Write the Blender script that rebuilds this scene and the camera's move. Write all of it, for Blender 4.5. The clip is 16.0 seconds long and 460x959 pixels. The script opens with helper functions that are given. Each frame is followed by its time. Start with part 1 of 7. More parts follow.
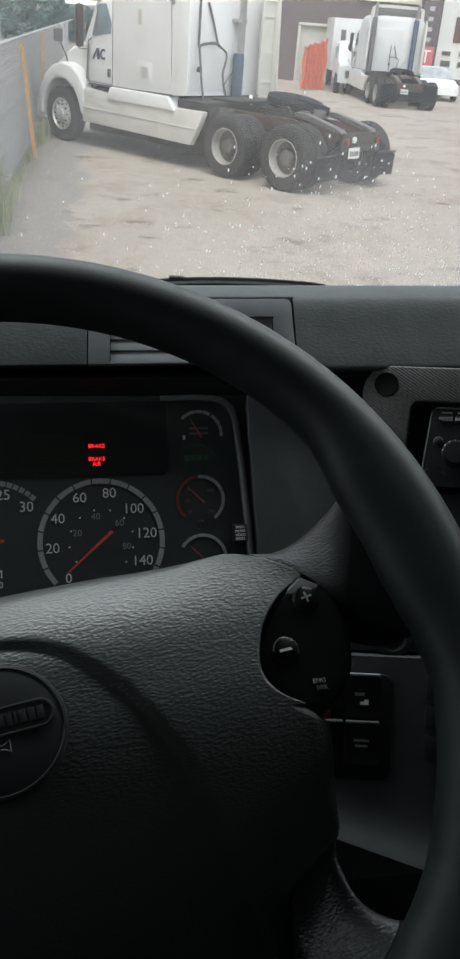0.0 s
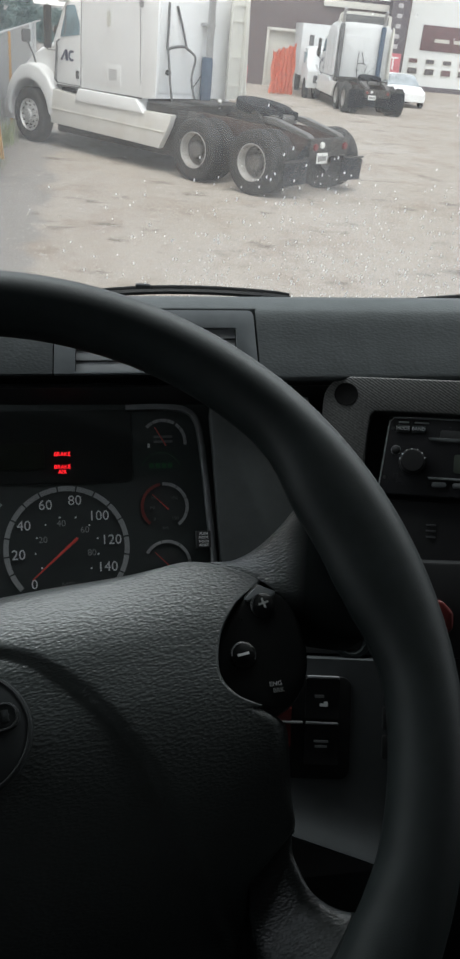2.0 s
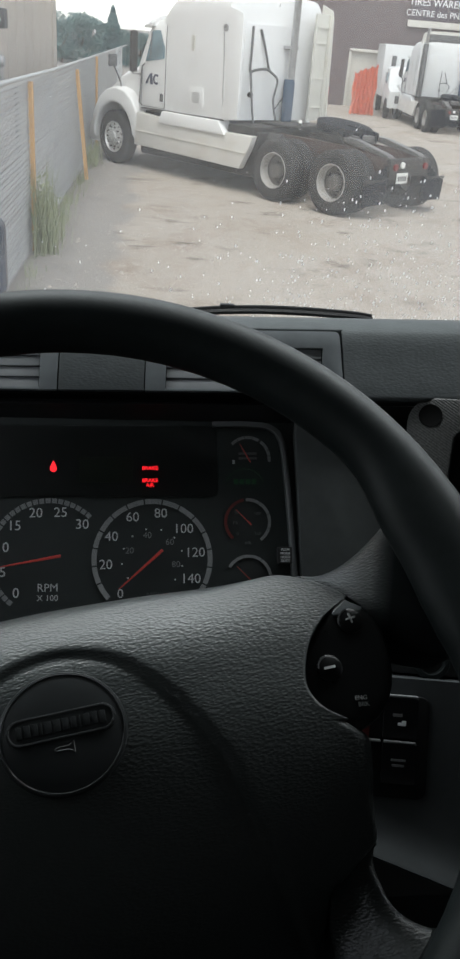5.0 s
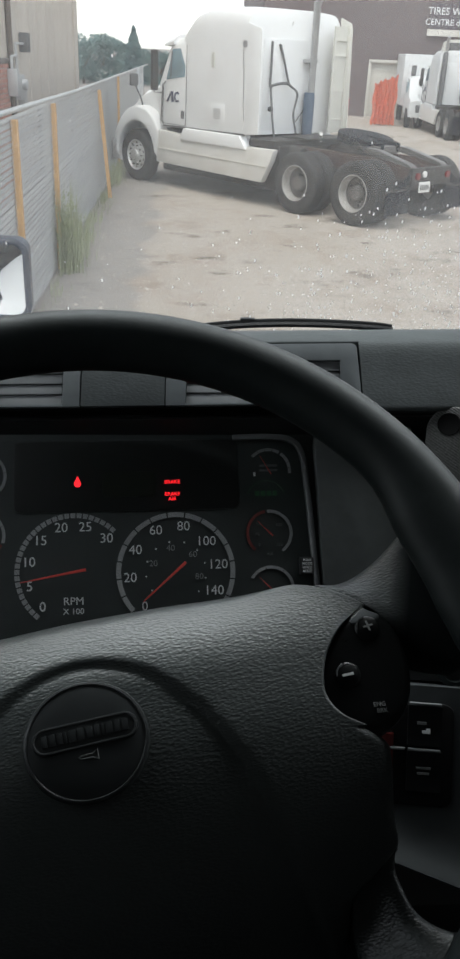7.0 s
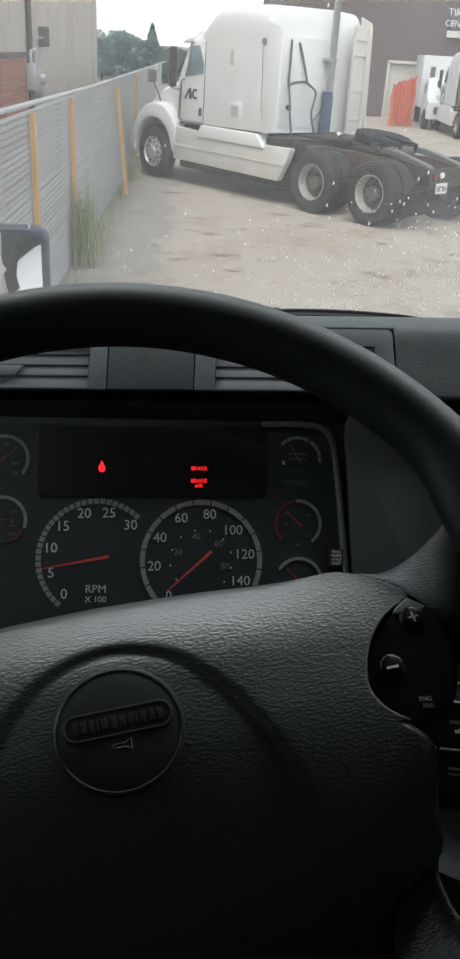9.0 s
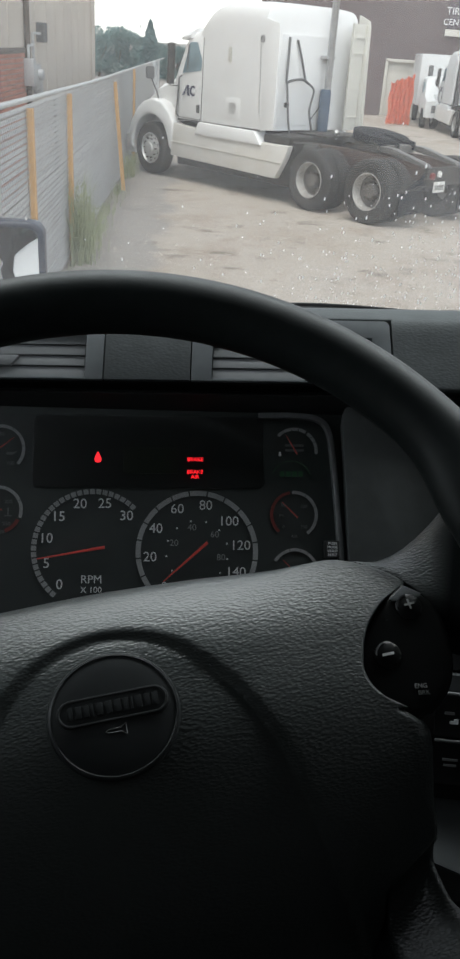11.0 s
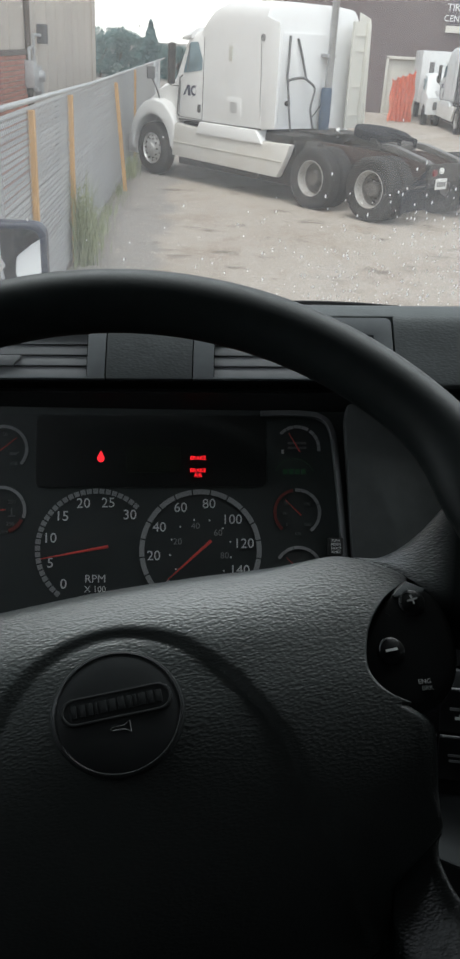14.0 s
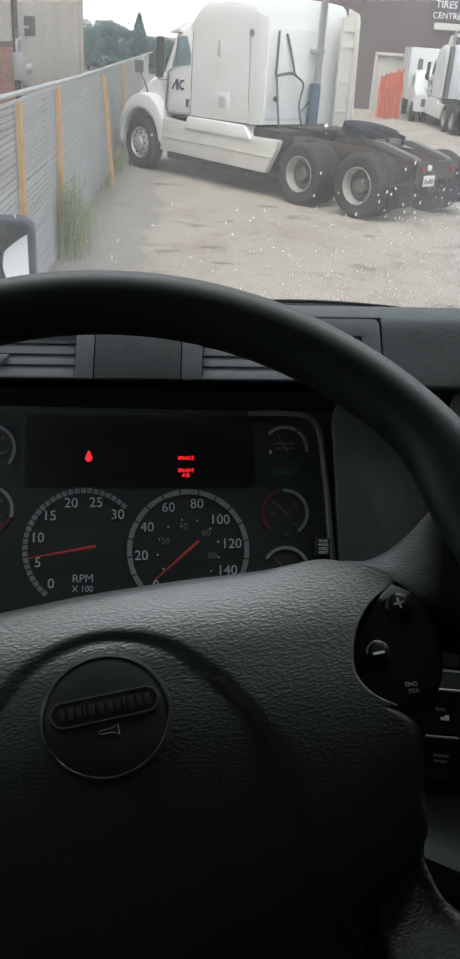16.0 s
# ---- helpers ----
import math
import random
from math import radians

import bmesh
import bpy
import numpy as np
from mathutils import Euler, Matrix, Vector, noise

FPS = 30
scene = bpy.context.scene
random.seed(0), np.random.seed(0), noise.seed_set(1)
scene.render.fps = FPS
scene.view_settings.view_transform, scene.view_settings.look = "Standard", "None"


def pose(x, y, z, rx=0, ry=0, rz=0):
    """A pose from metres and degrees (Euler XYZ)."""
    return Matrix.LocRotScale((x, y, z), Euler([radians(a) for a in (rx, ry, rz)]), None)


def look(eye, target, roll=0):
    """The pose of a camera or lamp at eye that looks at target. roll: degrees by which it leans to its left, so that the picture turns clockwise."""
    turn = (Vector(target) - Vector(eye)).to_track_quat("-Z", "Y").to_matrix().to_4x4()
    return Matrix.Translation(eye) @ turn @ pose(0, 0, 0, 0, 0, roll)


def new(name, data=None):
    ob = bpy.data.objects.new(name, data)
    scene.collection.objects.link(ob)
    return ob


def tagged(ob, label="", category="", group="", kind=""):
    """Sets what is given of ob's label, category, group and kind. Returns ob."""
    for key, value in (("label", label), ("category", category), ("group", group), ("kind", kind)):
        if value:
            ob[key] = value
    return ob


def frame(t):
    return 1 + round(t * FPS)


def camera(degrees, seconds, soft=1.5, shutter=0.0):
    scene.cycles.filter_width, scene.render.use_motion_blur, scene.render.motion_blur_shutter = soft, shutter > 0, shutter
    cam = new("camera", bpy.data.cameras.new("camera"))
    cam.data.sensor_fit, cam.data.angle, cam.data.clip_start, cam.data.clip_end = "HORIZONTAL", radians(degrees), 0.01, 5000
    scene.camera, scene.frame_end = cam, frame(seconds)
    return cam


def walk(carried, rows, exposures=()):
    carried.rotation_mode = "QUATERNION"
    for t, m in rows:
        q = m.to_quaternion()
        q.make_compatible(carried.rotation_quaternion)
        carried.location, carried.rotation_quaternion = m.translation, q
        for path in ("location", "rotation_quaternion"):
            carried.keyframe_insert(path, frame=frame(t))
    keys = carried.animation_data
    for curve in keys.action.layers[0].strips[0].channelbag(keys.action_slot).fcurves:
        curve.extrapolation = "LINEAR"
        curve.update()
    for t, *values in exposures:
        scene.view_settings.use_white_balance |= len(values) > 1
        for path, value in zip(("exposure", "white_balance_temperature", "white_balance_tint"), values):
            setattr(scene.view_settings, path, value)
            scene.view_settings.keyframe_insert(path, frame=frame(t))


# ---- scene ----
cam = camera(30.0, 16.0, soft=2.7)
# seconds, eye, target, roll
PATH = [
    (0, (0.0098, 0.0188, 2.5228), (0.2863, 1.7566, 1.5722), 4.58),
    (0.5, (0.0107, 0.0187, 2.5319), (0.3299, 1.7367, 1.5589), 5.25),
    (1, (0.0103, 0.0179, 2.5308), (0.3443, 1.7310, 1.5541), 5.64),
    (1.5, (0.0302, 0.0037, 2.5382), (0.3274, 1.7331, 1.5785), 2.57),
    (2, (0.0122, 0.0065, 2.5342), (0.3596, 1.7376, 1.5947), 5.65),
    (2.5, (0.0202, -0.0011, 2.5333), (0.2783, 1.7513, 1.6047), 2.97),
    (3, (0.0138, -0.0069, 2.5400), (0.2649, 1.7518, 1.6214), 3.52),
    (3.5, (0.0097, -0.0042, 2.5348), (0.2311, 1.7588, 1.6167), 3.72),
    (4, (0.0071, -0.0057, 2.5331), (0.2164, 1.7606, 1.6185), 3.80),
    (4.5, (-0.0015, -0.0044, 2.5359), (0.1914, 1.7617, 1.6175), 4.93),
    (7, (0.0045, -0.0145, 2.5436), (0.1230, 1.7709, 1.6501), 2.63),
    (7.5, (-0.0089, -0.0028, 2.5297), (0.1269, 1.7768, 1.6272), 4.46),
    (8, (-0.0050, -0.0035, 2.5270), (0.0896, 1.7829, 1.6327), 2.92),
    (8.5, (-0.0127, 0.0012, 2.5254), (0.0836, 1.7802, 1.6166), 3.89),
    (9, (-0.0105, 0.0006, 2.5248), (0.0871, 1.7856, 1.6281), 3.56),
    (11.5, (-0.0103, -0.0012, 2.5146), (0.1007, 1.7810, 1.6137), 4.11),
    (12, (-0.0093, 0.0016, 2.5105), (0.1065, 1.7840, 1.6106), 4.13),
    (12.5, (-0.0089, -0.0025, 2.5160), (0.0996, 1.7796, 1.6148), 3.75),
    (13, (-0.0121, -0.0013, 2.5148), (0.0989, 1.7811, 1.6142), 4.11),
    (13.5, (-0.0102, -0.0032, 2.5169), (0.0948, 1.7805, 1.6183), 3.74),
    (14, (-0.0088, -0.0019, 2.5185), (0.0871, 1.7803, 1.6161), 3.25),
    (14.5, (-0.0054, -0.0050, 2.5222), (0.0926, 1.7792, 1.6239), 2.91),
    (15, (-0.0092, -0.0044, 2.5224), (0.0906, 1.7788, 1.6222), 3.37),
    (15.5, (-0.0049, -0.0050, 2.5248), (0.0976, 1.7804, 1.6293), 2.87),
    (16, (-0.0099, -0.0010, 2.5225), (0.1168, 1.7754, 1.6123), 3.94),
]
EXPOSURE = 0.94
walk(cam, [(t, look(eye, target, roll)) for t, eye, target, roll in PATH], [(0.0, EXPOSURE + 0.08), (2.0, EXPOSURE + 0.07), (4.5, EXPOSURE + 0.02), (8.0, EXPOSURE), (16.0, EXPOSURE)])
# ---- daylight: bright overcast ----
world = bpy.data.worlds.new("sky")
scene.world = world
world.use_nodes = True
_n = world.node_tree.nodes
_sky = _n.new("ShaderNodeTexSky")
_sky.sky_type = "NISHITA"
_sky.sun_disc = False
_sky.sun_elevation = radians(52)
_sky.sun_rotation = radians(200)
_sky.dust_density = 0.6
_sky.air_density = 1.0
_mix = _n.new("ShaderNodeHueSaturation")
_mix.inputs["Saturation"].default_value = 0.25
world.node_tree.links.new(_sky.outputs[0], _mix.inputs["Color"])
world.node_tree.links.new(_mix.outputs[0], _n["Background"].inputs["Color"])
_n["Background"].inputs["Strength"].default_value = 0.15

sun_data = bpy.data.lights.new("sun", "SUN")
sun_data.energy = 1.4
sun_data.angle = radians(40)
sun_data.color = (1.0, 0.96, 0.9)
sun = new("sun", sun_data)
# the sun stands high behind the cab
sun.matrix_world = look((-1.5, -7, 18), (0, 0, 0))


# lamps added to brighten the cab, set inside the upper windscreen and at the two side windows
def opening(at, to, wide, high, watts, color):
    lamp = bpy.data.lights.new("window_daylight", "AREA")
    lamp.shape, lamp.size, lamp.size_y, lamp.energy = "RECTANGLE", wide, high, watts
    lamp.color = color
    new("window_daylight", lamp).matrix_world = look(at, to)


opening((0.34, 0.900, 2.830), (0.30, 0.30, 2.40), 1.90, 0.22, 7.4, (0.92, 0.99, 1.0))
opening((-0.645, 0.55, 2.60), (0.10, 0.40, 2.35), 0.75, 0.45, 0.35, (0.82, 1.0, 0.97))
opening((1.485, 0.55, 2.58), (0.20, 0.40, 2.10), 0.75, 0.45, 0.25, (0.90, 1.0, 0.98))

# ---- materials ----
def mat(name, color, rough=0.6, metal=0.0, scale=40.0, var=0.15, bump=0.0, bump_scale=400.0, stain=0.0, stain_scale=3.0,
        stain_color=None, coat=0.0, emit=None, emit_strength=0.0, spec=0.5, per_object=0.0, cells=False):
    """Principled material: fine grain, larger stains and relief, all in object space (metres)."""
    m = bpy.data.materials.new(name)
    m.use_nodes = True
    nt = m.node_tree
    b = nt.nodes["Principled BSDF"]
    tc = nt.nodes.new("ShaderNodeTexCoord")
    base = (*color, 1.0)
    n1 = nt.nodes.new("ShaderNodeTexNoise")
    n1.inputs["Scale"].default_value = scale
    n1.inputs["Detail"].default_value = 6.0
    nt.links.new(tc.outputs["Object"], n1.inputs["Vector"])
    r1 = nt.nodes.new("ShaderNodeMapRange")
    r1.inputs["From Min"].default_value, r1.inputs["From Max"].default_value = 0.3, 0.7
    r1.inputs["To Min"].default_value, r1.inputs["To Max"].default_value = 1.0 - var, 1.0 + var
    nt.links.new(n1.outputs["Fac"], r1.inputs["Value"])
    mul = nt.nodes.new("ShaderNodeVectorMath")
    mul.operation = "SCALE"
    mul.inputs[0].default_value = color
    nt.links.new(r1.outputs["Result"], mul.inputs["Scale"])
    last = mul.outputs["Vector"]
    if stain > 0:
        n2 = nt.nodes.new("ShaderNodeTexNoise")
        n2.inputs["Scale"].default_value = stain_scale
        n2.inputs["Detail"].default_value = 8.0
        n2.inputs["Roughness"].default_value = 0.65
        nt.links.new(tc.outputs["Object"], n2.inputs["Vector"])
        r2 = nt.nodes.new("ShaderNodeMapRange")
        r2.inputs["From Min"].default_value, r2.inputs["From Max"].default_value = 0.48, 0.72
        r2.inputs["To Min"].default_value, r2.inputs["To Max"].default_value = 0.0, stain
        nt.links.new(n2.outputs["Fac"], r2.inputs["Value"])
        mx = nt.nodes.new("ShaderNodeMix")
        mx.data_type = "RGBA"
        mx.inputs["B"].default_value = (*(stain_color or [c * 0.45 for c in color]), 1.0)
        nt.links.new(r2.outputs["Result"], mx.inputs["Factor"])
        nt.links.new(last, mx.inputs["A"])
        last = mx.outputs["Result"]
        rr = nt.nodes.new("ShaderNodeMapRange")
        rr.inputs["To Min"].default_value, rr.inputs["To Max"].default_value = max(0.03, rough - 0.08), min(1.0, rough + 0.12)
        nt.links.new(n2.outputs["Fac"], rr.inputs["Value"])
        nt.links.new(rr.outputs["Result"], b.inputs["Roughness"])
    else:
        b.inputs["Roughness"].default_value = rough
    if per_object > 0:
        oi = nt.nodes.new("ShaderNodeObjectInfo")
        ro = nt.nodes.new("ShaderNodeMapRange")
        ro.inputs["To Min"].default_value, ro.inputs["To Max"].default_value = 1 - per_object, 1 + per_object
        nt.links.new(oi.outputs["Random"], ro.inputs["Value"])
        m3 = nt.nodes.new("ShaderNodeVectorMath")
        m3.operation = "SCALE"
        nt.links.new(last, m3.inputs[0])
        nt.links.new(ro.outputs["Result"], m3.inputs["Scale"])
        last = m3.outputs["Vector"]
    nt.links.new(last, b.inputs["Base Color"])
    b.inputs["Metallic"].default_value = metal
    b.inputs["Specular IOR Level"].default_value = spec
    b.inputs["Coat Weight"].default_value = coat
    if bump > 0:
        if cells:
            nb = nt.nodes.new("ShaderNodeTexVoronoi")
            nb.feature = "SMOOTH_F1"
            nb.inputs["Scale"].default_value = bump_scale
            nb.inputs["Smoothness"].default_value = 0.4
            mp = nt.nodes.new("ShaderNodeMapping")
            mp.inputs["Scale"].default_value = (0.55, 1.25, 1.0)
            nz = nt.nodes.new("ShaderNodeTexNoise")
            nz.inputs["Scale"].default_value = bump_scale * 0.35
            dv = nt.nodes.new("ShaderNodeMix")
            dv.data_type = "VECTOR"
            dv.inputs["Factor"].default_value = 0.0016
            nt.links.new(tc.outputs["Object"], dv.inputs["A"])
            nt.links.new(tc.outputs["Object"], nz.inputs["Vector"])
            nt.links.new(nz.outputs["Color"], dv.inputs["B"])
            nt.links.new(dv.outputs["Result"], mp.inputs["Vector"])
            nt.links.new(mp.outputs["Vector"], nb.inputs["Vector"])
            src = nb.outputs["Distance"]
        else:
            nb = nt.nodes.new("ShaderNodeTexNoise")
            nb.inputs["Scale"].default_value = bump_scale
            nb.inputs["Detail"].default_value = 3.0
            nt.links.new(tc.outputs["Object"], nb.inputs["Vector"])
            src = nb.outputs["Fac"]
        bp = nt.nodes.new("ShaderNodeBump")
        bp.inputs["Strength"].default_value = 1.0
        bp.inputs["Distance"].default_value = bump
        nt.links.new(src, bp.inputs["Height"])
        nt.links.new(bp.outputs["Normal"], b.inputs["Normal"])
    if emit:
        b.inputs["Emission Color"].default_value = (*emit, 1.0)
        b.inputs["Emission Strength"].default_value = emit_strength
    return m


def glass_mat(name, tint=(1, 1, 1), rough=0.0, dust=0.0, spots=0.0):
    """Thin glass: clear, with a mirror gloss by Fresnel, dust film and dried drops."""
    m = bpy.data.materials.new(name)
    m.use_nodes = True
    nt = m.node_tree
    nt.nodes.remove(nt.nodes["Principled BSDF"])
    out = nt.nodes["Material Output"]
    tr = nt.nodes.new("ShaderNodeBsdfTransparent")
    tr.inputs["Color"].default_value = (*tint, 1)
    gl = nt.nodes.new("ShaderNodeBsdfGlossy")
    gl.inputs["Roughness"].default_value = rough
    lw = nt.nodes.new("ShaderNodeLayerWeight")
    fr = nt.nodes.new("ShaderNodeMath")
    fr.operation = "POWER"
    fr.inputs[1].default_value = 4.0
    nt.links.new(lw.outputs["Facing"], fr.inputs[0])
    fr2 = nt.nodes.new("ShaderNodeMath")
    fr2.operation = "MULTIPLY_ADD"
    fr2.inputs[1].default_value, fr2.inputs[2].default_value = 0.5, 0.02
    nt.links.new(fr.outputs[0], fr2.inputs[0])
    mx = nt.nodes.new("ShaderNodeMixShader")
    nt.links.new(fr2.outputs[0], mx.inputs[0])
    nt.links.new(tr.outputs[0], mx.inputs[1])
    nt.links.new(gl.outputs[0], mx.inputs[2])
    last = mx.outputs[0]
    if dust > 0:
        tc = nt.nodes.new("ShaderNodeTexCoord")
        df = nt.nodes.new("ShaderNodeBsdfTranslucent")
        df.inputs["Color"].default_value = (0.96, 0.96, 0.95, 1)
        nz = nt.nodes.new("ShaderNodeTexNoise")
        nz.inputs["Scale"].default_value = 6.0
        nz.inputs["Detail"].default_value = 6.0
        nt.links.new(tc.outputs["Object"], nz.inputs["Vector"])
        mr = nt.nodes.new("ShaderNodeMapRange")
        mr.inputs["From Min"].default_value, mr.inputs["From Max"].default_value = 0.3, 0.75
        mr.inputs["To Min"].default_value, mr.inputs["To Max"].default_value = dust * 0.6, dust * 1.5
        nt.links.new(nz.outputs["Fac"], mr.inputs["Value"])
        # dried drops in two sizes, thicker towards the foot of the passenger side
        xyz = nt.nodes.new("ShaderNodeSeparateXYZ")
        nt.links.new(tc.outputs["Object"], xyz.inputs["Vector"])
        near_low = nt.nodes.new("ShaderNodeMapRange")
        near_low.inputs["From Min"].default_value, near_low.inputs["From Max"].default_value = 0.31, 0.06
        near_low.inputs["To Min"].default_value, near_low.inputs["To Max"].default_value = 0.0, 1.0
        nt.links.new(xyz.outputs["Y"], near_low.inputs["Value"])
        side = nt.nodes.new("ShaderNodeMapRange")
        side.inputs["From Min"].default_value, side.inputs["From Max"].default_value = 0.0, 0.34
        side.inputs["To Min"].default_value, side.inputs["To Max"].default_value = 0.02, 1.0
        nt.links.new(xyz.outputs["X"], side.inputs["Value"])
        dens = nt.nodes.new("ShaderNodeMath")
        dens.operation = "MULTIPLY"
        nt.links.new(near_low.outputs["Result"], dens.inputs[0])
        nt.links.new(side.outputs["Result"], dens.inputs[1])
        patch = nt.nodes.new("ShaderNodeMath")
        patch.operation = "MULTIPLY"
        nt.links.new(dens.outputs[0], patch.inputs[0])
        nt.links.new(nz.outputs["Fac"], patch.inputs[1])
        drops = []
        for cells, reach, some_of, least in ((95.0, 0.125, 1.1, 0.005), (220.0, 0.20, 2.0, 0.004)):
            vo = nt.nodes.new("ShaderNodeTexVoronoi")
            vo.inputs["Scale"].default_value = cells
            trail = nt.nodes.new("ShaderNodeMapping")
            trail.inputs["Scale"].default_value = (1.0, 0.42 if cells > 200 else 0.85, 1.0)
            nt.links.new(tc.outputs["Object"], trail.inputs["Vector"])
            nt.links.new(trail.outputs["Vector"], vo.inputs["Vector"])
            sp = nt.nodes.new("ShaderNodeSeparateColor")
            nt.links.new(vo.outputs["Color"], sp.inputs["Color"])
            size = nt.nodes.new("ShaderNodeMath")
            size.operation = "MULTIPLY_ADD"
            size.inputs[1].default_value, size.inputs[2].default_value = reach, reach * 0.35
            nt.links.new(sp.outputs["Green"], size.inputs[0])
            lt = nt.nodes.new("ShaderNodeMath")
            lt.operation = "LESS_THAN"
            nt.links.new(vo.outputs["Distance"], lt.inputs[0])
            nt.links.new(size.outputs[0], lt.inputs[1])
            share = nt.nodes.new("ShaderNodeMath")
            share.operation = "MULTIPLY_ADD"
            share.inputs[1].default_value, share.inputs[2].default_value = some_of * spots, least
            nt.links.new(patch.outputs[0], share.inputs[0])
            some = nt.nodes.new("ShaderNodeMath")
            some.operation = "LESS_THAN"
            nt.links.new(sp.outputs["Red"], some.inputs[0])
            nt.links.new(share.outputs[0], some.inputs[1])
            both = nt.nodes.new("ShaderNodeMath")
            both.operation = "MULTIPLY"
            nt.links.new(lt.outputs[0], both.inputs[0])
            nt.links.new(some.outputs[0], both.inputs[1])
            drops.append(both)
        either = nt.nodes.new("ShaderNodeMath")
        either.operation = "MAXIMUM"
        nt.links.new(drops[0].outputs[0], either.inputs[0])
        nt.links.new(drops[1].outputs[0], either.inputs[1])
        scale = nt.nodes.new("ShaderNodeMath")
        scale.operation = "MULTIPLY"
        scale.inputs[1].default_value = 0.95
        nt.links.new(either.outputs[0], scale.inputs[0])
        # the film of dust is thicker where the drops have dried
        film = nt.nodes.new("ShaderNodeMath")
        film.operation = "MULTIPLY_ADD"
        film.inputs[1].default_value = 0.14
        nt.links.new(patch.outputs[0], film.inputs[0])
        nt.links.new(mr.outputs["Result"], film.inputs[2])
        top = nt.nodes.new("ShaderNodeMath")
        top.operation = "MAXIMUM"
        nt.links.new(scale.outputs[0], top.inputs[0])
        nt.links.new(film.outputs[0], top.inputs[1])
        mx2 = nt.nodes.new("ShaderNodeMixShader")
        nt.links.new(top.outputs[0], mx2.inputs[0])
        nt.links.new(last, mx2.inputs[1])
        nt.links.new(df.outputs[0], mx2.inputs[2])
        last = mx2.outputs[0]
    nt.links.new(last, out.inputs["Surface"])
    return m


M = dict(
    leather=mat("grained_vinyl", (0.024, 0.031, 0.031), 0.42, spec=1.0, scale=60, var=0.12, bump=0.00023, bump_scale=740, cells=True, stain=0.2, stain_scale=9),
    rim=mat("wheel_rim_plastic", (0.0145, 0.0182, 0.0185), 0.47, spec=0.18, scale=90, var=0.15, bump=0.00010, bump_scale=1500, stain=0.2, stain_scale=14),
    dash=mat("dash_vinyl", (0.058, 0.065, 0.067), 0.66, spec=0.38, scale=60, var=0.1, bump=0.00016, bump_scale=560, cells=True, stain=0.2, stain_scale=7),
    dash_smooth=mat("dash_plastic", (0.042, 0.047, 0.049), 0.5, scale=80, var=0.08, bump=0.0001, bump_scale=1500, stain=0.2, stain_scale=12),
    slat=mat("vent_slat_plastic", (0.15, 0.155, 0.16), 0.5, scale=80, var=0.08, stain=0.2, stain_scale=20),
    black=mat("black_plastic", (0.014, 0.0145, 0.015), 0.45, scale=80, var=0.2, bump=0.00008, bump_scale=1500),
    gloss=mat("glossy_black_plastic", (0.012, 0.012, 0.013), 0.22, scale=80, var=0.2, stain=0.2, stain_scale=30),
    knob=mat("matt_black_plastic", (0.006, 0.006, 0.0065), 0.6, spec=0.25, scale=80, var=0.2),
    pod=mat("deep_gloss_black", (0.005, 0.0056, 0.0058), 0.28, spec=0.36, scale=80, var=0.2, stain=0.2, stain_scale=30),
    cheek=mat("dark_cheek_plastic", (0.058, 0.064, 0.064), 0.6, scale=80, var=0.1, bump=0.0001, bump_scale=1500, stain=0.2, stain_scale=12),
    # paler copy of the dash plastic, with the sky's sheen put into its tone
    vent=mat("lit_vent_plastic", (0.120, 0.130, 0.136), 0.42, scale=80, var=0.08, bump=0.0001, bump_scale=1500, stain=0.2, stain_scale=12),
    weave=mat("woven_trim", (0.046, 0.047, 0.045), 0.5, scale=500, var=0.5, bump=0.0004, bump_scale=900),
    # near black, so that shallow recesses look deep in shade
    void=mat("recess_shade_black", (0.003, 0.003, 0.003), 0.95, spec=0.1),
    # face and bezel greys lifted to stand for haze over the dials
    face=mat("gauge_face", (0.028, 0.034, 0.034), 0.55, scale=150, var=0.1),
    bezel=mat("gauge_bezel", (0.125, 0.13, 0.135), 0.4, scale=100, var=0.1),
    ring=mat("gauge_ring_print", (0.29, 0.295, 0.30), 0.6, scale=100, var=0.08),
    print=mat("white_print", (0.68, 0.69, 0.69), 0.6, scale=200, var=0.05),
    print_mid=mat("pale_grey_print", (0.26, 0.265, 0.265), 0.6, scale=200, var=0.05),
    print_dim=mat("grey_print", (0.13, 0.135, 0.135), 0.6, scale=200, var=0.05),
    needle=mat("red_needle", (0.55, 0.06, 0.05), 0.5, scale=100, var=0.05),
    redline=mat("red_print", (0.16, 0.03, 0.025), 0.6, scale=100, var=0.05),
    lamp_red=mat("red_tell_tale", (0.3, 0.01, 0.01), 0.4, emit=(1.0, 0.02, 0.03), emit_strength=0.9),
    lamp_green=mat("green_odometer", (0.02, 0.06, 0.03), 0.4, emit=(0.05, 0.5, 0.16), emit_strength=0.009),
    red_plastic=mat("red_plastic", (0.08, 0.007, 0.006), 0.4, scale=80, var=0.1),
    chrome=mat("chrome", (0.6, 0.6, 0.6), 0.25, 1.0, scale=50, var=0.08),
)



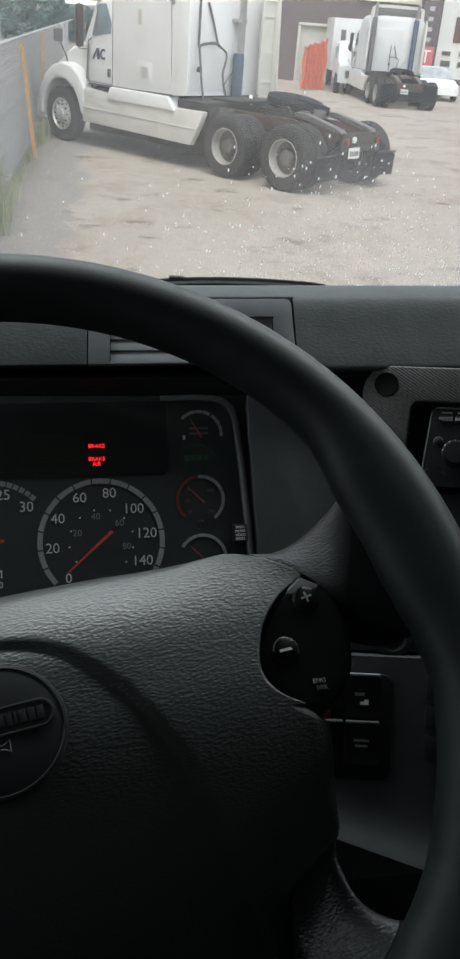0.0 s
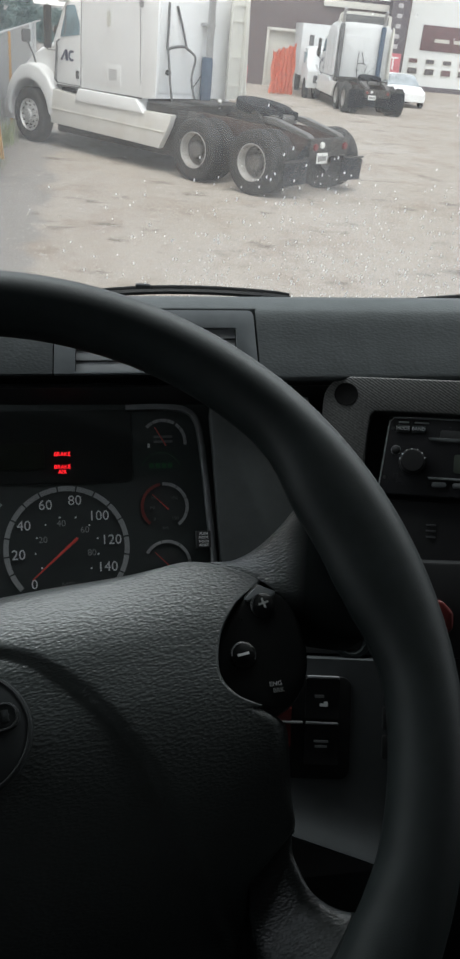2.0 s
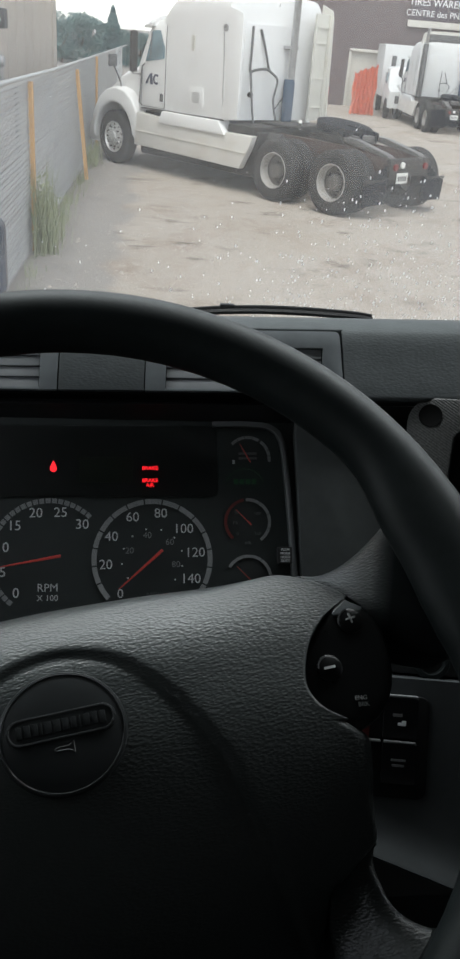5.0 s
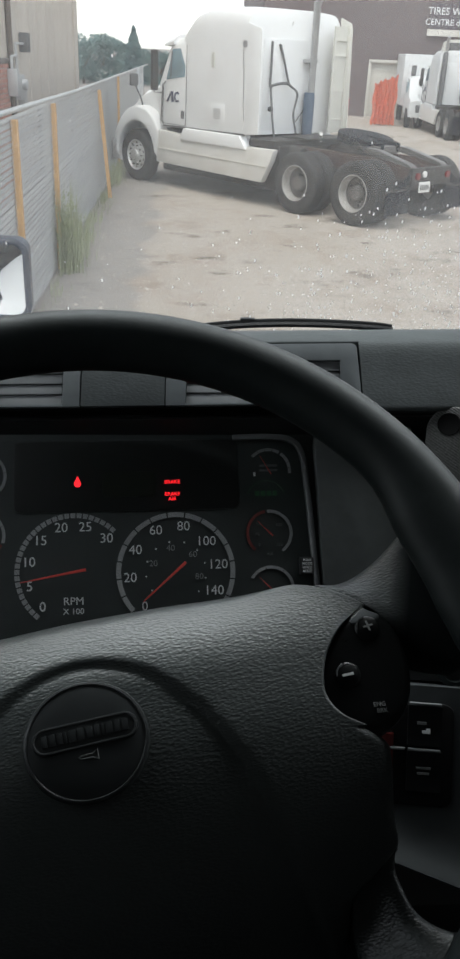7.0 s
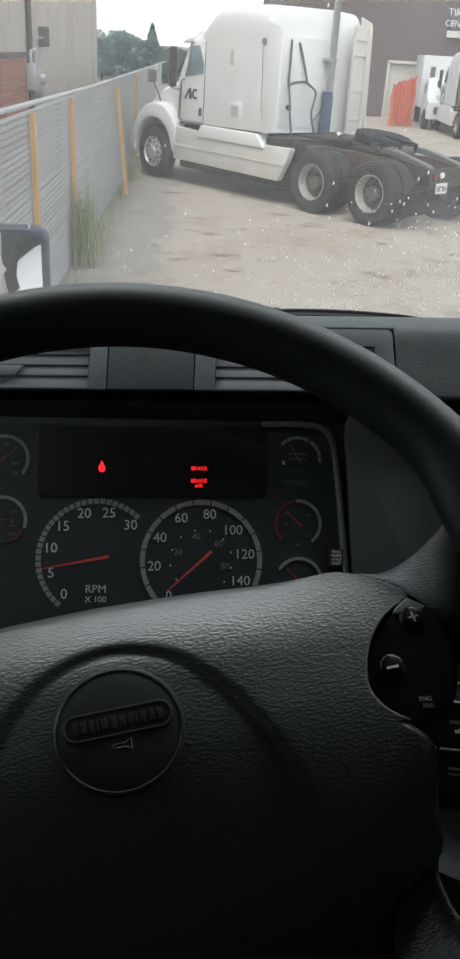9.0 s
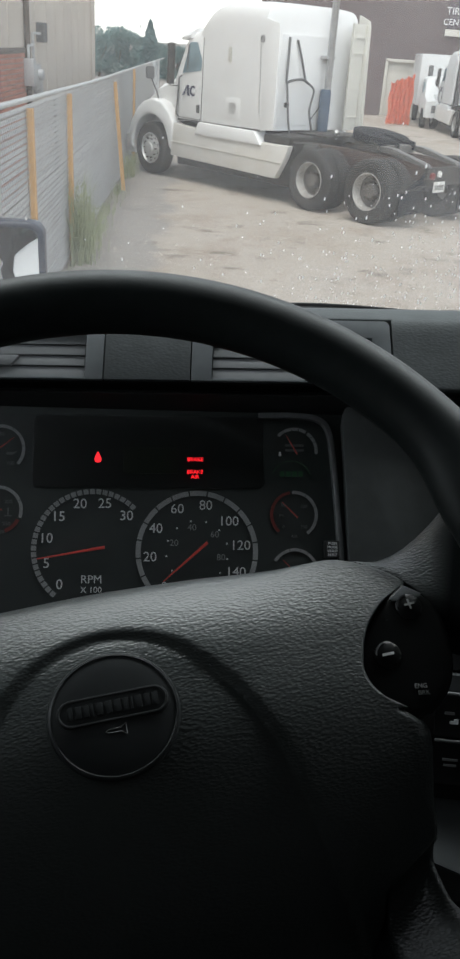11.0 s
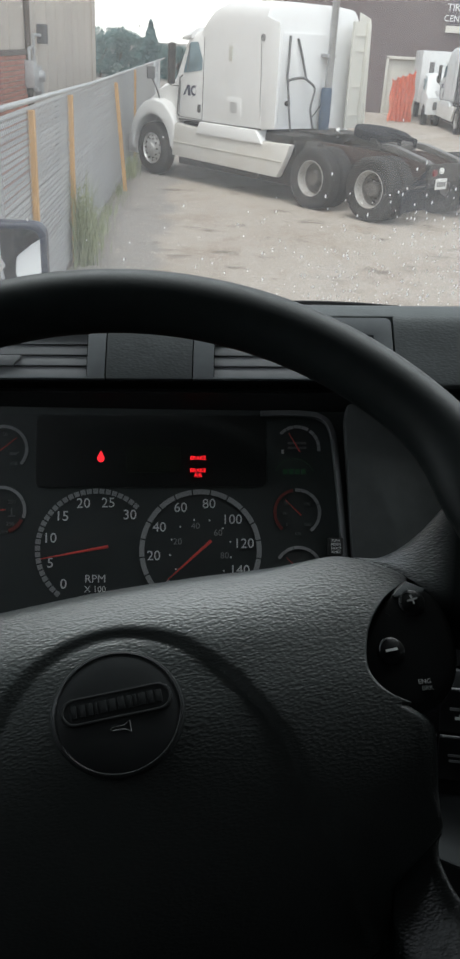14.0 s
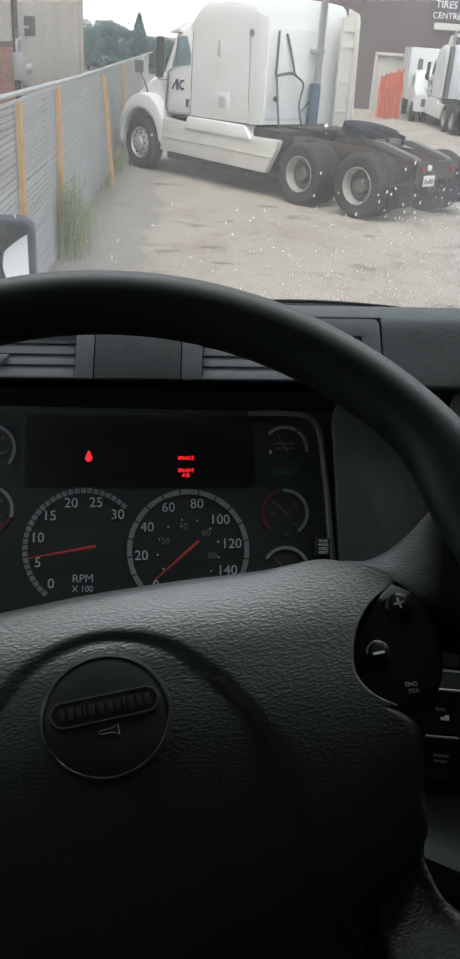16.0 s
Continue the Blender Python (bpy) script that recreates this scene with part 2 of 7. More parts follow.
def woven(m, scale, turn, low):
    """Diagonal ribs of a woven-look moulding, in colour and relief."""
    nt = m.node_tree
    b = nt.nodes["Principled BSDF"]
    mp = nt.nodes.new("ShaderNodeMapping")
    mp.inputs["Rotation"].default_value = (0, 0, radians(turn))
    nt.links.new(nt.nodes["Texture Coordinate"].outputs["Object"], mp.inputs["Vector"])
    wv = nt.nodes.new("ShaderNodeTexWave")
    wv.bands_direction = "Y"
    wv.inputs["Scale"].default_value, wv.inputs["Distortion"].default_value, wv.inputs["Detail"].default_value = scale, 1.2, 1.0
    nt.links.new(mp.outputs["Vector"], wv.inputs["Vector"])
    mr = nt.nodes.new("ShaderNodeMapRange")
    mr.inputs["To Min"].default_value = low
    nt.links.new(wv.outputs["Fac"], mr.inputs["Value"])
    ml = nt.nodes.new("ShaderNodeVectorMath")
    ml.operation = "SCALE"
    nt.links.new(b.inputs["Base Color"].links[0].from_socket, ml.inputs[0])
    nt.links.new(mr.outputs["Result"], ml.inputs["Scale"])
    nt.links.new(ml.outputs["Vector"], b.inputs["Base Color"])
    bp = nt.nodes.new("ShaderNodeBump")
    bp.inputs["Distance"].default_value = 0.00018
    nt.links.new(wv.outputs["Fac"], bp.inputs["Height"])
    nt.links.new(bp.outputs["Normal"], b.inputs["Normal"])


woven(M["weave"], 150.0, 32, 0.72)

# ---- mesh helpers ----
def mesh_of(bm, name, smooth=40):
    me = bpy.data.meshes.new(name)
    bmesh.ops.recalc_face_normals(bm, faces=bm.faces[:])
    bm.to_mesh(me)
    bm.free()
    if smooth:
        for p in me.polygons:
            p.use_smooth = True
        me.set_sharp_from_angle(angle=radians(smooth))
    return me


def part(name, bm, material, parent, label="", smooth=40):
    """Links a bmesh as one mesh object under a thing or a part."""
    me = mesh_of(bm, name, smooth) if isinstance(bm, bmesh.types.BMesh) else bm
    if not me.materials:
        me.materials.append(material)
    ob = new(name, me)
    ob.parent = parent
    if label:
        tagged(ob, label)
    return ob


def thing(name, m, label, category, group="", kind=""):
    """An Empty at the pose m, to hold the parts of a thing."""
    ob = new(name)
    ob.empty_display_size = 0.1
    ob.matrix_basis = m
    return tagged(ob, label, category, group, kind)


def solo(name, bm, material, label, category, kind="", m=None, smooth=40, group=""):
    """A thing of one mesh."""
    ob = new(name, mesh_of(bm, name, smooth))
    ob.data.materials.append(material)
    if m is not None:
        ob.matrix_basis = m
    return tagged(ob, label, category, group, kind)


def bevel(bm, width, segments=2, angle=30):
    if width > 0:
        edges = [e for e in bm.edges if len(e.link_faces) == 2 and e.calc_face_angle(0) > radians(angle)]
        bmesh.ops.bevel(bm, geom=edges, offset=width, segments=segments, affect="EDGES", profile=0.6, clamp_overlap=True)
    return bm


def box(x0, x1, y0, y1, z0, z1, b=0.0, seg=2, bm=None):
    own = bmesh.new()
    bmesh.ops.create_cube(own, size=1.0)
    bmesh.ops.scale(own, vec=(x1 - x0, y1 - y0, z1 - z0), verts=own.verts)
    bmesh.ops.translate(own, vec=((x0 + x1) / 2, (y0 + y1) / 2, (z0 + z1) / 2), verts=own.verts)
    bevel(own, b, seg)
    return own if bm is None else join(bm, own)


def join(bm, other, m=None):
    """Adds other to bm, turned by m."""
    if m is not None:
        bmesh.ops.transform(other, matrix=m, verts=other.verts)
    me = bpy.data.meshes.new("tmp")
    other.to_mesh(me)
    other.free()
    bm.from_mesh(me)
    bpy.data.meshes.remove(me)
    return bm


def prism(outline, h0, h1, b=0.0, seg=2, axis="z"):
    """A solid from a flat outline (x, y), from height h0 to h1 along the axis."""
    bm = bmesh.new()
    put = {"z": lambda p, h: (p[0], p[1], h), "y": lambda p, h: (p[0], h, p[1]), "x": lambda p, h: (h, p[0], p[1])}[axis]
    low = [bm.verts.new(put(p, h0)) for p in outline]
    high = [bm.verts.new(put(p, h1)) for p in outline]
    bm.faces.new(low[::-1])
    bm.faces.new(high)
    n = len(low)
    for i in range(n):
        bm.faces.new((low[i], low[(i + 1) % n], high[(i + 1) % n], high[i]))
    bmesh.ops.recalc_face_normals(bm, faces=bm.faces[:])
    return bevel(bm, b, seg, 35)


def lathe(profile, n=48, cap=True):
    """Turns (radius, z) round the z axis."""
    bm = bmesh.new()
    rings = [[bm.verts.new((r * math.cos(2 * math.pi * i / n), r * math.sin(2 * math.pi * i / n), z)) for i in range(n)] for r, z in profile]
    for a, b in zip(rings, rings[1:]):
        for i in range(n):
            bm.faces.new((a[i], a[(i + 1) % n], b[(i + 1) % n], b[i]))
    if cap:
        if profile[0][0] > 1e-5:
            bm.faces.new(rings[0][::-1])
        if profile[-1][0] > 1e-5:
            bm.faces.new(rings[-1])
    bmesh.ops.remove_doubles(bm, verts=bm.verts, dist=1e-6)
    return bm


def smooth_path(points, n=8):
    """A Catmull-Rom line through the points."""
    p = [Vector(q) for q in points]
    p = [2 * p[0] - p[1], *p, 2 * p[-1] - p[-2]]
    out = []
    for a, b, c, d in zip(p, p[1:], p[2:], p[3:]):
        for i in range(n):
            t = i / n
            out.append(0.5 * (2 * b + (c - a) * t + (2 * a - 5 * b + 4 * c - d) * t**2 + (3 * b - a - 3 * c + d) * t**3))
    return out + [p[-2]]


def tube(points, r, n=8, closed=False, bm=None):
    """A round bar along points; r is one radius or one for each point."""
    own = bmesh.new()
    pts = [Vector(q) for q in points]
    rs = r if isinstance(r, (list, tuple)) else [r] * len(pts)
    rings, side = [], None
    for i, q in enumerate(pts):
        a, b = (pts[i - 1], pts[(i + 1) % len(pts)]) if closed else (pts[max(i - 1, 0)], pts[min(i + 1, len(pts) - 1)])
        d = (b - a).normalized()
        if side is None:
            side = d.orthogonal().normalized()
        side = (side - d * side.dot(d)).normalized()
        up = d.cross(side)
        rings.append([own.verts.new(q + rs[i] * (math.cos(2 * math.pi * k / n) * side + math.sin(2 * math.pi * k / n) * up)) for k in range(n)])
    for i in range(len(rings) - (0 if closed else 1)):
        a, b = rings[i], rings[(i + 1) % len(rings)]
        for k in range(n):
            own.faces.new((a[k], a[(k + 1) % n], b[(k + 1) % n], b[k]))
    if not closed:
        own.faces.new(rings[0][::-1])
        own.faces.new(rings[-1])
    return own if bm is None else join(bm, own)


def loft(rings, closed=True, caps=True):
    """Skins rows of points of equal length."""
    bm = bmesh.new()
    vs = [[bm.verts.new(p) for p in ring] for ring in rings]
    n = len(vs[0])
    for a, b in zip(vs, vs[1:]):
        for k in range(n if closed else n - 1):
            bm.faces.new((a[k], a[(k + 1) % n], b[(k + 1) % n], b[k]))
    if caps and closed:
        bm.faces.new(vs[0][::-1])
        bm.faces.new(vs[-1])
    return bm


def rounded(w, h, r, n=5, cx=0.0, cy=0.0):
    """The outline of a rounded rectangle."""
    out = []
    for sx, sy, a0 in ((1, 1, 0), (-1, 1, 90), (-1, -1, 180), (1, -1, 270)):
        for i in range(n + 1):
            a = radians(a0 + 90 * i / n)
            out.append((cx + sx * (w / 2 - r) + r * math.cos(a), cy + sy * (h / 2 - r) + r * math.sin(a)))
    return out


def arc_band(r0, r1, a0, a1, z0, z1, n=32):
    """A flat curved band between two radii, from angle a0 to a1 in degrees."""
    pts = []
    for i in range(n + 1):
        a = radians(a0 + (a1 - a0) * i / n)
        pts.append((math.cos(a), math.sin(a)))
    rings = [[(c * r0, s * r0, z0), (c * r1, s * r1, z0), (c * r1, s * r1, z1), (c * r0, s * r0, z1)] for c, s in pts]
    return loft(rings)


def lettering(text, size, depth=0.0003):
    """A mesh of built-in letters, centred on the origin, in the xy plane."""
    cu = bpy.data.curves.new("letters", "FONT")
    cu.body, cu.size, cu.extrude = text, size, depth
    cu.align_x, cu.align_y = "CENTER", "CENTER"
    cu.resolution_u = 3
    ob = bpy.data.objects.new("letters", cu)
    scene.collection.objects.link(ob)
    bpy.context.view_layer.update()
    me = bpy.data.meshes.new_from_object(ob.evaluated_get(bpy.context.evaluated_depsgraph_get()))
    me.materials.clear()
    bpy.data.objects.remove(ob)
    bpy.data.curves.remove(cu)
    return me


def letters(name, text, size, at, material, parent, label="", turn=0.0):
    ob = part(name, lettering(text, size), material, parent, label)
    ob.matrix_basis = pose(*at, 0, 0, turn)
    return ob


def frame_at(origin, x_axis, y_axis):
    """The pose with the given origin and axes."""
    x = Vector(x_axis).normalized()
    z = x.cross(Vector(y_axis)).normalized()
    y = z.cross(x)
    m = Matrix((x, y, z)).transposed().to_4x4()
    m.translation = origin
    return m


def moved(bm, m):
    bmesh.ops.transform(bm, matrix=m, verts=bm.verts)
    return bm

# ---- the cab ----
LEAN = 0.035  # the cab leans a little to its left: metres up for a metre to the right


def leaned(bm):
    for v in bm.verts:
        v.co.z += LEAN * v.co.x
    return bm


X0, X1 = -0.66, 1.5       # cab walls
FLOOR, ROOF, BACK = 1.25, 3.15, -1.0
WS_LOW, WS_TOP = (1.25, 2.10), (0.96, 3.0)   # windscreen, y and z

# unseen cab shell shuts out light; its lining is dark to cut bounce
M["lining"] = mat("cab_lining", (0.048, 0.048, 0.048), 0.8, scale=30, var=0.1, bump=0.0006, bump_scale=300)
M["carpet"] = mat("cab_carpet", (0.02, 0.02, 0.021), 0.95, scale=200, var=0.3, bump=0.002, bump_scale=500)


def cab_wall(name, x_in, x_out):
    """A side of the cab with its window opening, cut as a ring of solid pieces."""
    bm = bmesh.new()
    lo, hi = min(x_in, x_out), max(x_in, x_out)
    for y0, y1, z0, z1 in ((BACK, 1.4, FLOOR, 2.3), (BACK, 1.4, 2.85, ROOF), (BACK, 0.10, 2.3, 2.85)):
        box(lo, hi, y0, y1, z0, z1, bm=bm)
    # the pillar that rises and leans back beside the windscreen
    pillar = prism([(1.4, 2.3), (1.16, 2.3), (0.98, 2.85), (1.4, 2.85)], lo, hi, axis="x")
    join(bm, pillar)
    return solo(name, bm, M["lining"], "dark grey cab side with a window opening", "wall", "structure", smooth=0)


cab_wall("wall_west", X0, X0 - 0.06)
cab_wall("wall_east", X1, X1 + 0.06)
solo("wall_south", box(X0 - 0.06, X1 + 0.06, BACK - 0.06, BACK, FLOOR, ROOF), M["lining"], "dark grey rear wall of the cab", "wall", "structure")
solo("floor", box(X0 - 0.06, X1 + 0.06, BACK - 0.06, 1.40, FLOOR - 0.05, FLOOR), M["carpet"], "black rubber and carpet cab floor", "floor", "structure")
solo("ceiling", box(X0 - 0.06, X1 + 0.06, BACK - 0.06, 1.02, ROOF, ROOF + 0.05), M["lining"], "dark grey cab headliner", "ceiling", "structure")
solo("header_beam", box(X0, X1, 0.88, 1.03, 2.90, ROOF, 0.02), M["lining"], "dark grey beam above the windscreen", "trim", "structure")
solo("firewall", box(X0 - 0.06, X1 + 0.06, 1.30, 1.36, FLOOR, 2.08), M["black"], "black firewall below the windscreen", "wall", "structure")

# windscreen
_len = math.hypot(WS_TOP[0] - WS_LOW[0], WS_TOP[1] - WS_LOW[1])
M["windscreen"] = glass_mat("dusty_windscreen", (0.97, 0.985, 0.98), dust=0.078, spots=1.0)
ws = solo("window_1", box(X0, X1, 0, _len, -0.003, 0.003), M["windscreen"], "dusty windscreen with dried water spots", "windscreen", "structure", smooth=0,
          m=frame_at((0, *WS_LOW), (1, 0, 0), (0, WS_TOP[0] - WS_LOW[0], WS_TOP[1] - WS_LOW[1])))
ws.visible_shadow = False

# ---- dashboard ----
dash = thing("dashboard", pose(0, 0, 0), "dark grey grained vinyl dashboard with air vents", "dashboard")


def dash_section(profile, x0, x1, n=24, slant=0.0):
    """A stretch of dashboard with the given (y, z) outline."""
    bm = loft([[(x0 + (x1 - x0) * i / n - (slant * max(0.0, z - 2.262) if i == 0 else 0.0), y, z) for y, z in profile] for i in range(n + 1)])
    return leaned(bm)


def spline2(points, n=6):
    return [(p.y, p.z) for p in smooth_path([(0, y, z) for y, z in points], n)]


PAD_TOP = [(0.677, 2.2585), (0.6715, 2.2635), (0.6755, 2.2710), (0.690, 2.2900), (0.7040, 2.3080), (0.7130, 2.3138), (0.728, 2.3150), (0.745, 2.3125), (0.79, 2.2992), (0.9, 2.256), (1.05, 2.200), (1.2, 2.14)]
PAD = spline2(PAD_TOP) + [(1.2, 2.08), (0.72, 2.19), (0.69, 2.24)]
part("top_pad", dash_section(PAD, 0.1636, X1, slant=0.065), M["dash"], dash, "soft grained vinyl dash top")
part("top_pad", dash_section(PAD, X0, -0.36), M["dash"], dash)
# behind the vents the top is set back under the vent panel
PAD_V = spline2([(0.7096, 2.3120), (0.7110, 2.3138), (0.7180, 2.3152), (0.728, 2.3152), (0.745, 2.3125), (0.79, 2.2992), (0.9, 2.256), (1.05, 2.200), (1.2, 2.14)]) + [(1.2, 2.08), (0.72, 2.19), (0.70, 2.24)]
part("top_pad", dash_section(PAD_V, -0.36, 0.1612), M["dash"], dash)

# vent panel: a tilted plane from (y .668, z 2.262) up to (y .716, z 2.314)
VENT = Matrix(((1, 0, 0, 0), (0, 0.61, -0.792, 0.6745), (0, 0.792, 0.61, 2.270), (0, 0, 0, 1)))
# local x along the dash, local y up the slope, local z out of the panel


def vent_part(name, bm, material, label=""):
    return part(name, leaned(moved(bm, VENT)), material, dash, label)


V_LOW, V_HIGH = 0.0015, 0.0385       # slat opening, up the slope
OPEN = [(-0.275, -0.0965), (0.009, 0.1435)]
solid = [(-0.36, -0.275), (-0.0965, -0.0815), (-0.0082, 0.009)]
panel = bmesh.new()
for a, b in solid:
    box(a, b, -0.0010, 0.0540, -0.02, 0.0, 0.0006, bm=panel)
for a, b in OPEN:
    box(a, b, -0.0010, V_LOW, -0.02, 0.0, 0.0005, bm=panel)
    if a < 0:
        box(a, b, V_HIGH, 0.0540, -0.02, 0.0, 0.0005, bm=panel)
corner = [(0.009, V_HIGH), (0.1435, V_HIGH), (0.1435, -0.0010), (0.1622, -0.0010), (0.1612, 0.012), (0.1592, 0.0400)] + [(0.1530 + 0.0058 * math.cos(radians(a)), 0.0482 + 0.0058 * math.sin(radians(a))) for a in range(0, 91, 15)] + [(0.009, 0.0540)]
join(panel, prism(corner, -0.02, 0.0, 0.0006))
vent_part("vent_panel", panel, M["vent"], "smooth grey plastic vent surround")
vent_part("panel_gap", prism([(-0.36, -0.003), (0.1640, -0.003), (0.1630, 0.012), (0.1612, 0.0400), (0.1595, 0.0520), (0.1550, 0.0562), (-0.36, 0.0562)], -0.022, -0.0045), M["void"], "dark joint round the vent surround")
vent_part("centre_panel", box(-0.0805, -0.0092, -0.0010, 0.0540, -0.02, 0.0004, 0.0006), M["dash"], "grained panel between the vents")
for a, b in OPEN:
    vent_part("vent_duct", box(a - 0.001, b + 0.001, V_LOW - 0.001, V_HIGH + 0.001, -0.06, -0.03), M["void"])
    for k in range(4):
        s = box(a + 0.0006, b - 0.0006, -0.0044, 0.0044, -0.0009, 0.0009, 0.0004)
        moved(s, pose(0, V_LOW + 0.0046 + 0.0093 * k, -0.0040, -9, 0, 0))
        vent_part("slat", s, M["slat"])
s = prism([(-0.030, -0.0045), (0.010, -0.0045), (0.0165, 0.0032), (0.0165, 0.0045), (-0.030, 0.0045)], -0.004, 0.001, 0.0006)
vent_part("vent_tab", moved(s, pose(-0.168, 0.0145, -0.0005, 0, 0, 0)), M["slat"], "sliding tab of the vent")

# front of the dash below the pad
part("lower_body", dash_section([(0.672, 2.2575), (0.700, 2.248), (0.69, 2.22), (0.612, 2.095), (0.56, 2.02), (0.54, 1.8), (1.2, 1.8), (1.2, 2.09), (0.72, 2.18)], X0, 0.30), M["black"], dash)

# ---- instrument cluster ----
C_TILT = radians(2.1)
C_O = (0.0, 0.6217, 2.15)
C_X = Vector((math.cos(C_TILT), 0.55 * math.sin(C_TILT), 0.8354 * math.sin(C_TILT)))
C_Y = Vector((-math.sin(C_TILT), 0.55 * math.cos(C_TILT), 0.8354 * math.cos(C_TILT)))
cluster = thing("instrument_cluster", frame_at(C_O, C_X, C_Y), "black instrument cluster with round dials and red warning lamps", "instrument cluster")


def cu(u, v):
    """From the untilted to the tilted axes of the cluster."""
    return (u * math.cos(C_TILT) + v * math.sin(C_TILT), v * math.cos(C_TILT) - u * math.sin(C_TILT))


part("face_plate", prism([(-0.30, -0.12), (0.140, -0.12), (0.134, 0.112), (-0.30, 0.112)], -0.012, -0.0045, 0.001), M["face"], cluster, "dark printed gauge face")
part("warning_strip", prism(rounded(0.196, 0.062, 0.006, cx=-0.0385, cy=0.0715), -0.0055, -0.0035, 0.0006), mat("tinted_lamp_strip", (0.011, 0.012, 0.0125), 0.4, scale=80, var=0.1), cluster, "dark tinted warning lamp strip")
part("message_screen", prism(rounded(0.046, 0.022, 0.002, cx=-0.037, cy=0.064), -0.0040, -0.0030, 0.0003), mat("dull_lcd", (0.014, 0.017, 0.012), 0.35), cluster, "unlit message screen")

# bright frame: up the side with a rounded corner; its shaded top run is left out
path = smooth_path([(0.055, 0.1045, -0.002), (0.085, 0.1045, 0), (0.106, 0.1015, 0), (0.1165, 0.090, 0), (0.1205, 0.060, 0), (0.1245, 0.0, 0), (0.128, -0.06, 0)], 8)
rings = []
for i, p in enumerate(path):
    d = (path[min(i + 1, len(path) - 1)] - path[max(i - 1, 0)]).normalized()
    nrm = Vector((d.y, -d.x, 0)) * -1
    rings.append([p + nrm * -0.0035 + Vector((0, 0, -0.005)), p + nrm * -0.0035 + Vector((0, 0, 0.004)), p + nrm * 0.0015 + Vector((0, 0, 0.0005)), p + nrm * 0.0025 + Vector((0, 0, -0.005))])
part("cluster_frame", loft(rings), M["bezel"], cluster, "grey plastic frame strip")
part("side_cheek", prism([(0.133, -0.12), (0.215, -0.12), (0.215, 0.115), (0.130, 0.115), (0.1265, 0.095)], -0.012, 0.006, 0.003), M["cheek"], cluster, "black cheek beside the dials")


def dial(c, r, a0, a1, ticks, width, values, ra, size, angle, sub=0):
    """A gauge: printed ring with gaps, numerals. Angles in degrees from the right, the scale runs clockwise."""
    at = Matrix.Translation((c[0], c[1], -0.0042))
    n = max(1, ticks)
    step = (a1 - a0) / n
    for k in range(n):
        b = arc_band(r - width, r, a0 + step * k + math.copysign(0.7, step), a0 + step * (k + 1) - math.copysign(0.7, step), -0.0004, 0.0006, max(3, 64 // n))
        part("scale_segment", moved(b, at), M["ring"], cluster)
    for v in values:
        a = radians(angle(v))
        rr = ra - 0.0027 * (v > 99)
        letters("numeral", str(v), size, (c[0] + rr * math.cos(a), c[1] + rr * math.sin(a), -0.0040), M["print"], cluster)


def needle(c, r, tail, a, w, material=None):
    rad = radians(a)
    bm = prism([(-tail, -w), (r, -w * 0.35), (r + 0.0006, 0), (r, w * 0.35), (-tail, w)], 0.0, 0.0011, 0.0003)
    moved(bm, Matrix.Translation((c[0], c[1], -0.001)) @ Matrix.Rotation(rad, 4, "Z"))
    return part("needle", bm, material or M["needle"], cluster, "red pointer")


SPEED, TACH = (0.0027, -0.0132), cu(-0.0845, -0.0145)
sa = lambda v: 222.2 - 1.785 * v
dial(SPEED, 0.0517, 222, -44, 15, 0.0042, [20, 40, 60, 80, 100, 120, 140], 0.0398, 0.0116, sa)
letters("numeral", "0", 0.011, (SPEED[0] + 0.040 * math.cos(radians(227)), SPEED[1] + 0.040 * math.sin(radians(227)), -0.004), M["print"], cluster)
for v in (20, 40, 60, 80):
    a = radians(217 - 2.88 * v)
    letters("numeral", str(v), 0.0076, (SPEED[0] + 0.0208 * math.cos(a), SPEED[1] + 0.0208 * math.sin(a), -0.004), M["print_mid"], cluster)
for v in range(0, 100, 10):
    a = radians(217 - 2.88 * v)
    part("scale_dot", moved(lathe([(0.0008, 0), (0.0008, 0.0004)], 10), Matrix.Translation((SPEED[0] + 0.0262 * math.cos(a), SPEED[1] + 0.0262 * math.sin(a), -0.0044))), M["print"], cluster)
letters("marking", "MPH", 0.0075, (SPEED[0] + 0.002, SPEED[1] - 0.031, -0.004), M["print_dim"], cluster)
needle(SPEED, 0.0376, 0.0118, 221.5, 0.0013)
ta = lambda v: 229.5 - C_TILT * 57.3 - 6.07 * v
dial(TACH, 0.0510, 232, 44, 30, 0.0042, [0, 5, 10, 15, 20, 25, 30], 0.0398, 0.0118, ta)
letters("marking", "RPM", 0.0095, (TACH[0] - 0.0006, TACH[1] - 0.0252, -0.004), M["print"], cluster)
letters("marking", "X 100", 0.0072, (TACH[0] - 0.0006, TACH[1] - 0.0338, -0.004), M["print"], cluster)
needle(TACH, 0.046, 0.0105, 190, 0.0013)

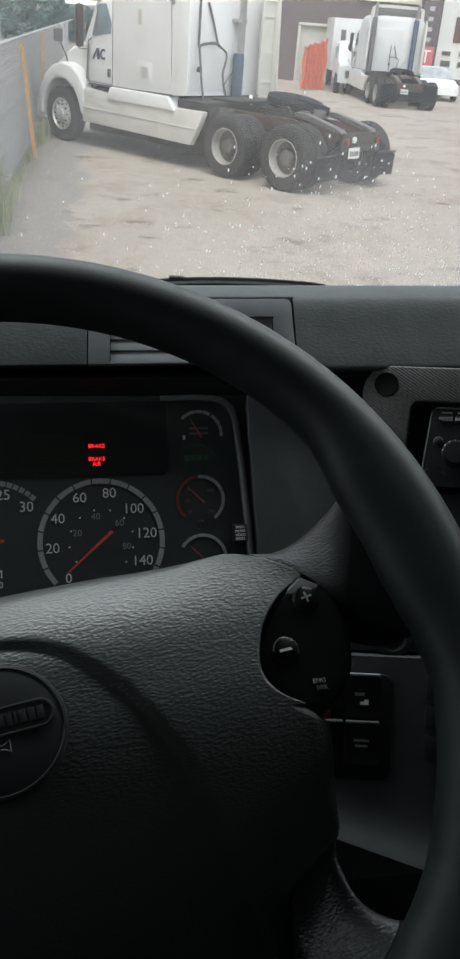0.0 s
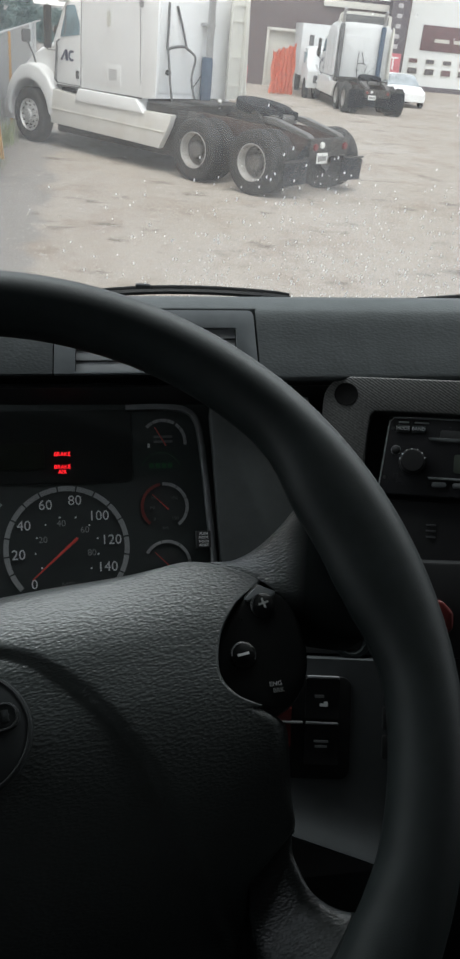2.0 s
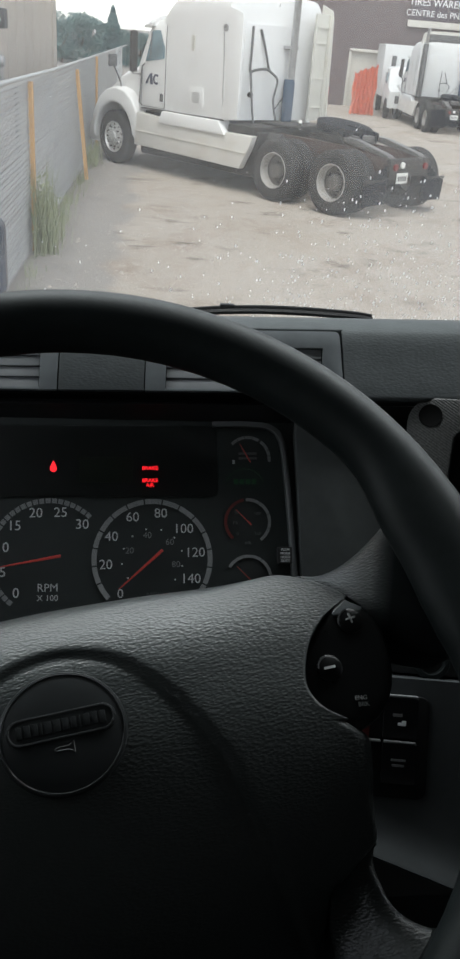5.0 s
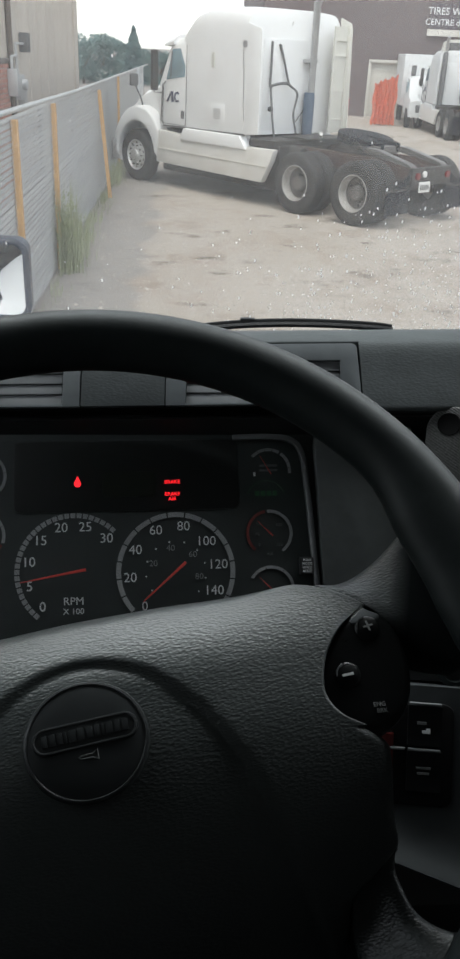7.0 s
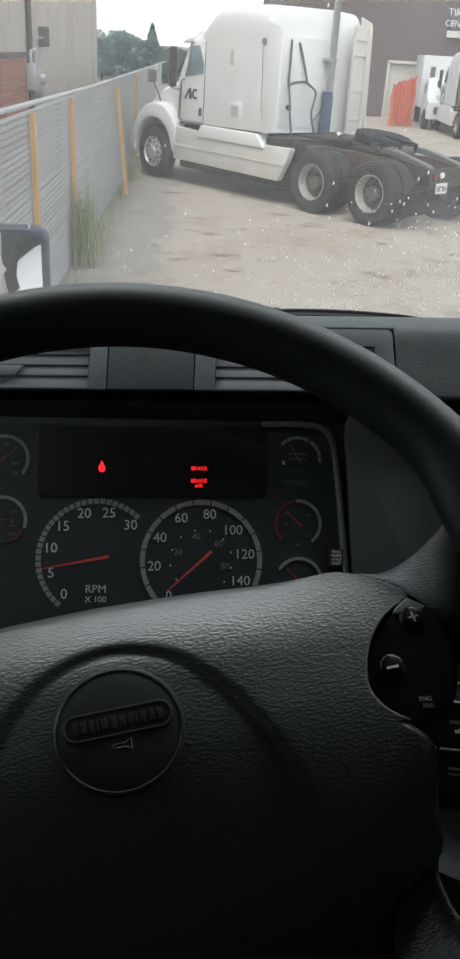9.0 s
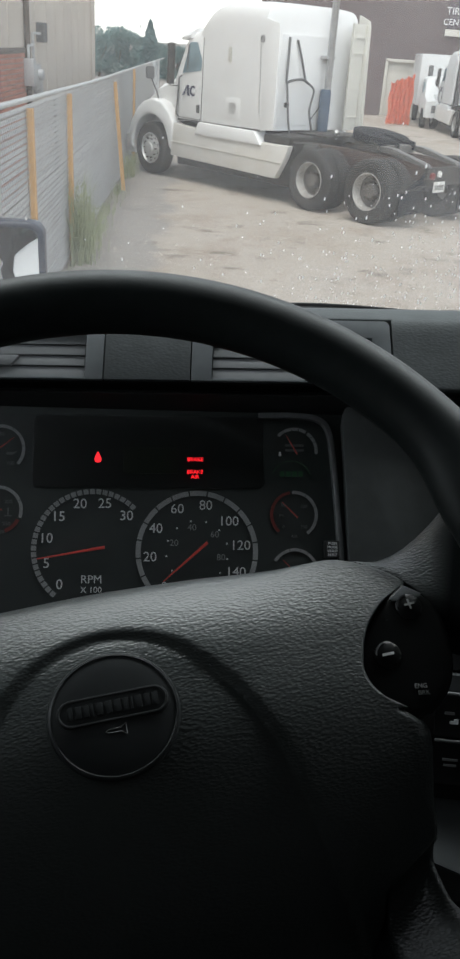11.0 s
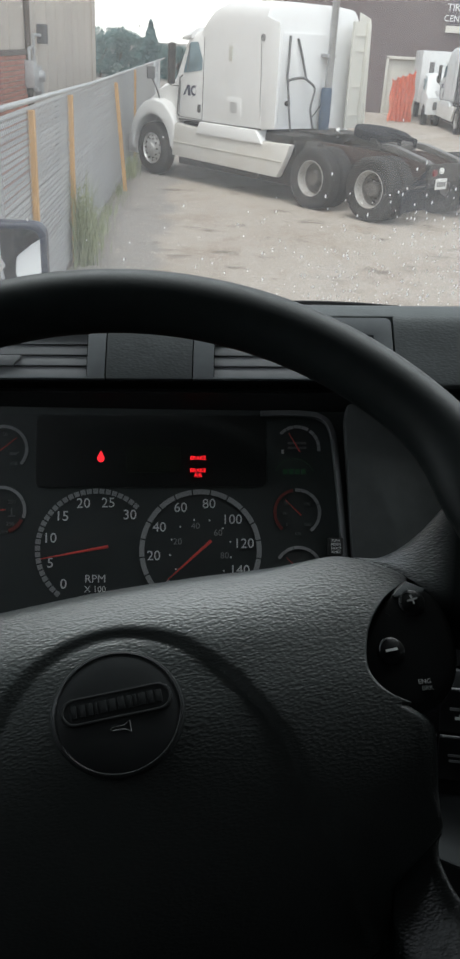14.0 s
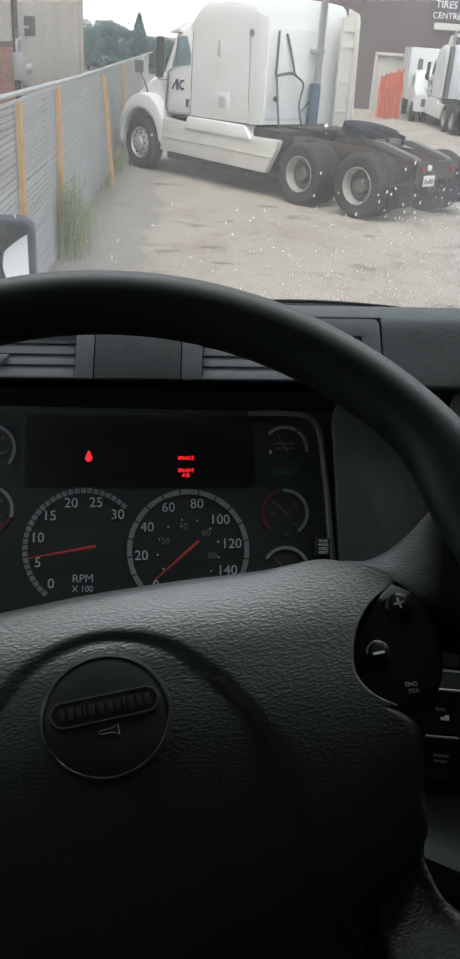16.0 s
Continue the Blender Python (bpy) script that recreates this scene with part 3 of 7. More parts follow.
SMALL = [(cu(0.0834, 0.0766), 0.0202, [(138, 58), (54, -8)], 120), (cu(0.0846, 0.0215), 0.0205, [(95, -55)], 135), (cu(0.0867, -0.0275), 0.0205, [(150, -40)], 135),
         (cu(-0.166, 0.0675), 0.0207, [(160, -42)], 38), (cu(-0.165, 0.0155), 0.0207, [(160, -20)], 185)]
for i, (c, r, bands, a) in enumerate(SMALL):
    for a0, a1 in bands:
        k = 4
        for j in range(k):
            b = arc_band(r - 0.0026, r, a0 + (a1 - a0) * j / k - 0.8, a0 + (a1 - a0) * (j + 1) / k + 0.8, -0.0004, 0.0006, 10)
            part("scale_segment", moved(b, Matrix.Translation((*c, -0.0042))), M["ring"], cluster)
    needle(c, 0.0145, 0.004, a, 0.0006)
c = SMALL[1][0]
part("red_zone", moved(arc_band(0.0179, 0.0205, 100, 228, -0.0004, 0.0006, 20), Matrix.Translation((*c, -0.0042))), M["redline"], cluster, "dull red warning zone")
for t, x, y, s in (("50", -0.0095, 0.008, 0.0042), ("100", 0.0085, 0.007, 0.0042), ("PSI", -0.0105, -0.001, 0.0036), ("0", -0.009, -0.0105, 0.0042), ("150", 0.0085, -0.0105, 0.0042), ("AIR", 0.0, -0.0185, 0.0038)):
    letters("numeral", t, s, (c[0] + x, c[1] + y, -0.004), M["print_dim"], cluster)
c = SMALL[3][0]
for t, x, y, s in (("50", 0.001, 0.0125, 0.0045), ("100", 0.0085, -0.0125, 0.0045)):
    letters("numeral", t, s, (c[0] + x, c[1] + y, -0.004), M["print_dim"], cluster)
c = SMALL[4][0]
for t, x, y, s in (("200", 0.0085, 0.007, 0.0045), ("250", 0.0075, -0.0115, 0.0045), ("WATER", 0.0, -0.0185, 0.0036)):
    letters("numeral", t, s, (c[0] + x, c[1] + y, -0.004), M["print_dim"], cluster)
part("marking", box(c[0] + 0.0080, c[0] + 0.0090, c[1] - 0.0040, c[1] + 0.0020, -0.0044, -0.0040), M["print_dim"], cluster)
part("marking", box(c[0] + 0.0055, c[0] + 0.0115, c[1] - 0.0052, c[1] - 0.0044, -0.0044, -0.0040), M["print_dim"], cluster)
o_ = SMALL[3][0]
can = [(o_[0] + 0.0050, o_[1] - 0.0050), (o_[0] + 0.0105, o_[1] - 0.0050), (o_[0] + 0.0140, o_[1] - 0.0018), (o_[0] + 0.0105, o_[1] - 0.0030), (o_[0] + 0.0050, o_[1] - 0.0026)]
part("marking", prism(can, -0.0044, -0.0040), M["print_dim"], cluster, "oil can symbol")
part("red_zone", moved(arc_band(0.0170, 0.0200, -25, -70, -0.0004, 0.0006, 12), Matrix.Translation((*c, -0.0042))), M["redline"], cluster)
c = SMALL[0][0]
for k in range(2):
    part("marking", box(c[0] - 0.008, c[0] + 0.008, c[1] - 0.0005 + 0.0042 * k, c[1] + 0.0015 + 0.0042 * k, -0.0044, -0.0040), M["print_dim"], cluster)
part("marking", box(c[0] - 0.0135, c[0] - 0.0115, c[1] - 0.0045, c[1] - 0.001, -0.0044, -0.0040), M["print"], cluster)
# green trip counter under the fuel gauge
g = cu(0.0815, 0.0565)
for k in range(4):
    part("counter_digit", box(g[0] - 0.0098 + 0.0053 * k, g[0] - 0.0062 + 0.0053 * k, g[1] - 0.0022, g[1] + 0.0022, -0.0044, -0.0038), M["lamp_green"], cluster, "faint green digit block" if k == 0 else "")
part("counter_arc", moved(arc_band(0.0170, 0.0175, 160, 20, -0.0002, 0.0004, 20), Matrix.Translation((g[0], g[1] - 0.006, -0.0042))), M["lamp_green"], cluster)

# red tell-tales
p = cu(-0.0015, 0.0652)
letters("warning_lamp", "BRAKE", 0.0046, (*p, -0.0030), M["lamp_red"], cluster, "lit red BRAKE lamp")
p = cu(-0.0012, 0.0545)
letters("warning_lamp", "BRAKE", 0.0046, (*p, -0.0030), M["lamp_red"], cluster, "lit red BRAKE AIR lamp")
letters("warning_lamp", "AIR", 0.0046, (p[0], p[1] - 0.0042, -0.0030), M["lamp_red"], cluster)
p = cu(-0.0839, 0.0633)
drop = [(p[0] + 0.0030 * math.cos(a), p[1] - 0.0012 + 0.0030 * math.sin(a)) for a in [radians(x) for x in range(150, 400, 25)]] + [(p[0] + 0.0012, p[1] + 0.0032), (p[0], p[1] + 0.0056), (p[0] - 0.0012, p[1] + 0.0032)]
part("warning_lamp", prism(drop, -0.0034, -0.0028), M["lamp_red"], cluster, "lit red drop-shaped lamp")

# small printed button at the frame
p = (0.1163, -0.0112)
part("reset_button", prism(rounded(0.0122, 0.0145, 0.001, cx=p[0], cy=p[1]), -0.004, 0.0058, 0.0005), M["black"], cluster, "black push button with printed words")
for k, t in enumerate(("PUSH", "MODE", "HOLD", "RESET")):
    letters("marking", t, 0.0030, (p[0], p[1] + 0.0048 - 0.0032 * k, 0.0060), M["print"], cluster)

# clear pane over the dials
pane = part("glass_pane", box(-0.30, 0.1275, -0.115, 0.1025, 0.0015, 0.0025), glass_mat("dial_glass", (0.95, 0.95, 0.95), 0.03), cluster, "clear cover over the dials")
pane.visible_shadow = False

# ---- steering wheel ----
W_AL, W_TURN = 0.965, radians(13)
W_UP = Vector((0, math.sin(W_AL), math.cos(W_AL)))
W_X = math.cos(W_TURN) * Vector((1, 0, 0)) + math.sin(W_TURN) * W_UP
W_Y = -math.sin(W_TURN) * Vector((1, 0, 0)) + math.cos(W_TURN) * W_UP
wheel = thing("steering_wheel", frame_at((-0.0448, 0.3205, 2.2480), W_X, W_Y), "black four-spoke truck steering wheel with a large grained hub pad", "steering wheel")
R_RIM, R_TUBE = 0.2283, 0.0192

FLARE = [(30, 0), (26, 0.002), (23, 0.0055), (20, 0.0095), (17, 0.0130), (14, 0.0145), (3, 0.0145), (-2, 0.0115), (-7, 0.0055), (-12, 0.001), (-15, 0),
         (-35, 0), (-40, 0.002), (-44, 0.004), (-62, 0.004), (-70, 0)]


def flare(a):
    """How far the rim swells inwards where it takes up a spoke, at the angle a."""
    d = math.degrees(math.asin(math.sin(a)))
    for (d0, f0), (d1, f1) in zip(FLARE, FLARE[1:]):
        if d1 <= d <= d0:
            k = (d0 - d) / (d0 - d1)
            return f0 + (f1 - f0) * (0.5 * k + 0.5 * k * k * (3 - 2 * k))
    return 0.0


rings = []
for i in range(240):
    a = 2 * math.pi * i / 240
    c, s = math.cos(a), math.sin(a)
    ring = []
    for k in range(24):
        b = 2 * math.pi * k / 24
        rr, h = R_TUBE * math.cos(b), R_TUBE * 0.98 * math.sin(b)
        if rr < 0:
            rr *= 1 + 0.8 * flare(a) / R_TUBE
        ring.append(((R_RIM + rr) * c, (R_RIM + rr) * s, h))
    rings.append(ring)
rings.append(rings[0])
rim = loft(rings, caps=False)
bmesh.ops.remove_doubles(rim, verts=rim.verts, dist=1e-6)
part("rim", rim, M["rim"], wheel, "smooth black thick rim")

HALF = [(0.0, 0.0492), (0.03, 0.0484), (0.06, 0.0474), (0.09, 0.0453), (0.112, 0.0438), (0.126, 0.0428), (0.1350, 0.0402), (0.1445, 0.0360), (0.1535, 0.0303), (0.1595, 0.0250), (0.1610, 0.0215), (0.1560, 0.0190),
        (0.1437, 0.0117), (0.1318, -0.0004), (0.1252, -0.0140), (0.1240, -0.0247), (0.1300, -0.0345), (0.1420, -0.0425), (0.1505, -0.0500), (0.1515, -0.0570),
        (0.1490, -0.0700), (0.1456, -0.0866), (0.1429, -0.0985), (0.1316, -0.1062), (0.1228, -0.1116), (0.1150, -0.1165), (0.1115, -0.1280), (0.1040, -0.1420),
        (0.085, -0.1500), (0.06, -0.1540), (0.03, -0.1570), (0.0, -0.158)]
right = [(p.x, p.y) for p in smooth_path([(x, y, 0) for x, y in HALF], 8)]
OUTLINE = right + [(-x, y) for x, y in right[-2:0:-1]]
ARCH = [(0.0158, 0.0), (0.0146, 0.0105), (0.0115, 0.0210), (0.0045, 0.0342), (-0.0045, 0.0437), (-0.0137, 0.0515), (-0.0238, 0.0589), (-0.0363, 0.0662), (-0.0482, 0.0721), (-0.0648, 0.0770), (-0.0783, 0.0812), (-0.10, 0.087), (-0.14, 0.098)]


ARCH_LINE = [(p.x + 0.003, p.y) for p in smooth_path([(-w, v, 0) for v, w in ARCH[:0:-1]] + [(w, v, 0) for v, w in ARCH], 3)]


def arch_distance(u, v):
    """Distance from the arched crease, negative inside it."""
    best, inside = 1.0, True
    for (x0, y0), (x1, y1) in zip(ARCH_LINE, ARCH_LINE[1:]):
        dx, dy = x1 - x0, y1 - y0
        f = min(1.0, max(0.0, ((u - x0) * dx + (v - y0) * dy) / (dx * dx + dy * dy)))
        d = math.hypot(u - x0 - f * dx, v - y0 - f * dy)
        if d < best:
            best, inside = d, dx * (v - y0) - dy * (u - x0) < 0
    return -best if inside else best


def soft_step(x):
    x = min(1.0, max(0.0, x))
    return x * x * (3 - 2 * x)


def pad_height(u, v):
    h = 0.0172 - 0.75 * u * u - (1.75 if v > -0.02 else 4.2) * (v + 0.02) ** 2
    # the upper shoulder rolls over towards the dash
    h -= 6.4 * max(0.0, v + 0.002) ** 2 * (1 - 0.5 * soft_step((abs(u) - 0.07) / 0.07))
    g = arch_distance(u, v)
    h -= 0.0026 * soft_step((0.0045 - g) / 0.011)
    h -= 0.0016 * math.exp(-(((g + 0.0005) / 0.0031) ** 2))
    return h


def edge_radius(x, y):
    """Round along the open edges, sharp along the seams to the spokes and pods."""
    x = abs(x)
    if y > 0.0195:
        k = soft_step((x - 0.095) / 0.035)
    elif y > -0.042 and x > 0.12:
        k = 1.0
    elif x > 0.11:
        k = soft_step((-0.078 - y) / 0.022)
    else:
        k = soft_step((x - 0.07) / 0.03) if y < -0.09 else 0.0
    return 0.011 - 0.0088 * k


PC = (0.0, -0.035)
N_R = 90
rings = []
for j in range(N_R + 1):
    t = j / N_R
    s = t ** 1.5
    ring = []
    for x, y in OUTLINE:
        u, v = PC[0] + (x - PC[0]) * (1 - s), PC[1] + (y - PC[1]) * (1 - s)
        d = math.hypot(x - u, y - v)
        h = pad_height(u, v)
        er = edge_radius(x, y)
        edge = max(0.0, 1 - d / er)
        ring.append((u, v, h - er * (1 - math.sqrt(max(0.0, 1 - edge * edge)))))
    rings.append(ring)
skirt = [[(PC[0] + (x - PC[0]) * k, PC[1] + (y - PC[1]) * k, z - dz) for (x, y, z) in rings[0]] for k, dz in ((0.96, 0.045), (0.995, 0.02))]
pad = loft(skirt + rings, caps=False)
bmesh.ops.remove_doubles(pad, verts=pad.verts, dist=1e-5)
hub = part("hub_pad", pad, M["leather"], wheel, "grained black vinyl hub pad with an arched crease", smooth=60)

M["emboss"] = mat("embossed_plastic", (0.034, 0.036, 0.037), 0.32, scale=80, var=0.1)
M["horn"] = mat("satin_black_plastic", (0.021, 0.0235, 0.0245), 0.30, scale=80, var=0.1, stain=0.2, stain_scale=30)
# horn button with its badge as plain shapes
B_C = (0.0030, -0.0214)
B_S = 1.05
# squashed along one axis to match its outline in the camera's view
B_OVAL = Matrix.Translation((*B_C, 0)) @ Matrix.Diagonal((1, 0.955, 1, 1)) @ Matrix.Translation((-B_C[0], -B_C[1], 0))
bz = pad_height(*B_C) - 0.0006
button = part("horn_button", moved(lathe([(r * B_S, z) for r, z in [(0.0262, -0.004), (0.0283, -0.003), (0.0285, 0.0005), (0.0278, 0.0022), (0.0268, 0.0026), (0.0262, 0.0020), (0.0255, 0.0022), (0.020, 0.0034), (0.010, 0.0042), (0.0, 0.0045)]], 72), B_OVAL @ Matrix.Translation((*B_C, bz))), M["horn"], wheel, "satin black horn button, flattened to fit the camera's view")
bx, by = B_C
badge = prism([(bx + p[0], by + 0.003 + p[1]) for p in rounded(0.048 * B_S, 0.0128, 0.0063, 8)], bz + 0.002, bz + 0.0046, 0.0008)
part("badge", badge, M["horn"], button, "embossed oval maker's plate")
ring = [(bx + p[0], by + 0.003 + p[1], bz + 0.0046) for p in rounded(0.046 * B_S, 0.0112, 0.0056, 8)]
part("badge_edge", tube(ring, 0.0006, 6, closed=True), M["emboss"], button)
for x0, w in ((-0.0203, 0.0024), (-0.0168, 0.0028), (-0.0130, 0.0024), (-0.0096, 0.0010), (-0.0076, 0.0032), (-0.0034, 0.0030), (0.0006, 0.0030), (0.0046, 0.0024), (0.0080, 0.0010), (0.0100, 0.0030), (0.0140, 0.0026), (0.0176, 0.0028)):
    part("badge_bar", box(bx + x0, bx + x0 + w, by + 0.0002, by + 0.0058, bz + 0.0044, bz + 0.0053, 0.0003), M["horn"], button)
horn = [(bx - 0.0045, by - 0.0075), (bx - 0.0035, by - 0.0068), (bx + 0.002, by - 0.0066), (bx + 0.0045, by - 0.0050), (bx + 0.0045, by - 0.0100), (bx + 0.002, by - 0.0084), (bx - 0.0035, by - 0.0082)]
part("horn_mark", tube([(x, y, bz + 0.0044) for x, y in horn], 0.00025, 5, closed=True), M["print_dim"], button)


def rim_top(r):
    """Height of the rim's upper face at the radius r."""
    d = (r - R_RIM) / R_TUBE
    return 0.98 * R_TUBE * math.sqrt(1 - d * d) if abs(d) < 1 else -0.05


def soft_max(a, b, k):
    h = max(0.0, k - abs(a - b)) / k
    return max(a, b) + h * h * k / 4


def spoke(upper, lower, z_rim, round_off, flip, round_low=0.006):
    """An arm that lies flush with the pad at its seam and runs into the rim; upper and lower are its edges from the seam outwards."""
    up = smooth_path([(x, y, 0) for x, y in upper], 6)
    lo = smooth_path([(x, y, 0) for x, y in lower], 6)
    n = len(up) - 1
    rings = []
    for i in range(n + 1):
        f = i / n
        width = (up[i] - lo[i]).length
        ring = []
        for k in range(25):
            w = k / 24
            w = 0.5 - 0.5 * math.cos(math.pi * w)
            q = up[i].lerp(lo[i], w)
            z_in = pad_height(q.x, q.y)
            q = q * (1 + (0.2270 / q.length - 1) * f ** 3)
            z = z_in - 0.0007 + (z_rim - z_in) * soft_step(f)
            d = width * min(w, 1 - w)
            er = (0.007 + (round_off - 0.007) * soft_step(2.2 * f) if w < 0.5 else 0.004 + (round_low - 0.004) * min(1.0, 2.5 * f)) + 0.004 * f
            e = max(0.0, 1 - d / er)
            z -= 0.75 * er * (1 - 0.85 * f * f) * (1 - math.sqrt(max(0.0, 1 - e * e)))
            z = soft_max(z, rim_top(q.length), 0.014) - 0.0030 * f ** 5
            ring.append((-q.x if flip else q.x, q.y, z))
        back = [(x * 0.99, y * 0.99, z - 0.022) for x, y, z in (ring[-2], ring[12], ring[1])]
        rings.append(ring + back)
    return loft(rings)


# same vinyl twice: lower spokes painted dark for shade, upper pale for light
M["spoke"] = mat("shaded_grained_spoke", (0.012, 0.0145, 0.0145), 0.40, scale=60, var=0.15, bump=0.00024, bump_scale=680, cells=True)
M["upper_spoke"] = mat("half_grained_lit_spoke", (0.062, 0.070, 0.071), 0.38, scale=60, var=0.15, bump=0.00040, bump_scale=640, cells=True)


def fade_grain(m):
    """The upper spoke turns from grained vinyl to smooth rim plastic along an oblique line before the rim; the darker
    tone beyond paints in shade.
    """
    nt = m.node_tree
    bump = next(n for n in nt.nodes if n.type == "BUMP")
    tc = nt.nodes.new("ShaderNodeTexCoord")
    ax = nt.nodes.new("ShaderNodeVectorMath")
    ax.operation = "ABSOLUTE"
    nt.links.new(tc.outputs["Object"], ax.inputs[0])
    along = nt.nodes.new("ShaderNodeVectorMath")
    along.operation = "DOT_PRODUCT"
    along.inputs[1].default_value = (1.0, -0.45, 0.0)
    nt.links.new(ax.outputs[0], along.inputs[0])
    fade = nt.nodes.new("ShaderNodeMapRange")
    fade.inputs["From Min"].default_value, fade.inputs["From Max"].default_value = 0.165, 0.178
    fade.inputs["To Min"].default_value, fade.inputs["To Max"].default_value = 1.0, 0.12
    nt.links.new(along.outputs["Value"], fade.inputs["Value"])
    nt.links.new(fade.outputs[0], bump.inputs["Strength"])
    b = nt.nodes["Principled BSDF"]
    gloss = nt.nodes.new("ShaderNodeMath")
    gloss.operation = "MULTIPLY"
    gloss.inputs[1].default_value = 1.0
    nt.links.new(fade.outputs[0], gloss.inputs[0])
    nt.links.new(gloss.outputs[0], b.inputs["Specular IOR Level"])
    # shade of the arm beyond the grain, put into the base colour
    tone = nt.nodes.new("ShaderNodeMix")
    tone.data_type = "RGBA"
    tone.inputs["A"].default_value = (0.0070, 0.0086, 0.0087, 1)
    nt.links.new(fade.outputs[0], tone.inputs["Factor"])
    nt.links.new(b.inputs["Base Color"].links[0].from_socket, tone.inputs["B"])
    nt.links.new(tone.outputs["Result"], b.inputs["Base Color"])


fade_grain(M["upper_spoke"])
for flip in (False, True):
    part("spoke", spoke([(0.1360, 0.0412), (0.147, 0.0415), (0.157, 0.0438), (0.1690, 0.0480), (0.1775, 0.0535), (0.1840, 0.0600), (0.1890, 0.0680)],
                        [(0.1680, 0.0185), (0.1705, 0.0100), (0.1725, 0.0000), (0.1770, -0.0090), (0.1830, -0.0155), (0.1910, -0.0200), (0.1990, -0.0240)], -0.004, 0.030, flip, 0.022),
         M["upper_spoke"], wheel, "black upper spoke, grained beside the pad, smooth and painted darker towards the rim")
    part("spoke", spoke([(0.1429, -0.0985), (0.1404, -0.1065), (0.1394, -0.1140), (0.1398, -0.1250), (0.1440, -0.1315), (0.1530, -0.1345), (0.1625, -0.1300)],
                        [(0.1146, -0.1160), (0.1122, -0.1280), (0.1105, -0.1420), (0.1060, -0.1550), (0.0990, -0.1670), (0.0900, -0.1790), (0.0780, -0.1920)], -0.001, 0.010, flip), M["spoke"], wheel, "grained lower spoke")
    seam = [(-x if flip else x, y, pad_height(x, y) - 0.0014) for x, y in ((0.1425, -0.0988), (0.1316, -0.1064), (0.1228, -0.1118), (0.1150, -0.1166))]
    part("seam", tube([tuple(p) for p in smooth_path(seam, 4)], 0.0008, 6), M["spoke"], wheel, "raised edge where the lower spoke meets the pad")
    # control pod beside the pad
    sx = -1 if flip else 1
    pod_o = [(0.1580, 0.0195), (0.1500, 0.0155), (0.1405, 0.0080), (0.1300, -0.0035), (0.1240, -0.0150), (0.1235, -0.0255), (0.1300, -0.0385), (0.145, -0.0465), (0.160, -0.0405), (0.1695, -0.027), (0.1725, -0.009), (0.1705, 0.005), (0.1655, 0.0125)]
    pod_o = [(sx * p.x, p.y) for p in smooth_path([(x, y, 0) for x, y in pod_o + pod_o[:1]], 4)[:-1]]
    pod = part("switch_pod", loft([[(0.147 * sx + (x - 0.147 * sx) * k, -0.012 + (y + 0.012) * k, z) for x, y in pod_o]
                                    for k, z in ((0.98, -0.045), (1.03, -0.0150), (1.01, -0.0122), (0.95, -0.0109), (0.86, -0.0103), (0.7, -0.0100), (0.45, -0.0097), (0.15, -0.0096))]), M["pod"], wheel, "glossy black control pod")
    pod.location.z = 0.0080
    for (x, y), r, edge in (((0.1567, 0.0070), 0.0068, "emboss"), ((0.1386, -0.0150), 0.0068, "bezel")):
        part("pod_button", moved(lathe([(r, -0.002), (r, 0.0014), (r - 0.0012, 0.0024), (0.0, 0.0026)], 32), Matrix.Translation((sx * x, y, -0.0105))), M["pod"], pod)
        # paler arc paints the glint on the button's upper left edge
        part("button_edge", moved(arc_band(r - 0.0012, r - 0.0004, 95, 175, 0.0021, 0.0027, 10), Matrix.Translation((sx * x, y, -0.0105))), M[edge], pod)
    if not flip:
        letters("marking", "+", 0.0115, (0.1567, 0.0072, -0.0074), M["print_mid"], pod, turn=5)
        part("marking", box(0.1354, 0.1414, -0.0157, -0.0144, -0.0082, -0.0074), M["print"], pod)
        letters("marking", "ENG", 0.0032, (0.1500, -0.0330, -0.0094), M["print_mid"], pod, turn=-8)
        letters("marking", "BRK", 0.0032, (0.1505, -0.0364, -0.0094), M["print_dim"], pod, turn=-8)
    # pale piece paints the light on the pod's glossy upper end
    cap = [(sx * x, y) for x, y in ((0.1572, 0.0186), (0.1655, 0.0128), (0.1635, 0.0102), (0.1560, 0.0098), (0.1490, 0.0112), (0.1478, 0.0126))]
    part("pod_cap", prism(cap, -0.02, -0.0088, 0.0012), M["vent"], pod, "pale grey piece painting the lit upper end of the pod")
# column shroud behind the wheel
part("column", moved(lathe([(0.045, -0.30), (0.055, -0.12), (0.06, -0.05), (0.055, -0.02)], 32), Matrix.Translation((0, -0.03, 0))), M["black"], wheel, "black steering column shroud")

# ---- centre console: radio panel turned to the driver ----
RN = Vector((-0.35, -0.75, 0.55)).normalized()
RX = Vector((0.931, -0.345, 0.120)).normalized()
R_M = frame_at((0.221, 0.677, 2.269), RX, RN.cross(RX))
R_INV = R_M.inverted()


def rp(x, y, z):
    """Panel axes of a world place: right, up (negative below the top edge), out."""
    q = R_INV @ Vector((x, y, z))
    return q.x, q.y


console = thing("radio_console", R_M, "grey woven-look console panel with a recessed radio bay", "console")
hx, hy = rp(0.238, 0.664, 2.261)
rx0, ry0 = rp(0.264, 0.644, 2.251)
rx0 += 0.008
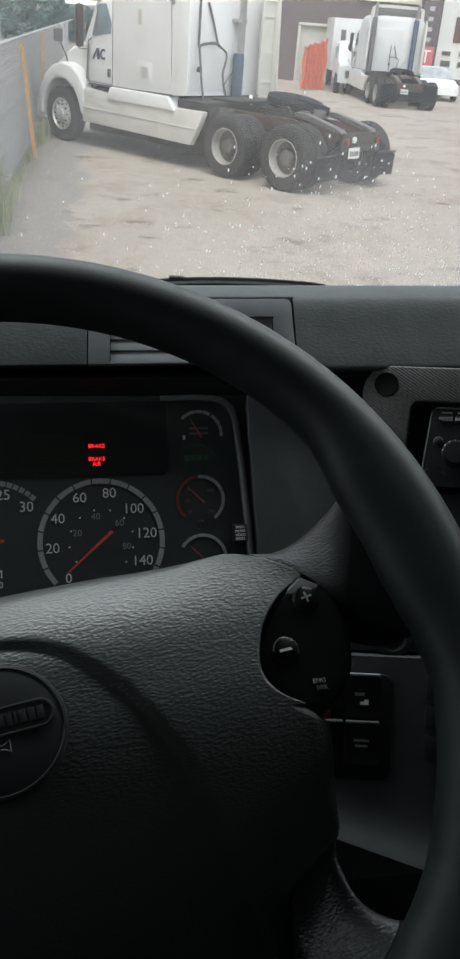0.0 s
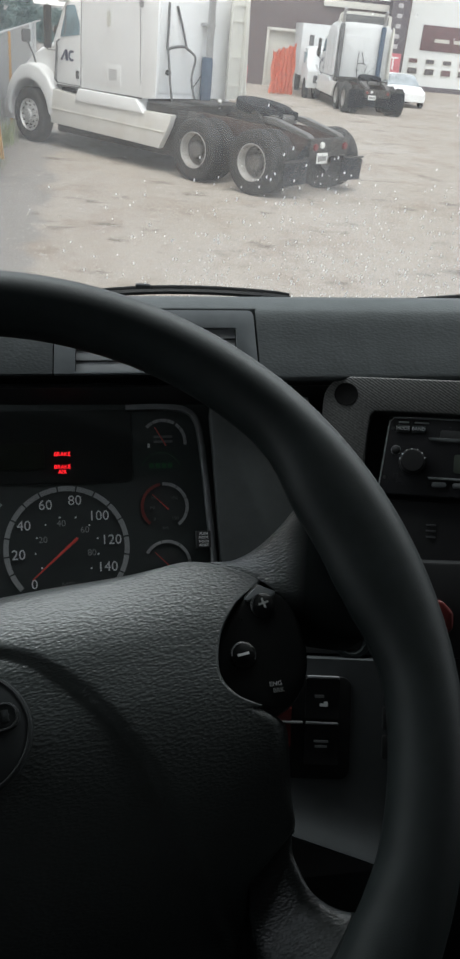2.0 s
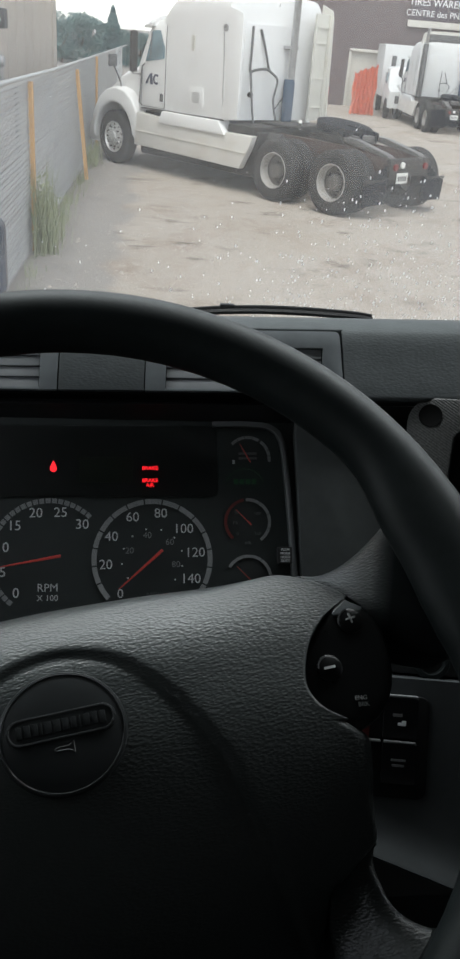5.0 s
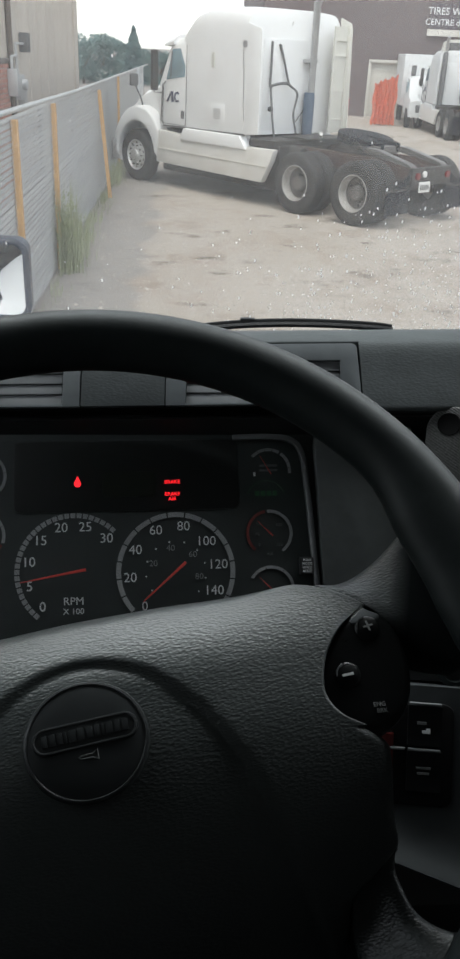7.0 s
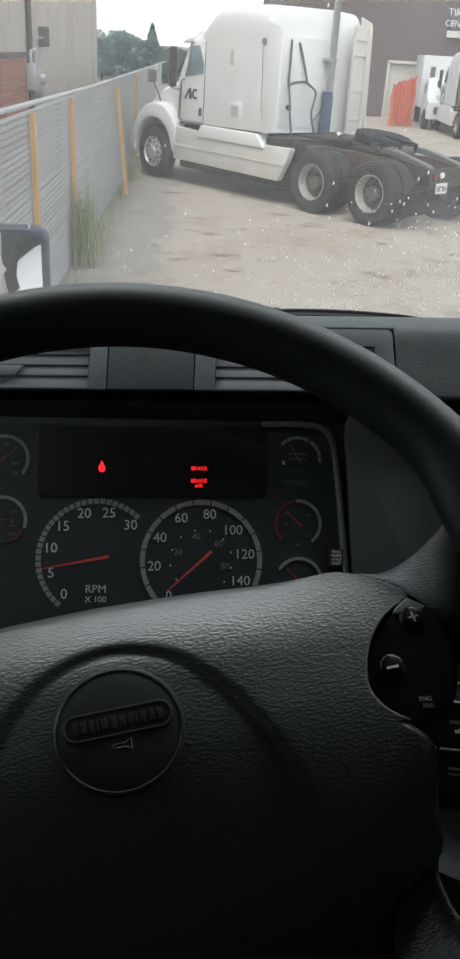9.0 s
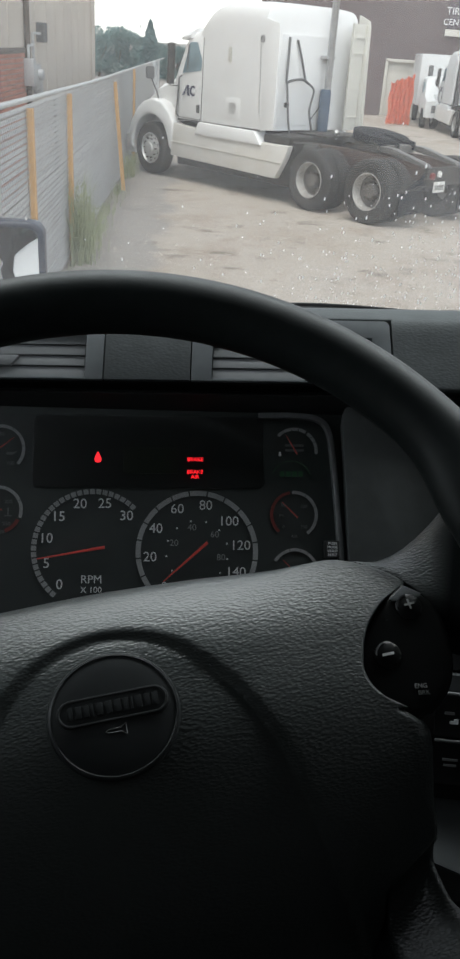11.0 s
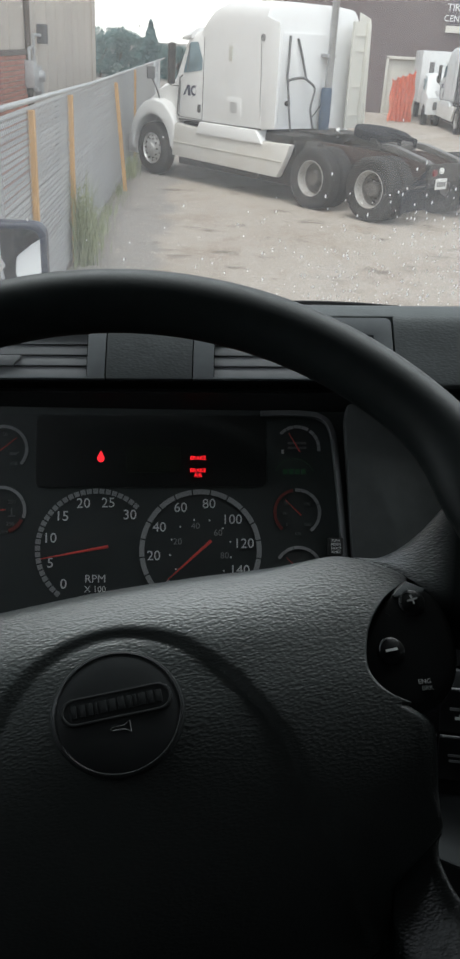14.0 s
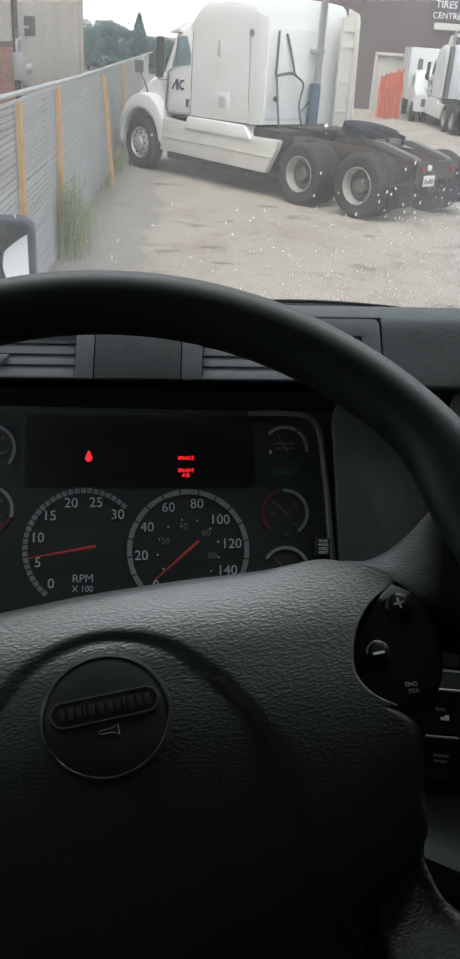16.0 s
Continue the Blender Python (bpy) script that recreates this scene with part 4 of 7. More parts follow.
bay_x, bay_y = rp(0.256, 0.648, 2.252)
LOW = -0.170
# frame of the bay: top rail with a near-black disc for a shaded hole, left stile, bottom rail
top_rail = [(0.022, 0.004), (0.42, 0.004), (0.42, bay_y + 0.001), (bay_x + 0.004, bay_y + 0.001), (bay_x, bay_y - 0.004), (bay_x - 0.006, LOW + 0.02), (0.0, LOW + 0.02), (0.0, -0.018)] + [(0.022 - 0.022 * math.cos(radians(a)), -0.018 + 0.022 * math.sin(radians(a))) for a in (15, 30, 45, 60, 75)]
part("trim_frame", prism(top_rail, -0.02, 0.0, 0.002, 3), M["weave"], console, "woven-look grey trim frame")
part("bottom_rail", prism([(0.0, LOW + 0.018), (0.42, LOW + 0.018), (0.42, LOW), (0.004, LOW)], -0.02, 0.001, 0.003, 3), M["dash_smooth"], console, "grey lower rail")
part("bay_back", box(bay_x - 0.01, 0.42, LOW, bay_y + 0.004, -0.045, -0.03), M["black"], console)
part("knock_out", moved(lathe([(0.0100, -0.0006), (0.0100, 0.0005), (0.0094, 0.0006), (0.0088, 0.0003), (0.0, 0.0002)], 36), Matrix.Translation((hx, hy, 0.0002))), M["void"], console, "near-black disc standing for a shaded round recess")

radio = thing("car_radio", R_M @ Matrix.Translation((rx0, ry0, 0)), "black car radio with knob, buttons and dull display", "radio")
RW, RH = 0.178, 0.066
part("fascia", prism([(0.004, 0.0), (RW, 0.0), (RW, -RH), (-0.006, -RH), (-0.006, -RH + 0.004), (0.0, -0.004)], -0.03, -0.004, 0.0015), M["gloss"], radio, "dark grey radio fascia")
for k in range(2):
    b = part("radio_button", prism(rounded(0.0112, 0.0058, 0.0012, 3, 0.0118 + 0.0128 * k, -0.0100), -0.0045, -0.0022, 0.0006), M["rim"], radio, "small dark button")
    letters("marking", ("MODE", "BAND")[k], 0.0040, (0.0118 + 0.0128 * k, -0.0100, -0.0018), M["ring"], b)
part("marking", box(0.008, 0.0165, -0.0048, -0.0036, -0.0041, -0.0037), M["print_dim"], radio)
part("marking", box(0.021, 0.033, -0.0048, -0.0036, -0.0041, -0.0037), M["print_dim"], radio)
part("small_button", moved(lathe([(0.0036, -0.002), (0.0036, 0.001), (0.0030, 0.0015), (0.0, 0.0017)], 24), Matrix.Translation((0.0070, -0.0285, -0.004))), M["knob"], radio)
part("button_ring", moved(arc_band(0.0036, 0.0041, 0, 359, 0.0, 0.0008, 24), Matrix.Translation((0.0070, -0.0285, -0.004))), M["bezel"], radio)
part("fascia_edge", tube([(-0.0055, -RH + 0.004, -0.0042), (0.0005, -0.004, -0.0042), (0.0042, -0.0004, -0.0042), (RW, -0.0004, -0.0042)], 0.0006, 6), M["bezel"], radio, "bright edge of the fascia")
kx, ky = 0.0212, -0.0378
knob = part("volume_knob", moved(lathe([(0.0113, 0.0), (0.0113, 0.002), (0.0103, 0.0025), (0.0097, 0.009), (0.0088, 0.010), (0.0, 0.0102)], 40), Matrix.Translation((kx, ky, -0.004))), M["knob"], radio, "ribbed black volume knob")
for k in range(7):
    a = radians(20 + 25 * k)
    part("knob_dot", box(kx + 0.0104 * math.cos(a) - 0.0006, kx + 0.0104 * math.cos(a) + 0.0006, ky + 0.0104 * math.sin(a) - 0.0006, ky + 0.0104 * math.sin(a) + 0.0006, -0.0018, -0.0006), M["print"], knob)
part("cassette_slot", prism(rounded(0.105, 0.008, 0.002, 3, 0.095, -0.0135), -0.006, -0.0038, 0.0004), M["black"], radio, "dark tape slot")
part("slot_lip", prism([(0.033, -0.0165), (0.15, -0.0165), (0.15, -0.0195), (0.036, -0.0195)], -0.005, -0.0022, 0.0007), M["dash_smooth"], radio)
part("display", prism(rounded(0.070, 0.016, 0.002, 3, 0.090, -0.0375), -0.0045, -0.0036, 0.0003), mat("radio_lcd", (0.035, 0.042, 0.035), 0.25), radio, "dull unlit display")
part("silver_strip", prism([(0.0345, -0.0500), (0.155, -0.0500), (0.155, -0.0517), (0.036, -0.0517)], -0.005, -0.0018, 0.0004), M["bezel"], radio, "thin bright strip")
for k in range(5):
    part("preset_button", prism(rounded(0.012, 0.0045, 0.002, 3, 0.044 + 0.017 * k, -0.0560), -0.005, -0.002, 0.0008), M["dash_smooth"], radio)
part("screw", moved(lathe([(0.0014, 0), (0.0014, 0.0004)], 12), Matrix.Translation((0.0035, -0.010, -0.0042))), M["black"], radio)
part("screw", moved(lathe([(0.0014, 0), (0.0014, 0.0004)], 12), Matrix.Translation((-0.001, -0.052, -0.0042))), M["black"], radio)

# tray below the radio with small louvres
tray = thing("storage_tray", R_M @ Matrix.Translation((rx0, ry0 - RH - 0.004, 0)), "dark blank plate below the radio", "tray")
part("plate", prism([(-0.006, 0), (RW, 0), (RW, -0.058), (-0.012, -0.058)], -0.03, -0.012, 0.002), M["knob"], tray)
for k in range(3):
    part("louvre", box(0.036, 0.044, -0.020 - 0.005 * k, -0.0185 - 0.005 * k, -0.0125, -0.0105, 0.0004), M["dash_smooth"], tray)

# ---- lower panel with rocker switches ----
SN = Vector((-0.2, -0.85, 0.5)).normalized()
SX = Vector((0.069, -0.012, 0.004)).normalized()
S_M = frame_at((0.171, 0.506, 2.1075), SX, SN.cross(SX))
S_INV = S_M.inverted()
lower = thing("switch_panel", S_M, "dark grey lower dash panel with rocker switches", "switch panel")
LIP = [(0.0, 0.0), (-0.092, 0.0), (-0.106, 0.0012), (-0.118, 0.0044), (-0.128, 0.0094), (-0.134, 0.0140), (-0.1365, 0.0152), (-0.1385, 0.0125)]
bm = loft([[(x, y - 0.30 * (x - 0.03) * (y < -0.1), z) for y, z in LIP] + [(x, -0.1385, -0.03), (x, 0.0, -0.03)] for x in (-0.10, -0.05, 0.0, 0.05, 0.105)])
part("panel", bm, M["dash_smooth"], lower, "plain dark grey panel")
part("switch_bezel", prism(rounded(0.092, 0.078, 0.008, 5, 0.004, -0.0520), -0.006, 0.0022, 0.0015), M["knob"], lower, "black switch surround")


def rocker(x, y, w, h, lines, red=False):
    sw = part("rocker_switch", moved(loft([[(-w / 2, -h / 2, -0.004), (w / 2, -h / 2, -0.004), (w / 2, -h / 2, 0.0045), (-w / 2, -h / 2, 0.0045)],
                                           [(-w / 2, 0, -0.004), (w / 2, 0, -0.004), (w / 2, 0, 0.003), (-w / 2, 0, 0.003)],
                                           [(-w / 2, h / 2, -0.004), (w / 2, h / 2, -0.004), (w / 2, h / 2, 0.0055), (-w / 2, h / 2, 0.0055)]]), Matrix.Translation((x, y, 0.002))),
              M["red_plastic"] if red else M["knob"], lower, "red hazard rocker switch" if red else "black rocker switch", smooth=20)
    if red:
        tri = [(x + 0.0052 * math.cos(a), y - 0.004 + 0.0052 * math.sin(a), 0.0065) for a in (radians(90), radians(210), radians(330))]
        part("marking", tube(tri, 0.0004, 5, closed=True), M["print"], sw)
        tri = [(x + 0.0028 * math.cos(a), y - 0.004 + 0.0028 * math.sin(a), 0.0065) for a in (radians(90), radians(210), radians(330))]
        part("marking", tube(tri, 0.0003, 5, closed=True), M["print"], sw)
    else:
        for (bx0, bx1, by0, by1, bright) in lines:
            part("marking", box(x + bx0, x + bx1, y + by0, y + by1, 0.0062, 0.0078), M["print"] if bright else M["print_dim"], sw)
    return sw


q = S_INV @ Vector((0.199, 0.486, 2.083))
sx0, sy0 = q.x, q.y
rocker(sx0 - 0.0022, sy0 + 0.001, 0.0255, 0.030, [(-0.002, 0.004, -0.0055, -0.0035, True), (0.001, 0.004, -0.0035, -0.002, True), (-0.006, 0.001, 0.001, 0.003, False)])
rocker(sx0 - 0.0020, sy0 - 0.0335, 0.0255, 0.030, [(-0.006, 0.005, 0.002, 0.0035, False), (-0.005, 0.004, -0.002, -0.0005, False)])
rocker(sx0 - 0.0335, sy0 - 0.0212, 0.016, 0.029, [], red=True)
# pale strips paint the glint along the switch edges
for dx in (-0.0285, -0.0020):
    for dy in (0.0175, -0.0172):
        part("edge_strip", box(sx0 + dx - 0.0122, sx0 + dx + 0.0118, sy0 + dy - 0.0008, sy0 + dy + 0.0008, 0.004, 0.0085, 0.0004), M["slat"], lower)
# right hand stack of small switches
for k in range(3):
    part("side_switch", box(0.074, 0.118, -0.030 - 0.022 * k, -0.012 - 0.022 * k, -0.004, 0.004, 0.002), M["black"], lower)
# dark cheek above it, with a round socket
cheek = thing("socket_panel", S_M @ Matrix.Translation((0, 0.0015, 0)), "black panel with a round power socket", "panel")
part("panel", prism([(-0.02, 0.0), (0.24, 0.0), (0.24, 0.075), (0.0, 0.075)], -0.05, -0.012, 0.003), M["black"], cheek)
q = S_INV @ Vector((0.219, 0.508, 2.121))
part("socket", moved(lathe([(0.0135, -0.016), (0.0145, -0.002), (0.0135, 0.0), (0.0100, 0.0005), (0.0085, -0.002), (0.0085, -0.018), (0.0, -0.018)], 40), Matrix.Translation((q.x + 0.003, q.y - 0.003, -0.008))), M["rim"], cheek, "grey ring of the power socket")
# red parking brake knob
b_m = frame_at((0.282, 0.508, 2.140), SX, SN.cross(SX))
knob = thing("parking_brake_knob", b_m, "red octagonal parking brake knob on the console", "knob")
oct_ = [(0.0165 * math.cos(radians(22.5 + 45 * k)), 0.0165 * math.sin(radians(22.5 + 45 * k))) for k in range(8)]
part("cap", prism(oct_, 0.0, 0.010, 0.003, 3), M["red_plastic"], knob, "red moulded cap")
part("shaft", lathe([(0.006, -0.03), (0.006, 0.001)], 20), M["chrome"], knob)
part("marking", box(-0.009, 0.009, -0.001, 0.001, 0.0098, 0.0104), M["redline"], knob)
part("mount_plate", prism(rounded(0.22, 0.060, 0.006, 4, 0.094, 0.0), -0.036, -0.028, 0.002), M["black"], knob, "black valve plate")

# lower side of the console, down to the floor
part("lower_console", dash_section([(0.60, 2.10), (0.50, 2.00), (0.44, 1.93), (0.46, 1.8), (0.5, 1.25), (1.2, 1.25), (1.2, 2.1)], 0.06, 0.30, 4), M["black"], dash)
part("console_face", dash_section([(0.66, 2.16), (0.56, 2.10), (0.50, 1.95), (0.52, 1.8), (0.55, 1.25), (1.2, 1.25), (1.2, 2.1)], 0.30, X1, 4), M["black"], dash)
part("knee_panel", dash_section([(0.56, 2.02), (0.53, 1.9), (0.55, 1.6), (1.2, 1.6), (1.2, 1.85)], X0, 0.06, 4), M["black"], dash)

# grey floor tunnel cover
solo("engine_cover", box(0.33, 0.9, -0.1, 0.5, FLOOR, 1.62, 0.05), M["dash_smooth"], "grey moulded engine tunnel cover", "cover", "structure")

# ---- windscreen wiper ----
wiper = thing("windscreen_wiper", pose(0, 0, 0), "black wiper blade resting at the foot of the windscreen", "wiper")
pts = smooth_path([(-0.06, 1.185, 2.178), (0.06, 1.178, 2.1955), (0.13, 1.177, 2.2015), (0.20, 1.177, 2.203), (0.275, 1.178, 2.2010), (0.307, 1.180, 2.198)], 6)
part("arm", tube(pts, [0.0022 + 0.0012 * math.sin(math.pi * i / (len(pts) - 1)) for i in range(len(pts))], 8), M["black"], wiper, "black wiper arm")
part("blade", tube([(p.x, p.y - 0.004, p.z - 0.0045) for p in pts], 0.0045, 6), M["black"], wiper, "rubber blade")
part("pivot_block", box(0.088, 0.109, 1.173, 1.183, 2.1965, 2.2045, 0.002), M["black"], wiper)
w2 = thing("windscreen_wiper", pose(0, 0, 0), "black wiper blade on the passenger side", "wiper")
pts = smooth_path([(0.50, 1.18, 2.198), (0.65, 1.178, 2.214), (0.85, 1.178, 2.228), (1.1, 1.18, 2.230)], 6)
part("arm", tube(pts, 0.0045, 8), M["black"], w2)
part("blade", tube([(p.x, p.y - 0.006, p.z - 0.006) for p in pts], 0.0032, 6), M["black"], w2)

# ---- the truck's own hood with its mirror ----
M["white"] = mat("white_truck_paint", (0.80, 0.805, 0.805), 0.4, scale=8, var=0.04, stain=0.18, stain_scale=1.6, stain_color=(0.50, 0.49, 0.46))
hood = solo("hood", loft([[(x, y, z + dz) for y, z in spline2([(1.42, 1.90), (1.8, 1.84), (2.4, 1.72), (2.9, 1.5), (3.1, 1.1)], 4)] for x, dz in ((-0.62, -0.25), (-0.55, -0.06), (-0.4, 0.0), (0.42, 0.03), (1.25, 0.0), (1.4, -0.06), (1.47, -0.25))], closed=False), M["white"], "white sloping hood of the truck", "hood", "structure")
# unseen solid block added so that the cab stands on the ground
solo("cab_base", box(X0 + 0.02, X1 - 0.05, BACK, 2.95, 0.0, FLOOR - 0.055, 0.04), M["black"], "plain black block added below the cab in place of its chassis", "chassis", "structure")
solo("cab_skin", box(X0 - 0.075, X0 - 0.0605, BACK, 1.4, 1.0, 2.295), M["white"], "white outer door skin of the cab", "wall", "structure")
M["mirror_shell"] = mat("navy_black_shell", (0.018, 0.026, 0.045), 0.4, scale=40, var=0.1, stain=0.2, stain_scale=8)
mir = thing("hood_mirror", pose(-0.5085, 2.30, 1.970, 0, 0, 0), "black hood mirror on a stalk", "mirror")
part("housing", prism(rounded(0.205, 0.212, 0.035, 6), 0.005, 0.075, 0.018, 3, axis="y"), M["mirror_shell"], mir, "rounded black mirror housing")
part("rim_frame", tube([(x, 0.006, z) for x, z in rounded(0.194, 0.200, 0.034, 6)], 0.0105, 10, closed=True), M["mirror_shell"], mir)
mg = bpy.data.materials.new("mirror_glass")
mg.use_nodes = True
mg.node_tree.nodes["Principled BSDF"].inputs["Metallic"].default_value = 1.0
mg.node_tree.nodes["Principled BSDF"].inputs["Roughness"].default_value = 0.02
mg.node_tree.nodes["Principled BSDF"].inputs["Base Color"].default_value = (0.85, 0.87, 0.88, 1)
# slightly convex glass
glass = bmesh.new()
gx = [[glass.verts.new((x * k, -0.0015 - 0.008 * (1 - k * k), z * k)) for x, z in rounded(0.184, 0.190, 0.028, 6)] for k in (1.0, 0.8, 0.6, 0.4, 0.2, 0.02)]
for a, b in zip(gx, gx[1:]):
    for i in range(len(a)):
        glass.faces.new((a[i], a[(i + 1) % len(a)], b[(i + 1) % len(b)], b[i]))
glass.faces.new(gx[-1])
part("mirror_glass", glass, mg, mir, "convex mirror glass", smooth=60)
part("stalk", tube([(0.0, 0.05, -0.09), (0.0, 0.06, -0.18), (0.02, 0.08, -0.26)], 0.012, 10), M["gloss"], mir, "black mirror stalk")

# ---- yard ----
def ground_mat():
    """Packed gravel: pale dust, brown damp blotches, dark streaks and a strip of worn asphalt along the fence."""
    m = mat("packed_gravel", (0.365, 0.328, 0.286), 0.95, scale=60, var=0.12, bump=0.012, bump_scale=30)
    nt = m.node_tree
    b = nt.nodes["Principled BSDF"]
    tc = nt.nodes["Texture Coordinate"]
    last = b.inputs["Base Color"].links[0].from_socket

    def layer(last, scale, stretch, lo, hi, strength, color, detail=8.0):
        mp = nt.nodes.new("ShaderNodeMapping")
        mp.inputs["Scale"].default_value = stretch
        nt.links.new(tc.outputs["Object"], mp.inputs["Vector"])
        nz = nt.nodes.new("ShaderNodeTexNoise")
        nz.inputs["Scale"].default_value, nz.inputs["Detail"].default_value, nz.inputs["Roughness"].default_value = scale, detail, 0.62
        nt.links.new(mp.outputs["Vector"], nz.inputs["Vector"])
        mr = nt.nodes.new("ShaderNodeMapRange")
        mr.inputs["From Min"].default_value, mr.inputs["From Max"].default_value = lo, hi
        mr.inputs["To Max"].default_value = strength
        nt.links.new(nz.outputs["Fac"], mr.inputs["Value"])
        return mix(last, mr.outputs["Result"], color)

    def mix(last, factor, color):
        mx = nt.nodes.new("ShaderNodeMix")
        mx.data_type = "RGBA"
        mx.inputs["B"].default_value = (*color, 1)
        nt.links.new(factor, mx.inputs["Factor"])
        nt.links.new(last, mx.inputs["A"])
        return mx.outputs["Result"]

    last = layer(last, 0.22, (1, 1, 1), 0.42, 0.62, 0.55, (0.285, 0.245, 0.198))
    last = layer(last, 1.1, (1, 0.6, 1), 0.50, 0.66, 0.75, (0.25, 0.20, 0.16))
    last = layer(last, 1.6, (0.75, 1.15, 1), 0.575, 0.66, 0.85, (0.125, 0.10, 0.085))
    last = layer(last, 5.0, (1, 1, 1), 0.52, 0.70, 0.5, (0.47, 0.42, 0.37))
    # asphalt strip beside the fence, with a ragged edge
    xyz = nt.nodes.new("ShaderNodeSeparateXYZ")
    nt.links.new(tc.outputs["Object"], xyz.inputs["Vector"])
    nz = nt.nodes.new("ShaderNodeTexNoise")
    nz.inputs["Scale"].default_value, nz.inputs["Detail"].default_value = 1.3, 6.0
    nt.links.new(tc.outputs["Object"], nz.inputs["Vector"])
    add = nt.nodes.new("ShaderNodeMath")
    add.operation = "MULTIPLY_ADD"
    add.inputs[1].default_value = 0.9
    nt.links.new(nz.outputs["Fac"], add.inputs[0])
    nt.links.new(xyz.outputs["X"], add.inputs[2])
    mr = nt.nodes.new("ShaderNodeMapRange")
    mr.inputs["From Min"].default_value, mr.inputs["From Max"].default_value = 0.05, -0.15
    mr.inputs["To Max"].default_value = 0.75
    nt.links.new(add.outputs[0], mr.inputs["Value"])
    last = mix(last, mr.outputs["Result"], (0.235, 0.225, 0.215))
    nt.links.new(last, b.inputs["Base Color"])
    return m


M["ground"] = ground_mat()
bm = bmesh.new()
bmesh.ops.create_grid(bm, x_segments=8, y_segments=8, size=1500)
solo("ground", bm, M["ground"], "dusty packed gravel yard with darker damp patches", "ground", "structure")

M["tyre"] = mat("tyre_rubber", (0.035, 0.034, 0.033), 0.85, scale=60, var=0.2, stain=0.5, stain_scale=3, stain_color=(0.075, 0.068, 0.06))
M["rim_white"] = mat("painted_rim", (0.42, 0.41, 0.39), 0.5, scale=20, var=0.1, stain=0.6, stain_scale=5, stain_color=(0.25, 0.22, 0.19))
M["rim_alu"] = mat("polished_rim", (0.7, 0.7, 0.69), 0.35, 0.6, scale=20, var=0.1)
M["disc_dark"] = mat("dark_wheel_disc", (0.15, 0.14, 0.13), 0.6, scale=20, var=0.2, stain=0.6, stain_scale=6, stain_color=(0.06, 0.055, 0.05))
M["flap"] = mat("mud_flap_rubber", (0.009, 0.011, 0.015), 0.8, spec=0.15, scale=12, var=0.2, stain=0.2, stain_scale=3, stain_color=(0.035, 0.034, 0.034))
M["rusty_rail"] = mat("rusty_painted_steel", (0.075, 0.052, 0.045), 0.6, scale=20, var=0.25, stain=0.5, stain_scale=4, stain_color=(0.15, 0.105, 0.085))
M["chassis"] = mat("dirty_black_steel", (0.035, 0.033, 0.031), 0.6, scale=20, var=0.25, stain=0.5, stain_scale=4, stain_color=(0.085, 0.07, 0.058))
M["grease"] = mat("greasy_plate", (0.11, 0.105, 0.10), 0.35, scale=20, var=0.3, stain=0.5, stain_scale=5, stain_color=(0.16, 0.14, 0.12))
M["off_white"] = mat("off_white_panel", (0.60, 0.59, 0.54), 0.5, scale=6, var=0.06, stain=0.35, stain_scale=2, stain_color=(0.42, 0.40, 0.36))
# white darkened for the far trucks, to offset strong sun on them
M["dimmed_white"] = mat("toned_down_white_paint", (0.62, 0.63, 0.63), 0.5, scale=8, var=0.05, stain=0.3, stain_scale=1.6, stain_color=(0.45, 0.44, 0.41))
M["skirt"] = mat("dirty_white_skirt", (0.68, 0.67, 0.64), 0.45, scale=6, var=0.05, stain=0.55, stain_scale=1.8, stain_color=(0.50, 0.45, 0.38))
M["grey_pipe"] = mat("dull_exhaust_pipe", (0.42, 0.42, 0.42), 0.45, 0.6, scale=14, var=0.12)
M["blue_guard"] = mat("blue_grey_guard", (0.055, 0.085, 0.13), 0.5, scale=14, var=0.15)
M["tail_red"] = mat("tail_lamp_red", (0.16, 0.02, 0.02), 0.3)
M["plate_white"] = mat("plate_white", (0.7, 0.7, 0.68), 0.5)
M["dark_logo"] = mat("dark_vinyl_letters", (0.05, 0.055, 0.09), 0.5)
# blue-grey base colour carries the sky's reflection in the glass
M["truck_glass"] = mat("sky_toned_side_glass", (0.17, 0.25, 0.285), 0.08, scale=3, var=0.3, spec=0.8)
M["gap"] = mat("panel_gap", (0.12, 0.12, 0.12), 0.8)


